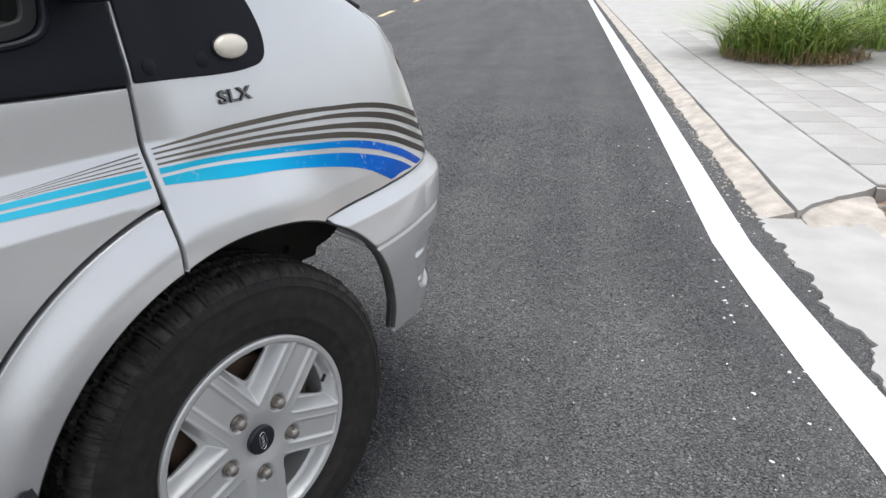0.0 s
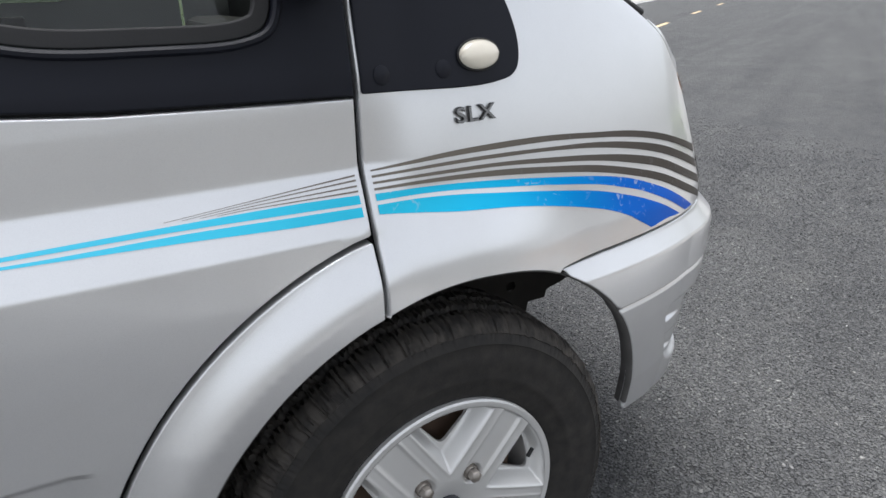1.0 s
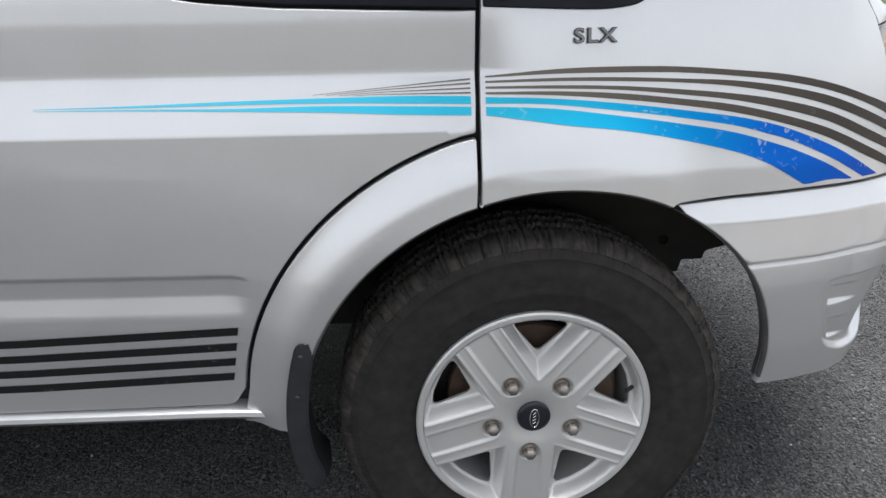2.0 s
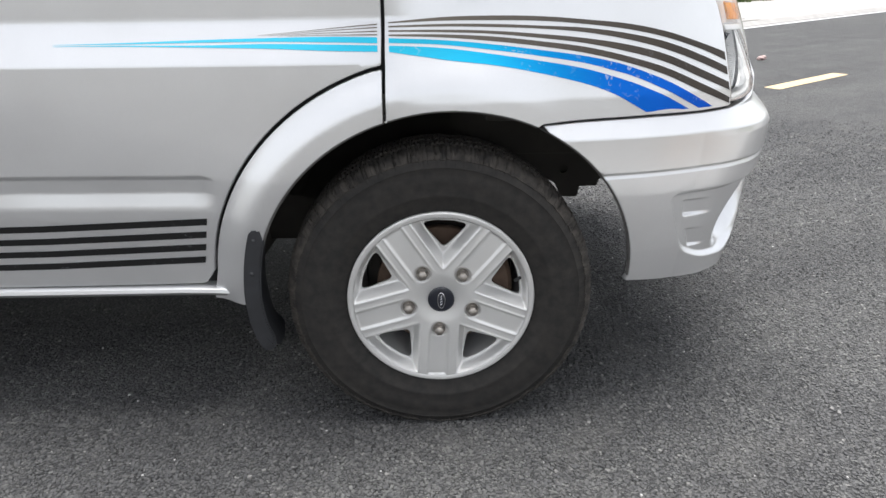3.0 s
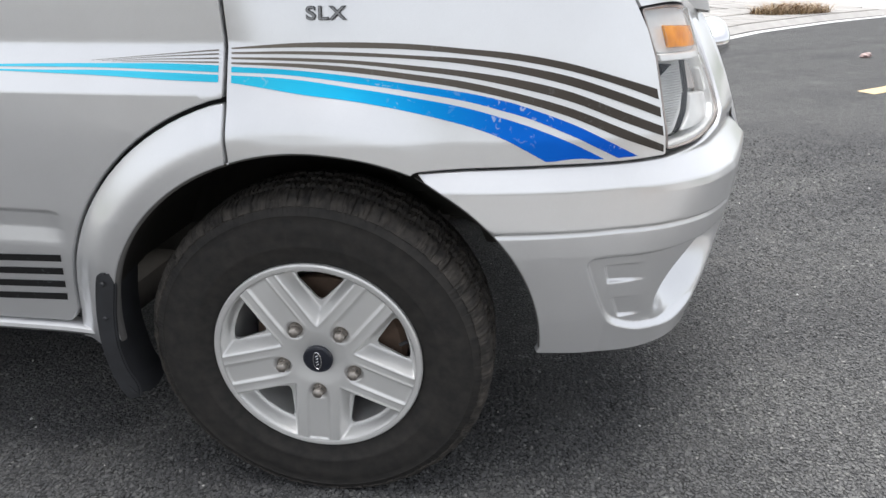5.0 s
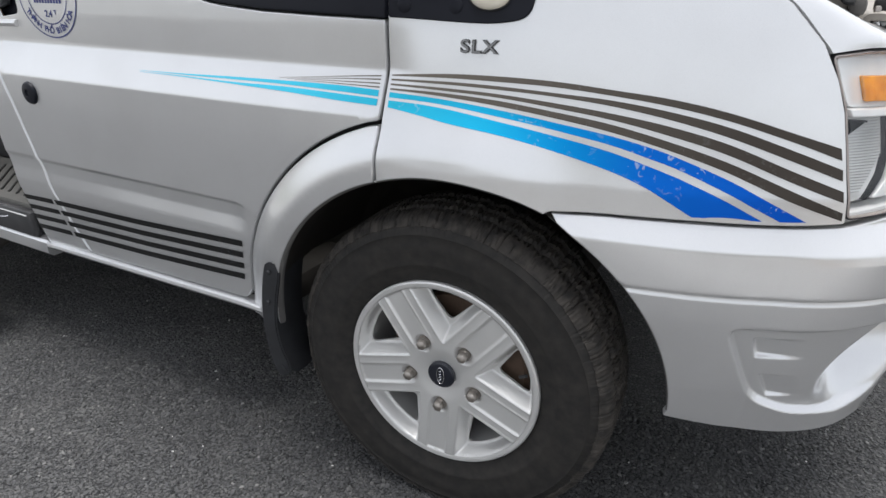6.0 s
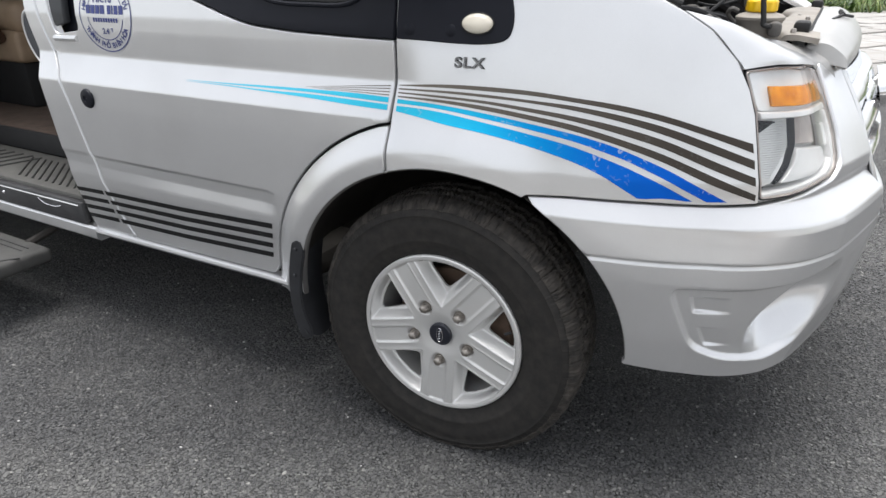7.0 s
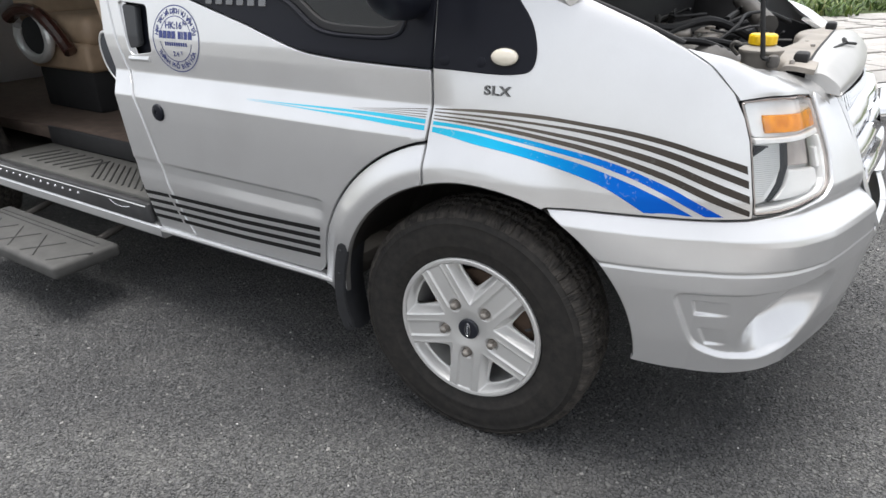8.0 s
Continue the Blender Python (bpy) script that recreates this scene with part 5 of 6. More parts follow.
# ---- side lamp, badges, lock, mirror ----
bm = bmesh.new()
lathe(bm, [(1.0, 0.004), (1.0, -0.001), (0.96, -0.006), (0.8, -0.0105), (0.5, -0.0135), (0.2, -0.0147), (0.001, -0.015)], (0, 0, 0), 40)
at, nn = skin(0.088, 1.113, "fender", 0.006), skin_normal(0.088, 1.113, "fender")
face = Matrix.Translation(at) @ (Vector(nn)).to_track_quat("-Y", "Z").to_matrix().to_4x4()
bmesh.ops.transform(bm, matrix=face @ Matrix.Diagonal((0.0345, 1, 0.0205, 1)), verts=bm.verts[:])
part("side_lamp", bm, LENSWHITE, plate_ob, "cream oval side indicator lamp")
bm = bmesh.new()
tube(bm, [face @ Vector((0.0355 * math.cos(t), -0.001, 0.0215 * math.sin(t))) for t in [math.tau * k / 48 for k in range(48)]], 0.0018, 6, True)
part("lamp_bezel", bm, GAP, plate_ob)
for s in (-0.070, 0.027):
    bm = bmesh.new()
    at, nn = skin(s, 1.0985, "fender", 0.0052), skin_normal(s, 1.0985, "fender")
    lathe(bm, [(0.0125, 0.004), (0.0125, -0.0005), (0.0118, -0.0010), (0.001, -0.0012)], (0, 0, 0), 24)
    bmesh.ops.transform(bm, matrix=Matrix.Translation(at) @ Vector(nn).to_track_quat("-Y", "Z").to_matrix().to_4x4(), verts=bm.verts[:])
    part("screw_cap", bm, BLACK_TRIM, plate_ob)


def letters(name, text, size, depth, material, parent, place, label="", bold=0.0, squeeze=1.0, bevel=0.0, space=1.0):
    """Raised or flat writing; place maps (x, y, lift) to the world."""
    cu = bpy.data.curves.new(name, "FONT")
    cu.body, cu.size, cu.extrude, cu.offset, cu.bevel_depth = text, size, depth, bold, bevel
    cu.align_x, cu.align_y, cu.space_character = "CENTER", "CENTER", space
    tmp = bpy.data.objects.new(name, cu)
    scene.collection.objects.link(tmp)
    me = bpy.data.meshes.new_from_object(tmp.evaluated_get(bpy.context.evaluated_depsgraph_get()))
    bpy.data.objects.remove(tmp)
    bpy.data.curves.remove(cu)
    for v in me.vertices:
        v.co = place(v.co.x * squeeze, v.co.y, v.co.z)
    me.materials.clear()
    me.materials.append(material)
    ob = new(name, me)
    adopt(ob, parent)
    if label:
        ob["label"] = label
    return ob


badge = letters("trim_badge", "SLX", 0.0295, 0.0015, plain("badge_shadow", (0.03, 0.03, 0.03), 0.4, 0.2, relief=0), fender, lambda x, y, z: skin(0.0735 + x, 1.0335 + y, "fender", 0.0025 + z), "raised chrome letters with dark edges", 0.0009, 1.28, 0.0, 1.14)
letters("letter_face", "SLX", 0.0295, 0.0006, plain("badge_chrome", (0.20, 0.20, 0.20), 0.28, 0.8, relief=0), badge, lambda x, y, z: skin(0.0735 + x, 1.0335 + y, "fender", 0.0048 + z), "chrome face of the letters", 0.0, 1.28, 0.0, 1.14)
bm = bmesh.new()
at, nn = skin(-1.226, 0.859, "door", 0.0), skin_normal(-1.226, 0.859, "door")
lathe(bm, [(0.030, 0.006), (0.030, -0.002), (0.027, -0.007), (0.018, -0.010), (0.010, -0.010), (0.009, -0.007), (0.001, -0.007)], (0, 0, 0), 32)
bmesh.ops.transform(bm, matrix=Matrix.Translation(at) @ Vector(nn).to_track_quat("-Y", "Z").to_matrix().to_4x4(), verts=bm.verts[:])
part("lock", bm, BLACK_TRIM, front_door, "round black door lock cover")
# recessed handle
panel("handle_recess", rounded([(-1.435, 1.225), (-1.255, 1.215), (-1.240, 1.050), (-1.380, 1.032)], 0.02, 0.012), BLACK_TRIM, front_door, "door", dz=0.03, ds=0.03, depth=0.004, lift=-0.034, label="black recess of the door handle")
panel("door_handle", rounded([(-1.405, 1.205), (-1.330, 1.200), (-1.318, 1.075), (-1.372, 1.060)], 0.012, 0.012), plain("grey_plastic", (0.024, 0.026, 0.030), 0.45), front_door, "door", dz=0.02, ds=0.02, depth=0.022, lift=-0.004, label="dark grey door handle")
bm = bmesh.new()
tube(bm, [skin(s, 1.030 + (s + 1.31) * 0.02, "door", 0.002) for s in (-1.375, -1.34, -1.30, -1.26)], 0.0090, 8)
part("handle_lip", bm, PAINT, front_door)
# mirror on its arm
bm = bmesh.new()
tube(bm, curve_points([(-0.16, 0.02, 1.24), (-0.15, -0.06, 1.235), (-0.13, -0.14, 1.25), (-0.12, -0.20, 1.30)], 12), [0.045 - 0.001 * k for k in range(13)], 12)
mirror = part("door_mirror", bm, BLACK_TRIM, front_door, "black door mirror on a stout arm")
bm = bmesh.new()
box(bm, (-0.19, -0.32, 1.27), (-0.06, -0.10, 1.56), 0.05, segments=4)
part("mirror_housing", bm, BLACK_TRIM, van, "black mirror housing")
# raised model letters reduced to chrome bars
BADGEDARK = plain("dark_chrome", (0.16, 0.16, 0.165), 0.25, 0.8, relief=0)
for k in range(7):
    a = -1.000 + 0.047 * k
    z = 1.2135 - 0.0006 * k + (0.026 if k == 0 else 0)
    panel("badge_bar", rounded([(a, z), (a + 0.030, z), (a + 0.030, 1.252), (a, 1.252)], 0.004, 0.01), BADGEDARK, front_door, "door", dz=0.02, ds=0.02, depth=0.004, lift=0.004)

# ---- round sticker on the door ----
STICK = (-1.108, 1.104)


def stick(x, y, z=0.0):
    return skin(STICK[0] + x * 1.12, STICK[1] + y * 0.98, "door", 0.0012 + z)


sticker = panel("sticker", [(STICK[0] + 1.12 * 0.106 * math.cos(t), STICK[1] + 0.98 * 0.106 * math.sin(t)) for t in [math.tau * k / 72 for k in range(72)]], PAINT, front_door, "door", dz=0.02, ds=0.02, depth=0, lift=0.0006, label="round printed sticker with blue writing")
for r, w in ((0.105, 0.0016), (0.072, 0.0013)):
    n = 96
    arcs = [(0, n)] if r > 0.1 else [(int(n * 0.03), int(n * 0.47)), (int(n * 0.53), int(n * 0.97))]
    verts, faces = [], []
    for a, b in arcs:
        k0 = len(verts)
        for i in range(a, b + 1):
            t = math.tau * i / n
            verts += [stick((r - w) * math.cos(t), (r - w) * math.sin(t)), stick((r + w) * math.cos(t), (r + w) * math.sin(t))]
        for i in range(b - a):
            q = k0 + 2 * i
            faces.append((q, q + 1, q + 3, q + 2))
    mesh_object("sticker_ring", verts, faces, INK, sticker, "", False)


def round_text(text, radius, middle, step, size, top):
    chars = list(text)
    for i, ch in enumerate(chars):
        if ch == " ":
            continue
        off = (i - (len(chars) - 1) / 2) * step
        a = radians(middle) + (-off if top else off)
        tilt = a - math.pi / 2 if top else a + math.pi / 2
        cx, cy = radius * math.cos(a), radius * math.sin(a)
        letters("sticker_letter", ch, size, 0.0, INK, sticker, lambda x, y, z: stick(cx + x * math.cos(tilt) - y * math.sin(tilt), cy + x * math.sin(tilt) + y * math.cos(tilt), 0.0003), "", 0.0006)


round_text("HỢP TÁC XÃ DỊCH VỤ VẬN TẢI", 0.087, 90, 0.110, 0.021, True)
round_text("THÀNH PHỐ BIÊN HÒA", 0.089, 270, 0.125, 0.021, False)
letters("sticker_text", "HK:16", 0.030, 0.0, INK, sticker, lambda x, y, z: stick(x - 0.008, y + 0.042, 0.0003), "", 0.0008)
letters("sticker_text", "N", 0.020, 0.0, INK, sticker, lambda x, y, z: stick(x + 0.042, y + 0.050, 0.0003), "", 0.0006)
letters("sticker_text", "2.4", 0.022, 0.0, INK, sticker, lambda x, y, z: stick(x - 0.004, y - 0.048, 0.0003), "", 0.0006)
letters("sticker_text", "T", 0.014, 0.0, INK, sticker, lambda x, y, z: stick(x + 0.022, y - 0.044, 0.0003), "", 0.0005)
bars = [(-0.076, 0.016), (-0.057, 0.017), (-0.037, 0.017), (-0.017, 0.017), (0.012, 0.014), (0.029, 0.006), (0.039, 0.015), (0.058, 0.017)]
for x, w in bars:
    mesh_object("sticker_bar", [stick(x, 0.001, 0.0003), stick(x + w, 0.001, 0.0003), stick(x + w, 0.025, 0.0003), stick(x, 0.025, 0.0003)], [(0, 1, 2, 3)], INK, sticker, "", False)
for k in range(10):
    x = -0.050 + 0.0104 * k
    mesh_object("sticker_bar", [stick(x, -0.022, 0.0003), stick(x + 0.007, -0.022, 0.0003), stick(x + 0.007, -0.010, 0.0003), stick(x, -0.010, 0.0003)], [(0, 1, 2, 3)], INK, sticker, "", False)

# ---- cabin seen through the open side door ----
LEATHER = plain("beige_leather", (0.36, 0.26, 0.175), 0.5, vary=0.15, relief=0.5, dist=0.002, fine=90)
CARPET = plain("brown_carpet", (0.115, 0.082, 0.064), 0.95, vary=0.3, relief=0.9, dist=0.004, fine=260)
TREADMAT = plain("grey_tread", (0.10, 0.098, 0.090), 0.7, vary=0.3, relief=0.4, dist=0.001, fine=120)
RIBGREY = plain("rib_rubber", (0.035, 0.035, 0.034), 0.75, vary=0.3)
WOOD = plain("dark_wood", (0.05, 0.016, 0.011), 0.25, vary=0.35, scale=8, coat=0.8)
LINING = plain("dark_lining", (0.05, 0.045, 0.04), 0.9)
bm = bmesh.new()
box(bm, (-4.45, 0.29, 0.50), (-1.10, WIDTH - 0.10, 0.565), 0.006)
part("cabin_floor", bm, CARPET, van, "brown woven carpet on the cabin floor")
bm = bmesh.new()
box(bm, (-2.72, 0.012, 0.44), (-1.44, 0.285, 0.482), 0.008)
step_ob = part("door_step", bm, TREADMAT, van, "grey ribbed tread of the door step, dusty")
for k in range(11):
    bm = bmesh.new()
    a = Vector((-1.50 - 0.045 * k, 0.05, 0.483))
    b = a + Vector((-0.20, 0.17, 0))
    tube(bm, [a, b], 0.0042, 6)
    part("tread_rib", bm, RIBGREY, step_ob)
for k in range(7):
    bm = bmesh.new()
    a = Vector((-2.15 - 0.07 * k, 0.06, 0.483))
    tube(bm, [a, a + Vector((0.05, 0.17, 0))], 0.0042, 6)
    part("tread_rib", bm, RIBGREY, step_ob)
bm = bmesh.new()
box(bm, (-2.72, 0.284, 0.482), (-1.30, 0.300, 0.572), 0.004)
part("step_riser", bm, GAP, van, "black rubber riser of the step")
# scuff plate with a chrome line and studs
bm = bmesh.new()
box(bm, (-2.72, -0.018, 0.385), (-1.455, 0.014, 0.470), 0.010)
scuff = part("scuff_plate", bm, plain("scuffed_trim", (0.05, 0.05, 0.052), 0.4, vary=0.5, scale=12, relief=0.3), van, "dark scuff plate with a chrome line and studs")
bm = bmesh.new()
tube(bm, [(-2.72, -0.016, 0.452), (-1.47, -0.016, 0.456)], 0.0045, 8)
part("chrome_line", bm, CHROME, scuff)
for k in range(12):
    bm = bmesh.new()
    bmesh.ops.create_uvsphere(bm, u_segments=12, v_segments=8, radius=0.007, matrix=Matrix.Translation((-1.96 - 0.062 * k, -0.017, 0.430)))
    part("stud", bm, CHROME, scuff)
bm = bmesh.new()
tube(bm, curve_points([(-1.72, -0.019, 0.447), (-1.68, -0.021, 0.432), (-1.62, -0.021, 0.430), (-1.58, -0.019, 0.438)], 12), 0.002, 6)
part("chrome_flourish", bm, CHROME, scuff)


def cushion(bm, lo, hi, r=0.05):
    return box(bm, lo, hi, r, segments=4)


def rear_seat(x, y):
    """A beige seat on a black plinth, with a scrolled armrest."""
    seat = new("cabin_seat")
    seat.matrix_basis = Matrix.Translation((x, y, 0.565))
    adopt(seat, van)
    seat["label"] = "beige leather seat with a scrolled wooden armrest"

    def sub(nm, bm, m, label=""):
        ob = part(nm, bm, m, None, label)
        ob.parent = seat
        return ob

    bm = bmesh.new()
    box(bm, (-0.45, 0.0, 0.0), (0.10, 0.80, 0.235), 0.02)
    sub("plinth", bm, GAP, "black seat plinth")
    bm = bmesh.new()
    cushion(bm, (-0.50, -0.02, 0.225), (0.13, 0.82, 0.38), 0.03)
    sub("valance", bm, LEATHER)
    bm = bmesh.new()
    cushion(bm, (-0.50, -0.01, 0.36), (0.16, 0.40, 0.52), 0.06)
    cushion(bm, (-0.50, 0.41, 0.36), (0.16, 0.81, 0.52), 0.06)
    sub("cushion", bm, LEATHER, "beige leather cushion")
    bm = bmesh.new()
    box(bm, (-0.62, -0.01, 0.45), (-0.44, 0.81, 1.15), 0.06, Matrix.Rotation(radians(-12), 4, "Y"), 4)
    sub("backrest", bm, LEATHER)
    # scroll
    bm = bmesh.new()
    ring = [(-0.30 + 0.16 * math.cos(t), -0.06, 0.40 + 0.115 * math.sin(t)) for t in spread(radians(150), radians(430), 30)]
    tube(bm, ring, [0.026 if k < 24 else 0.026 - 0.003 * (k - 24) for k in range(31)], 10)
    sub("armrest_scroll", bm, ALLOY, "silver scroll of the armrest")
    bm = bmesh.new()
    lathe(bm, [(0.145, 0.03), (0.145, 0.0), (0.001, -0.002)], (-0.30, -0.05, 0.40), 32)
    bmesh.ops.scale(bm, vec=(1, 1, 0.75), space=Matrix.Translation((0.30, 0.05, -0.40)), verts=bm.verts[:])
    sub("armrest_side", bm, GAP)
    bm = bmesh.new()
    tube(bm, curve_points([(-0.52, -0.06, 0.50), (-0.38, -0.06, 0.545), (-0.20, -0.06, 0.535), (-0.06, -0.06, 0.45), (0.05, -0.06, 0.34)], 20), [0.036] * 21, 10)
    sub("armrest_top", bm, WOOD, "polished dark wood armrest")
    return seat


rear_seat(-2.85, 0.60)
# front passenger seat, seen behind the pillar
front = new("front_seat")
front.matrix_basis = Matrix.Translation((-1.35, 0.12, 0.565))
adopt(front, van)
front["label"] = "beige leather front seat with a silver-rimmed side cover"
for nm, lo, hi, m, turn in (("seat_base", (-0.30, 0.05, 0.0), (0.35, 0.62, 0.26), GAP, None), ("cushion", (-0.30, 0.02, 0.25), (0.42, 0.64, 0.42), LEATHER, None), ("backrest", (-0.52, 0.04, 0.38), (-0.30, 0.64, 1.10), LEATHER, Matrix.Rotation(radians(-14), 4, "Y"))):
    bm = bmesh.new()
    box(bm, lo, hi, 0.05, turn, 4)
    ob = part(nm, bm, m, None)
    ob.parent = front
bm = bmesh.new()
lathe(bm, [(0.001, -0.012), (0.9, -0.010), (0.97, 0.0), (0.97, 0.03), (0.001, 0.03)], (0, 0, 0), 40)
oval = Matrix.Translation((-0.318, -0.01, 0.435)) @ Matrix.Rotation(radians(-25), 4, "Y") @ Matrix.Diagonal((0.062, 1, 0.10, 1))
bmesh.ops.transform(bm, matrix=oval, verts=bm.verts[:])
ob = part("side_cover", bm, plain("navy_cover", (0.02, 0.024, 0.035), 0.4), None, "dark oval side cover")
ob.parent = front
bm = bmesh.new()
tube(bm, [oval @ Vector((math.cos(t), -0.006, math.sin(t))) for t in [math.tau * k / 40 for k in range(40)]], 0.006, 8, True)
ob = part("cover_rim", bm, ALLOY, None)
ob.parent = front
# lining that closes the cabin
bm = bmesh.new()
box(bm, (-4.44, WIDTH - 0.13, 0.57), (-0.6, WIDTH - 0.10, 1.16), 0.01)
part("cabin_lining", bm, LINING, van, "dark cabin lining")
bm = bmesh.new()
box(bm, (-1.0, 0.10, 0.60), (-0.56, WIDTH - 0.10, 0.66), 0.02)
box(bm, (-0.12, 0.08, 0.86), (0.05, WIDTH - 0.08, 1.14), 0.04)
part("dashboard", bm, LINING, van, "dark grey dashboard and cab floor")

# fold-out side step
step = bmesh.new()
box(step, (-2.62, -0.318, 0.196), (-1.700, -0.032, 0.255), 0.018, segments=4)
side_step = part("side_step", step, plain("step_rubber", (0.066, 0.065, 0.062), 0.75, vary=0.35, relief=0.4, dist=0.001, fine=120), van, "grey rubber-covered fold-out step, dusty and worn")
for k in range(8):
    bm = bmesh.new()
    a = Vector((-1.80 - 0.10 * k, -0.29, 0.2555))
    tube(bm, [a, a + Vector((-0.16 if k % 2 else 0.10, 0.14, 0))], 0.003, 6)
    part("step_rib", bm, RIBGREY, side_step)
for y in (-0.085, -0.110):
    bm = bmesh.new()
    tube(bm, [(-1.76, y, 0.2555), (-2.58, y, 0.2555)], 0.003, 6)
    part("step_rib", bm, RIBGREY, side_step)
for x in (-1.85, -2.45):
    bm = bmesh.new()
    tube(bm, [(x, -0.06, 0.235), (x + 0.06, 0.10, 0.30), (x + 0.06, 0.30, 0.36)], 0.016, 8)
    part("step_arm", bm, UNDER, side_step)

# ---- engine bay ----
BAY = plain("bay_plastic", (0.010, 0.010, 0.011), 0.6, vary=0.4, relief=0.3)
BAY.node_tree.nodes["Principled BSDF"].inputs["Specular IOR Level"].default_value = 0.2
DUCT = plain("grey_duct", (0.075, 0.07, 0.065), 0.6, vary=0.35)
DUSTY = plain("dusty_primer", (0.25, 0.228, 0.20), 0.6, vary=0.3, relief=0.3, scale=14)
YCAP = plain("yellow_plastic", (0.80, 0.50, 0.01), 0.35, relief=0)
bm = bmesh.new()
box(bm, (0.04, 0.12, 0.78), (0.10, WIDTH - 0.12, 1.34), 0.01)
box(bm, (0.05, 0.30, 0.76), (0.56, WIDTH - 0.30, 0.80), 0.01)
part("bulkhead", bm, BAY, van, "black bulkhead and floor of the engine bay")
for far in (False, True):
    loft("inner_wing", [[Vector((x, 0.30 - 0.10 * (x < 0.3), z)) for x, z in ((0.08, 0.80), (0.30, 0.80), (0.62, 0.80))], [Vector((x, y, z)) for x, y, z in ((0.08, 0.13, 1.20), (0.30, 0.17, 1.14), (0.58, 0.31, 1.06))]], BAY, van, n=8, m=6, far=far)
    strip_edge = [skin(s, z - 0.004, "fender", -0.006) for s, z in ((0.50, 1.157), (0.42, 1.188), (0.32, 1.226), (0.20, 1.268), (0.08, 1.306))]
    bm = bmesh.new()
    tube(bm, [(p.x, WIDTH - p.y if far else p.y, p.z) for p in curve_points(strip_edge, 20)], 0.006, 8)
    part("weather_strip", bm, GAP, van, "" if far else "black rubber strip along the fender edge")
bm = bmesh.new()
box(bm, (0.16, 0.70, 0.80), (0.46, 1.15, 0.98), 0.05, segments=3)
for k in range(6):
    box(bm, (0.19 + 0.045 * k, 0.74, 0.97), (0.205 + 0.045 * k, 1.12, 1.0), 0.006)
part("engine", bm, BAY, van, "black engine cover")
bm = bmesh.new()
box(bm, (0.16, 1.26, 0.84), (0.40, 1.62, 1.06), 0.03)
part("battery_box", bm, BAY, van)
# ribbed duct lying along the near side, with its clamp
bm = bmesh.new()
duct_line = curve_points([(0.30, 0.50, 1.055), (0.38, 0.49, 1.06), (0.45, 0.47, 1.05), (0.50, 0.50, 1.02), (0.52, 0.58, 0.97)], 30)
tube(bm, duct_line, 0.062, 18, wave=0.06)
duct = part("air_duct", bm, DUCT, van, "grey ribbed air duct")
bm = bmesh.new()
tube(bm, duct_line[1:4], 0.069, 18)
part("duct_clamp", bm, STEEL, duct)
hoses = [([(0.16, 0.36, 1.13), (0.24, 0.36, 1.10), (0.34, 0.38, 1.12), (0.44, 0.44, 1.12), (0.52, 0.60, 1.06)], 0.009),
         ([(0.18, 0.50, 1.14), (0.30, 0.56, 1.08), (0.40, 0.66, 1.10), (0.50, 0.80, 1.06), (0.56, 0.95, 1.0)], 0.010),
         ([(0.14, 0.62, 1.16), (0.26, 0.74, 1.12), (0.36, 0.92, 1.13), (0.46, 1.10, 1.06)], 0.014),
         ([(0.20, 0.30, 1.10), (0.28, 0.32, 1.04), (0.34, 0.36, 1.02), (0.40, 0.50, 0.98)], 0.007),
         ([(0.52, 0.62, 1.05), (0.55, 0.70, 1.09), (0.53, 0.82, 1.10), (0.46, 0.90, 1.02)], 0.012),
         ([(0.36, 1.0, 1.10), (0.46, 1.16, 1.14), (0.54, 1.3, 1.10)], 0.008)]
for line, r in hoses:
    bm = bmesh.new()
    tube(bm, curve_points(line, 24), r, 8)
    part("engine_hose", bm, BAY, van, "black hose in the engine bay")
# wiring looms, clips and small castings that fill the bay
loom = random.Random(21)
for k in range(26):
    x0, y0 = loom.uniform(0.14, 0.50), loom.uniform(0.34, 1.30)
    line = [Vector((x0, y0, loom.uniform(1.02, 1.12)))]
    for _ in range(4):
        line.append(line[-1] + Vector((loom.uniform(-0.06, 0.08), loom.uniform(-0.05, 0.13), loom.uniform(-0.05, 0.045))))
    for v in line:
        v.x, v.y, v.z = min(max(v.x, 0.12), 0.57), max(v.y, 0.34), min(v.z, 1.15)
    bm = bmesh.new()
    tube(bm, curve_points(line, 18), loom.choice((0.0035, 0.005, 0.007, 0.011)), 7)
    part("engine_hose", bm, loom.choice((BAY, BAY, DUCT, GAP)), van)
for k in range(16):
    x, y, z = loom.uniform(0.16, 0.50), loom.uniform(0.36, 1.25), loom.uniform(0.98, 1.08)
    w, d, h = loom.uniform(0.02, 0.055), loom.uniform(0.025, 0.08), loom.uniform(0.02, 0.06)
    bm = bmesh.new()
    box(bm, (x - w, y - d, z - h), (x + w, y + d, z + h * 0.4), 0.007, Matrix.Rotation(loom.uniform(-0.5, 0.5), 4, "Z"))
    lathe(bm, [(w * 0.45, z + h * 0.3), (w * 0.45, z + h * 0.62), (w * 0.3, z + h * 0.7), (0.0001, z + h * 0.7)], (x, y, 0), 12, axis="z")
    part("engine_casting", bm, loom.choice((STEEL, DUCT, BAY, DUSTY)), van, "dusty metal casing on the engine")
bm = bmesh.new()
tube(bm, [(0.505, 1.05, 1.11), (0.36, 1.36, 1.17)], 0.032, 14)
part("intake_pipe", bm, DUCT, van, "dark grey intake pipe")
bm = bmesh.new()
box(bm, (0.20, 0.80, 1.07), (0.30, 0.94, 1.12), 0.02, Matrix.Rotation(radians(25), 4, "Z"))
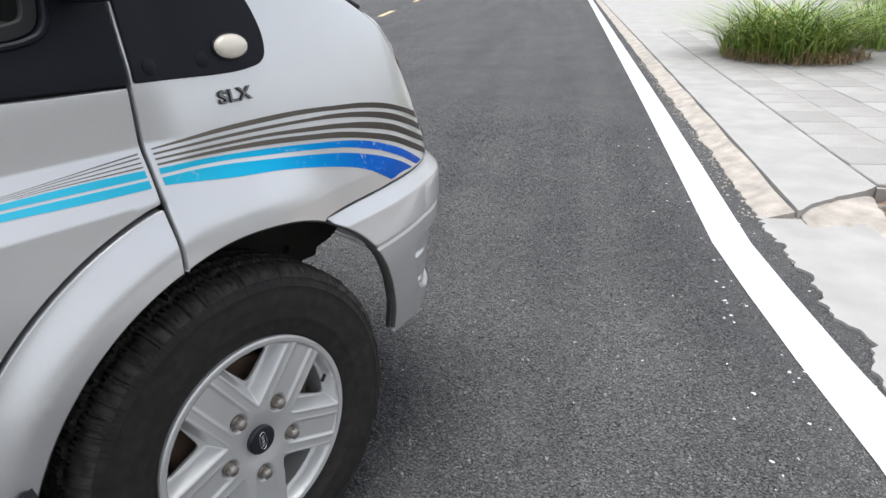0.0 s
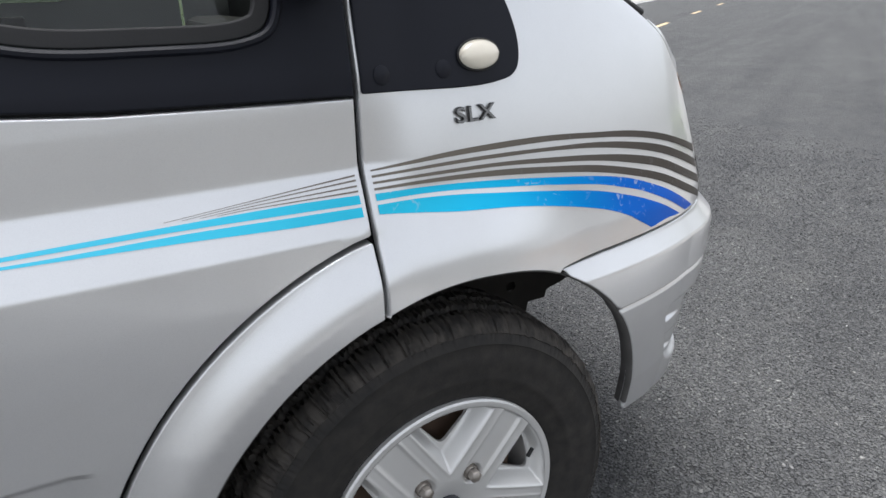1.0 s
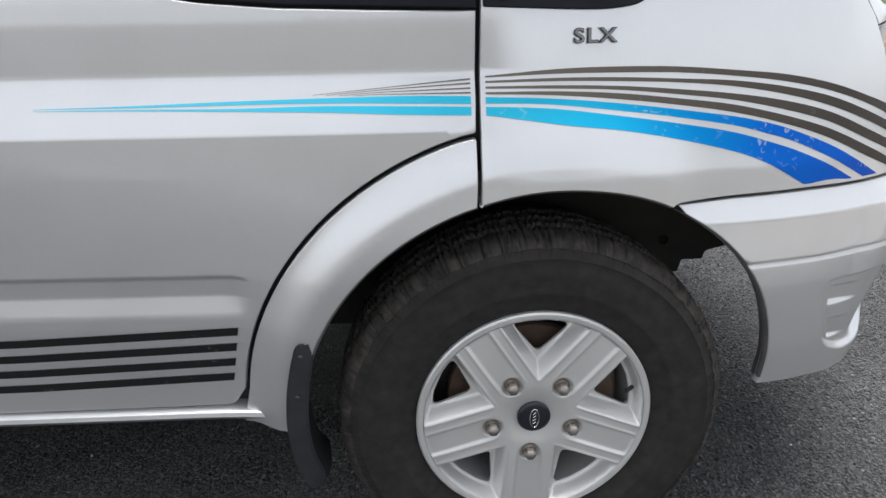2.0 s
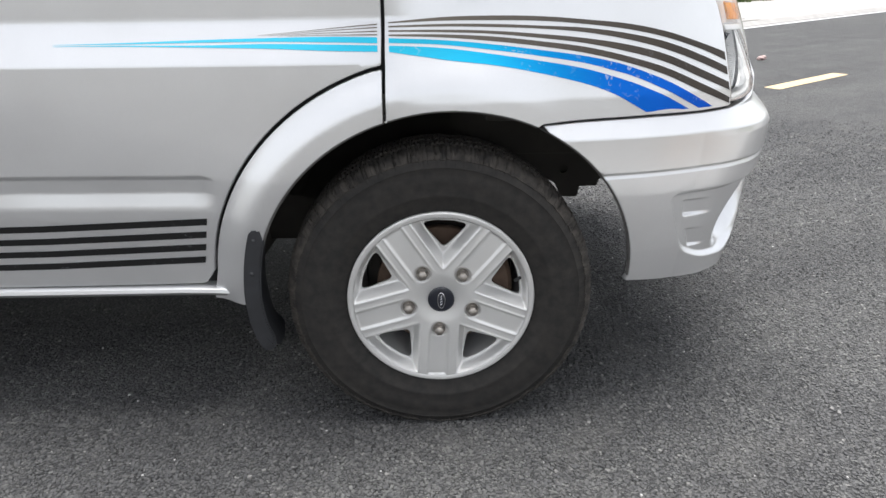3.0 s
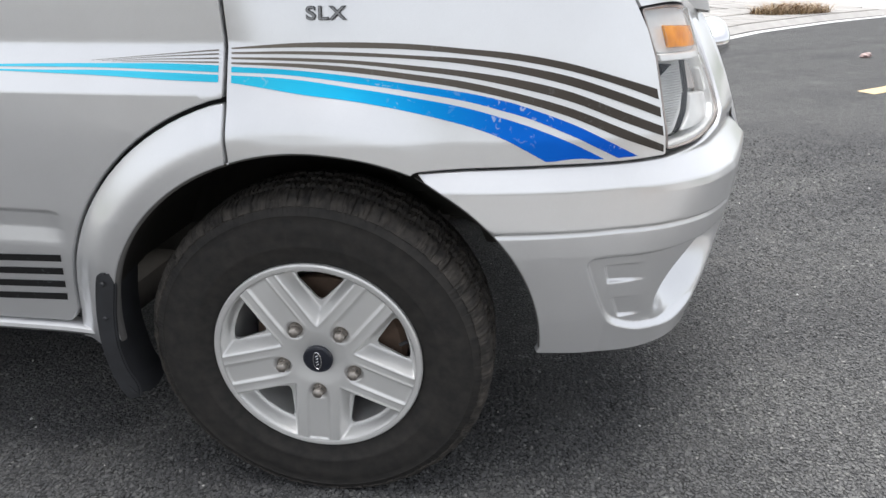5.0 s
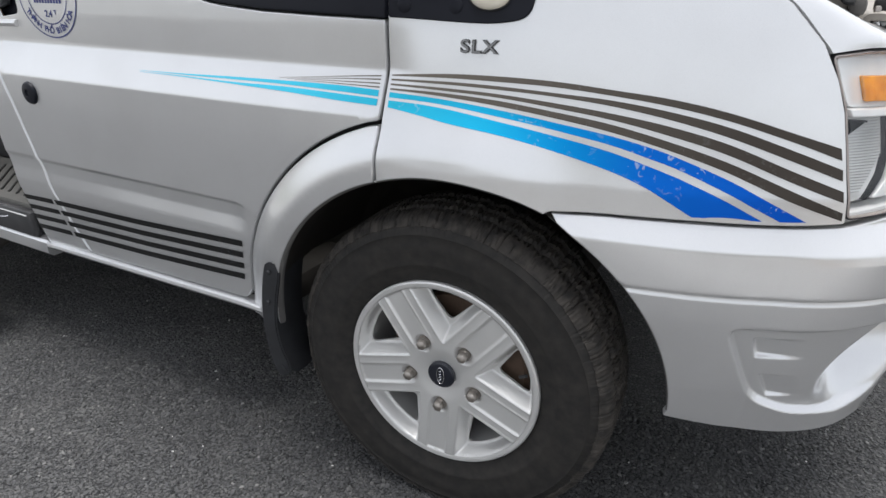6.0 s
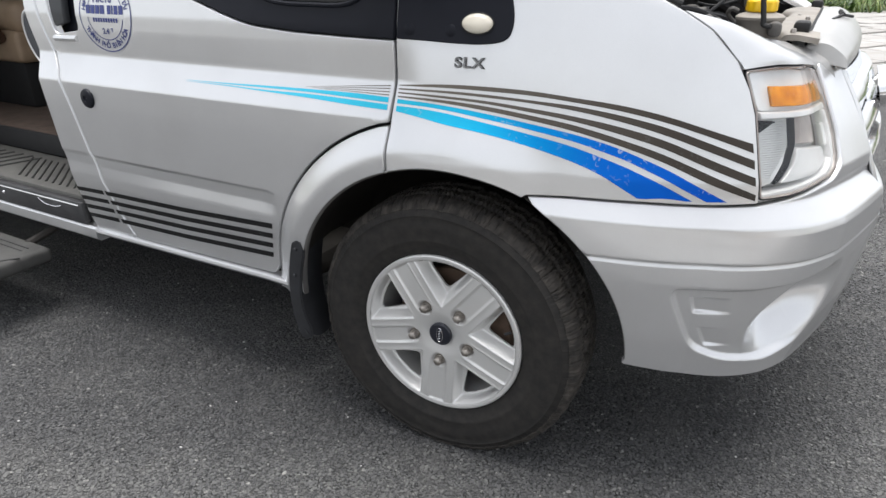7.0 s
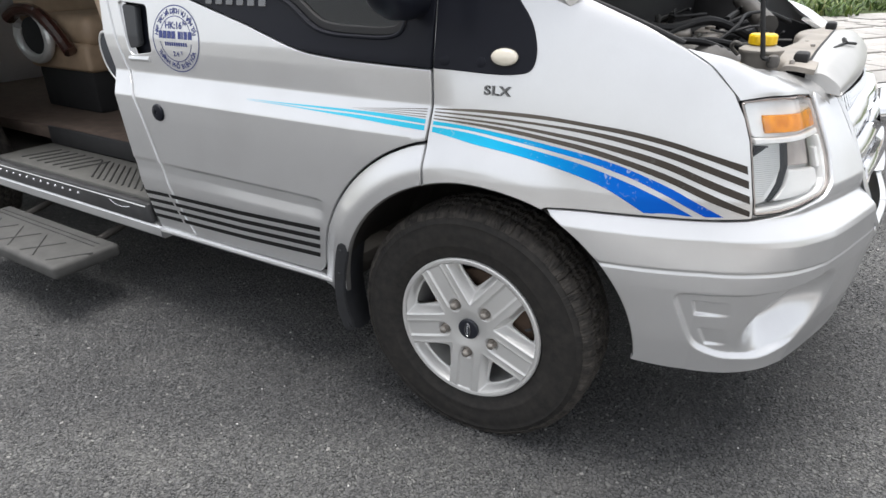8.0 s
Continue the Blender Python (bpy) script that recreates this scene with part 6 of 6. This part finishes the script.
box(bm, (0.33, 0.86, 1.02), (0.38, 0.95, 1.09), 0.012, Matrix.Rotation(radians(-15), 4, "Z"))
part("sensor_box", bm, STEEL, van, "dusty metal casing on the engine")
RES = (0.582, 0.432)
bm = bmesh.new()
lathe(bm, [(0.040, 0.92), (0.043, 1.092), (0.048, 1.103), (0.051, 1.107), (0.051, 1.112), (0.044, 1.117), (0.027, 1.122), (0.0001, 1.124)], (*RES, 0), 36, axis="z")
reservoir = part("fluid_reservoir", bm, DUSTY, van, "dusty cream fluid reservoir")
bm = bmesh.new()
lathe(bm, [(0.029, 1.122), (0.0315, 1.125), (0.0315, 1.143), (0.029, 1.147), (0.0001, 1.147)], (*RES, 0), 60, axis="z", modulate=lambda j, a, r, y: (r * (1 + (0.03 if j in (1, 2) and int(a * 60 / math.tau + 0.5) % 5 < 3 else 0)), y))
part("reservoir_cap", bm, YCAP, reservoir, "ribbed yellow plastic cap")
bm = bmesh.new()
tube(bm, curve_points([(0.535, 0.40, 1.10), (0.520, 0.39, 1.118), (0.527, 0.385, 1.130), (0.540, 0.39, 1.125)], 12), 0.005, 8)
part("reservoir_hook", bm, DUCT, reservoir)
bm = bmesh.new()
tube(bm, curve_points([(0.612, 0.366, 1.098), (0.602, 0.368, 1.098), (0.594, 0.370, 1.106), (0.588, 0.372, 1.15), (0.50, 0.40, 1.60), (0.34, 0.48, 2.02)], 24), 0.0055, 8)
rod = part("prop_rod", bm, GAP, van, "thin black bonnet prop rod")
bm = bmesh.new()
box(bm, (0.604, 0.372, 1.074), (0.632, 0.400, 1.106), 0.010)
part("rod_clip", bm, DUCT, rod)
# slam panel: dusty primer, pressed, with buffers, holes and a seam to the nose
rim = spread(0.43, WIDTH - 0.43, 16)


def slam_in(y):
    d = abs(y - WIDTH / 2)
    return 0.610 + 0.022 * step01(d, 0.30, 0.50) - 0.030 * step01(d, 0.05, 0.25) * (1 - step01(d, 0.28, 0.45))


slam = [[Vector((slam_in(y) - 0.006, y, 1.010)) for y in rim], [Vector((slam_in(y), y, 1.062 + 0.014 * math.cos((y - WIDTH / 2) * 2.4))) for y in rim],
        [Vector((0.655, y, 1.070 + 0.012 * math.cos((y - WIDTH / 2) * 2.4) + 0.004 * math.sin(y * 31))) for y in rim], [Vector((0.698 + 0.012 * ((y - WIDTH / 2) / 0.6) ** 2, y, 1.066 + 0.012 * math.cos((y - WIDTH / 2) * 2.4))) for y in rim]]
slam_ob = loft("slam_panel", slam, DUSTY, van, n=36, m=14, label="dusty grey-beige slam panel behind the grille")
bm = bmesh.new()
tube(bm, [nose(0.686, 1.086, 0.046, y) + Vector((0.030 * ((y - WIDTH / 2) / 0.525) ** 2, 0, 0)) for y in spread(0.47, WIDTH - 0.47, 20)], 0.0035, 6)
part("panel_seam", bm, GAP, slam_ob)
for y in (0.53, WIDTH - 0.53):
    bm = bmesh.new()
    box(bm, (0.648, y - 0.026, 1.070), (0.682, y + 0.026, 1.098), 0.008)
    part("rubber_buffer", bm, GAP, van, "black rubber buffer")
for x, y in ((0.652, 0.46), (0.664, 0.80), (0.640, 0.88), (0.668, 0.56)):
    bm = bmesh.new()
    lathe(bm, [(0.006, 1.060), (0.006, 1.084), (0.004, 1.087), (0.0001, 1.087)], (x, y, 0), 6, axis="z")
    part("bolt", bm, STEEL, slam_ob)
bm = bmesh.new()
tube(bm, [(0.722, 0.72, 1.088), (0.742, 0.80, 1.094), (0.765, 0.86, 1.086)], 0.004, 6)
tube(bm, [(0.742, 0.80, 1.094), (0.735, 0.83, 1.100)], 0.006, 6)
part("bonnet_catch", bm, GAP, van, "black bonnet catch")

# ---- pavements, grass, litter ----
rng = random.Random(4)
near_bed = [o for o in scene.objects if o.name.startswith("pavement") and "concrete bed" in o["label"]][0]
far_bed = [o for o in scene.objects if o.name.startswith("pavement") and "far tiled" in o["label"]][0]


def tile_mesh(name, a, b, h):
    bm = bmesh.new()
    box(bm, (-a / 2, -b / 2, -h), (a / 2, b / 2, 0), 0.006, segments=1)
    me = bpy.data.meshes.new(name)
    bm.to_mesh(me)
    bm.free()
    me.materials.append(TILE)
    return me


def lay(me, owner, u, n, z, turn):
    ob = new("tile", me)
    ob.matrix_basis = Matrix.Translation(road(u, n, z + rng.uniform(-0.002, 0.002))) @ Matrix.Rotation(ROAD + turn + rng.uniform(-0.006, 0.006), 4, "Z")
    adopt(ob, owner)


TILE_A = tile_mesh("tile", 0.394, 0.394, 0.04)
for i in range(24):
    for j in range(11):
        u = 2.96 + 0.40 * i
        n = -2.615 - 0.40 * j
        lay(TILE_A, near_bed, u + (0.2 if j % 2 else 0), n + near_bend(u), 0.072, 0.0)
TILE_B = tile_mesh("tile", 0.49, 0.49, 0.04)
for i in range(26):
    u = 0.5 + 0.5 * i
    slope = math.atan((far_edge(u + 0.3) - far_edge(u - 0.3)) / 0.6)
    for j in range(11):
        lay(TILE_B, far_bed, u - 0.5 * j * math.sin(slope) + (0.25 if j % 2 else 0), far_edge(u) + 0.45 + 0.5 * j, 0.107, slope)


def blade_material(name, stops):
    m, n, l, p = mat(name)
    g = n.new("ShaderNodeNewGeometry")
    c = ramp(n, l, g.outputs["Random Per Island"], stops).outputs[0]
    l.new(c, p.inputs["Base Color"])
    p.inputs["Roughness"].default_value = 0.55
    return m


GREEN = blade_material("green_blades", [(0.0, (0.08, 0.16, 0.025)), (0.5, (0.19, 0.30, 0.045)), (0.85, (0.32, 0.38, 0.08)), (1.0, (0.42, 0.34, 0.14))])
LEAF = blade_material("weed_leaves", [(0.0, (0.018, 0.045, 0.008)), (0.5, (0.045, 0.095, 0.014)), (1.0, (0.12, 0.18, 0.030))])
BANK = blade_material("bank_grass", [(0.0, (0.030, 0.070, 0.010)), (0.5, (0.075, 0.135, 0.020)), (0.85, (0.15, 0.20, 0.040)), (1.0, (0.22, 0.19, 0.08))])
DRY = blade_material("dry_blades", [(0.0, (0.14, 0.085, 0.045)), (0.6, (0.30, 0.20, 0.11)), (1.0, (0.44, 0.33, 0.18))])


def grass(name, count, spot, height, width, lean, material, label):
    """Many bent blades rooted at places that spot() gives."""
    verts, faces = [], []
    for _ in range(count):
        root, vigour = spot()
        h = height * vigour * rng.uniform(0.25, 1.2)
        a = rng.uniform(0, math.tau)
        out = Vector((math.cos(a), math.sin(a), 0))
        side = Vector((-out.y, out.x, 0)) * width * rng.uniform(0.6, 1.2)
        bend = lean * rng.uniform(0.2, 1.2) * h
        k = len(verts)
        for q, w in ((0.0, 1.0), (0.35, 0.9), (0.7, 0.6)):
            c = root + Vector((0, 0, h * q * (1 - 0.25 * q * lean))) + out * bend * q * q
            verts += [c - side * w, c + side * w]
        verts.append(root + Vector((0, 0, h * (1 - 0.3 * lean))) + out * bend)
        faces += [(k, k + 1, k + 3, k + 2), (k + 2, k + 3, k + 5, k + 4), (k + 4, k + 5, k + 6)]
    return tagged(mesh_object(name, verts, faces, material), label, "grass", kind="stuff")


def clump(cu, cn, ru, rn):
    def spot():
        r, a = math.sqrt(rng.random()), rng.uniform(0, math.tau)
        q = road(cu + ru * r * math.cos(a), cn + rn * r * math.sin(a), 0.085)
        return q, 1.15 - 0.5 * r
    return spot


grass("grass_clump", 1900, clump(8.5, -3.55, 0.95, 0.75), 1.40, 0.008, 1.75, GREEN, "tall green grass growing out of the pavement")
grass("grass_clump", 1500, clump(8.2, -3.6, 0.85, 0.85), 0.32, 0.006, 1.5, DRY, "dry brown grass at the foot of the clump")
grass("grass_clump", 1500, clump(9.4, -5.3, 0.9, 0.8), 1.0, 0.007, 0.8, GREEN, "tall green grass growing beside the pavement")
grass("dry_brush", 1500, clump(11.0, far_edge(11) + 0.75, 0.95, 0.40), 0.40, 0.007, 1.6, DRY, "dry brown brush lying on the far pavement")


def bank():
    u = rng.uniform(-4, 26)
    d = rng.random() ** 1.4 * 7.5
    return road(u, far_edge(u) + 5.55 + d + 0.25 * math.sin(u * 3.1) + 0.15 * math.sin(u * 7.7), 0.06 + 0.10 * d), 0.7 + 0.5 * noise.noise(Vector((u * 0.8, d, 0)))


grass("grass_bank", 9000, bank, 0.42, 0.030, 1.3, LEAF, "broad-leaved weeds in the green bank")
grass("grass_bank", 12000, bank, 0.60, 0.013, 1.0, BANK, "dense green grass bank behind the far pavement")
strip("verge", ALONG, lambda u: far_edge(u) + 5.5, lambda u: far_edge(u) + 40, 0.10, plain("verge_soil", (0.055, 0.075, 0.025), 0.95, vary=0.5, scale=3, relief=0.8, dist=0.03, fine=20), "dark green verge", rise=4.0)

# sloping mortar bed below the broken slab, and the brown earth of the open pit beyond it
bm = bmesh.new()
rows = [[bm.verts.new(road(2.02 + 0.66 * i / 24, -1.83 - (0.36 + 0.10 * i / 24) * j / 12 + 0.02 * noise.noise(Vector((i * 0.4, j * 0.4, 7))), 0.004 + 0.050 * step01(i / 24, 0.1, 0.9) * (1 - 0.5 * j / 12) + 0.006 * noise.noise(Vector((i * 0.6, j * 0.6, 1))))) for j in range(13)] for i in range(25)]
for a, b in zip(rows, rows[1:]):
    for j in range(12):
        bm.faces.new((a[j], a[j + 1], b[j + 1], b[j]))
bmesh.ops.recalc_face_normals(bm, faces=bm.faces[:])
bmesh.ops.solidify(bm, geom=bm.faces[:], thickness=0.03)
tagged(part("mortar_bed", bm, KERBSTONE, None), "sloping pale mortar bed under the broken pavement slab", "mortar", kind="structure")
bm = bmesh.new()
rows = [[bm.verts.new(road(1.30 + 1.55 * i / 40, -2.90 + 0.72 * j / 20, -0.045 + 0.13 * step01(i / 40, 0.2, 0.85) * math.sin(math.pi * min(1.0, j / 14 * 0.9)) * (0.8 + 0.5 * noise.noise(Vector((i * 0.3, j * 0.3, 0)))) + 0.014 * noise.noise(Vector((i * 1.1, j * 1.1, 4))))) for j in range(21)] for i in range(41)]
for a, b in zip(rows, rows[1:]):
    for j in range(20):
        bm.faces.new((a[j], b[j], b[j + 1], a[j + 1]))
bmesh.ops.recalc_face_normals(bm, faces=bm.faces[:])
earth = part("earth_bank", bm, plain("brown_earth", (0.22, 0.14, 0.085), 0.95, vary=0.4, scale=9, relief=0.9, dist=0.01, fine=60), None)
tagged(earth, "brown loose earth at the pavement's broken edge", "earth", kind="stuff")
# broken edge of the pavement with an open pit
bm = bmesh.new()
for k in range(26):
    c = road(rng.uniform(1.6, 2.6), rng.uniform(-2.6, -2.24), 0.0)
    r = rng.uniform(0.02, 0.055)
    made = bmesh.ops.create_icosphere(bm, subdivisions=1, radius=r, matrix=Matrix.Translation(c + Vector((0, 0, r * 0.4))) @ Matrix.Rotation(k * 1.3, 4, "Z") @ Matrix.Diagonal((1.2, 0.8, 0.6, 1)))
    for v in made["verts"]:
        v.co += Vector((rng.uniform(-1, 1), rng.uniform(-1, 1), rng.uniform(-1, 1))) * r * 0.25
rubble = part("rubble", bm, plain("broken_stone", (0.30, 0.26, 0.22), 0.9, vary=0.4, scale=14, relief=0.8, dist=0.01), None, smooth=False)
tagged(rubble, "small broken grey-brown stones at the pavement's edge", "rubble", kind="stuff")


def chips(name, count, spot, size, material, label, flat=0.45):
    verts, faces = [], []
    for _ in range(count):
        c, s = spot(), size * rng.uniform(0.5, 1.3)
        k = len(verts)
        m = rng.randint(4, 6)
        for t in (0.0, 1.0):
            for i in range(m):
                a = math.tau * i / m + rng.uniform(-0.3, 0.3)
                r = s * rng.uniform(0.6, 1.0) * (1 - 0.35 * t)
                verts.append(c + Vector((r * math.cos(a), r * math.sin(a), 0.001 + t * s * flat)))
        faces.append(tuple(k + m + i for i in range(m)))
        faces += [(k + i, k + (i + 1) % m, k + m + (i + 1) % m, k + m + i) for i in range(m)]
    return tagged(mesh_object(name, verts, faces, material, smooth=False), label, "chips", kind="stuff")


def near_field(x, y):
    """How far a place lies inside the closest stretch of road."""
    return np.minimum.reduce([x + 2.3, 3.1 - x, 1.8 - y])


def aggregate(x0, x1, y0, y1, pitch, sides, far):
    """Angular chippings standing a little proud of the binder, finer where the road lies closest."""
    g = np.random.default_rng(11 + sides)
    xs, ys = np.meshgrid(np.arange(x0, x1, pitch), np.arange(y0, y1, pitch))
    x, y = xs.ravel() + g.uniform(-0.5, 0.5, xs.size) * pitch, ys.ravel() + g.uniform(-0.5, 0.5, xs.size) * pitch
    n = -x * math.sin(ROAD) + y * math.cos(ROAD)
    rim = near_field(x, y)
    mine = rim > g.uniform(0, 0.7, x.size) ** 1.3
    if far:
        mine = (rim < g.uniform(0, 0.7, x.size)) & (np.minimum(x1 - x, y1 - y) > g.uniform(0, 1.2, x.size))
    under = (x < 0.55) & (y > 0.55)
    keep = mine & ((n + 1.31) * 6 > g.uniform(0, 0.7, x.size)) & ~under & (g.random(x.size) < 0.93)
    x, y = x[keep], y[keep]
    grow = pitch / 0.0092
    m = x.size
    r = (0.0030 + 0.0032 * g.random(m) ** 1.8) * grow
    z = g.uniform(0.0004, 0.0030, m) * np.where(g.random(m) < 0.12, 1.5, 1.0)
    tilt = g.normal(0, 0.22, (2, m))
    a = g.uniform(0, math.tau, m)[:, None] + np.arange(sides) * math.tau / sides + g.uniform(-0.35, 0.35, (m, sides))
    q = r[:, None] * g.uniform(0.55, 1.25, (m, sides))
    dx, dy = q * np.cos(a), q * np.sin(a)
    top = np.stack([x[:, None] + dx, y[:, None] + dy, z[:, None] + dx * tilt[0][:, None] + dy * tilt[1][:, None]], -1)
    low = np.stack([x[:, None] + dx * 1.22, y[:, None] + dy * 1.22, np.full(dx.shape, -0.003)], -1)
    mid = np.stack([x, y, z + g.uniform(0.0, 0.0007, m)], -1)[:, None]
    co = np.concatenate([top, low, mid], 1).reshape(-1, 3)
    base = (np.arange(m) * (2 * sides + 1))[:, None]
    k = np.arange(sides)
    nxt = (k + 1) % sides
    caps = np.stack([base + k, base + nxt, np.broadcast_to(base + 2 * sides, (m, sides))], -1).reshape(m, -1)
    walls = np.stack([base + sides + k, base + sides + nxt, base + nxt, base + k], -1).reshape(m, -1)
    loops = np.concatenate([caps, walls], 1).ravel()
    sizes = np.tile([3] * sides + [4] * sides, m)
    me = bpy.data.meshes.new("aggregate")
    me.vertices.add(len(co))
    me.vertices.foreach_set("co", co.ravel())
    me.loops.add(len(loops))
    me.loops.foreach_set("vertex_index", loops.astype(np.int32))
    me.polygons.add(len(sizes))
    me.polygons.foreach_set("loop_start", np.r_[0, np.cumsum(sizes)[:-1]].astype(np.int32))
    me.update(calc_edges=True)
    me.shade_flat()
    me.validate()
    me.materials.append(STONES)
    return tagged(new("aggregate", me), "grey angular chippings bound in the asphalt surface", "chippings", kind="stuff")


aggregate(-2.3, 3.1, -1.25, 1.8, 0.0092, 5, False)
aggregate(0.6, 4.8, -0.6, 3.8, 0.0140, 4, True)
PALE = plain("pale_stone", (0.55, 0.54, 0.52), 0.8)
chips("loose_chips", 150, lambda: Vector((rng.uniform(-2.2, 2.2), rng.uniform(-1.4, 2.5), 0)), 0.0045, PALE, "small pale stone chips on the asphalt")
chips("loose_chips", 500, lambda: Vector((rng.uniform(-2.2, 2.4), rng.uniform(-1.3, 2.2), 0)), 0.0055, plain("dark_stone", (0.12, 0.12, 0.12), 0.8), "small grey stone chips on the asphalt")
chips("kerb_crumbs", 420, lambda: (lambda u: road(u, -1.70 + near_bend(u) + rng.gauss(0, 0.035), 0.0))(rng.uniform(2.2, 8.5)), 0.010, KERBSTONE, "crumbs of mortar and grit along the kerb", 0.5)
chips("paint_flakes", 110, lambda: road(rng.uniform(0.2, 4.5), -1.5 + near_bend(1.5) + rng.gauss(0, 0.17), 0.0), 0.009, LINE, "flakes and splashes of white paint beside the line", 0.10)
# crumpled wrapper and stray bits on the far lane
bm = bmesh.new()
made = bmesh.ops.create_icosphere(bm, subdivisions=3, radius=0.5)
for v in bm.verts:
    v.co = Vector((v.co.x * 0.16, v.co.y * 0.07, max(v.co.z, -0.35) * 0.07)) * (1 + 0.35 * noise.noise(v.co * 4))
bmesh.ops.transform(bm, matrix=Matrix.Translation(road(7.44, 4.28, 0.024)) @ Matrix.Rotation(0.5, 4, "Z"), verts=bm.verts[:])
wrapper = part("wrapper", bm, plain("wrapper_foil", (0.45, 0.33, 0.31), 0.35, 0.2, 0.7, 40), None, sharp=15)
tagged(wrapper, "crumpled pale and dark red wrapper on the road", "litter")
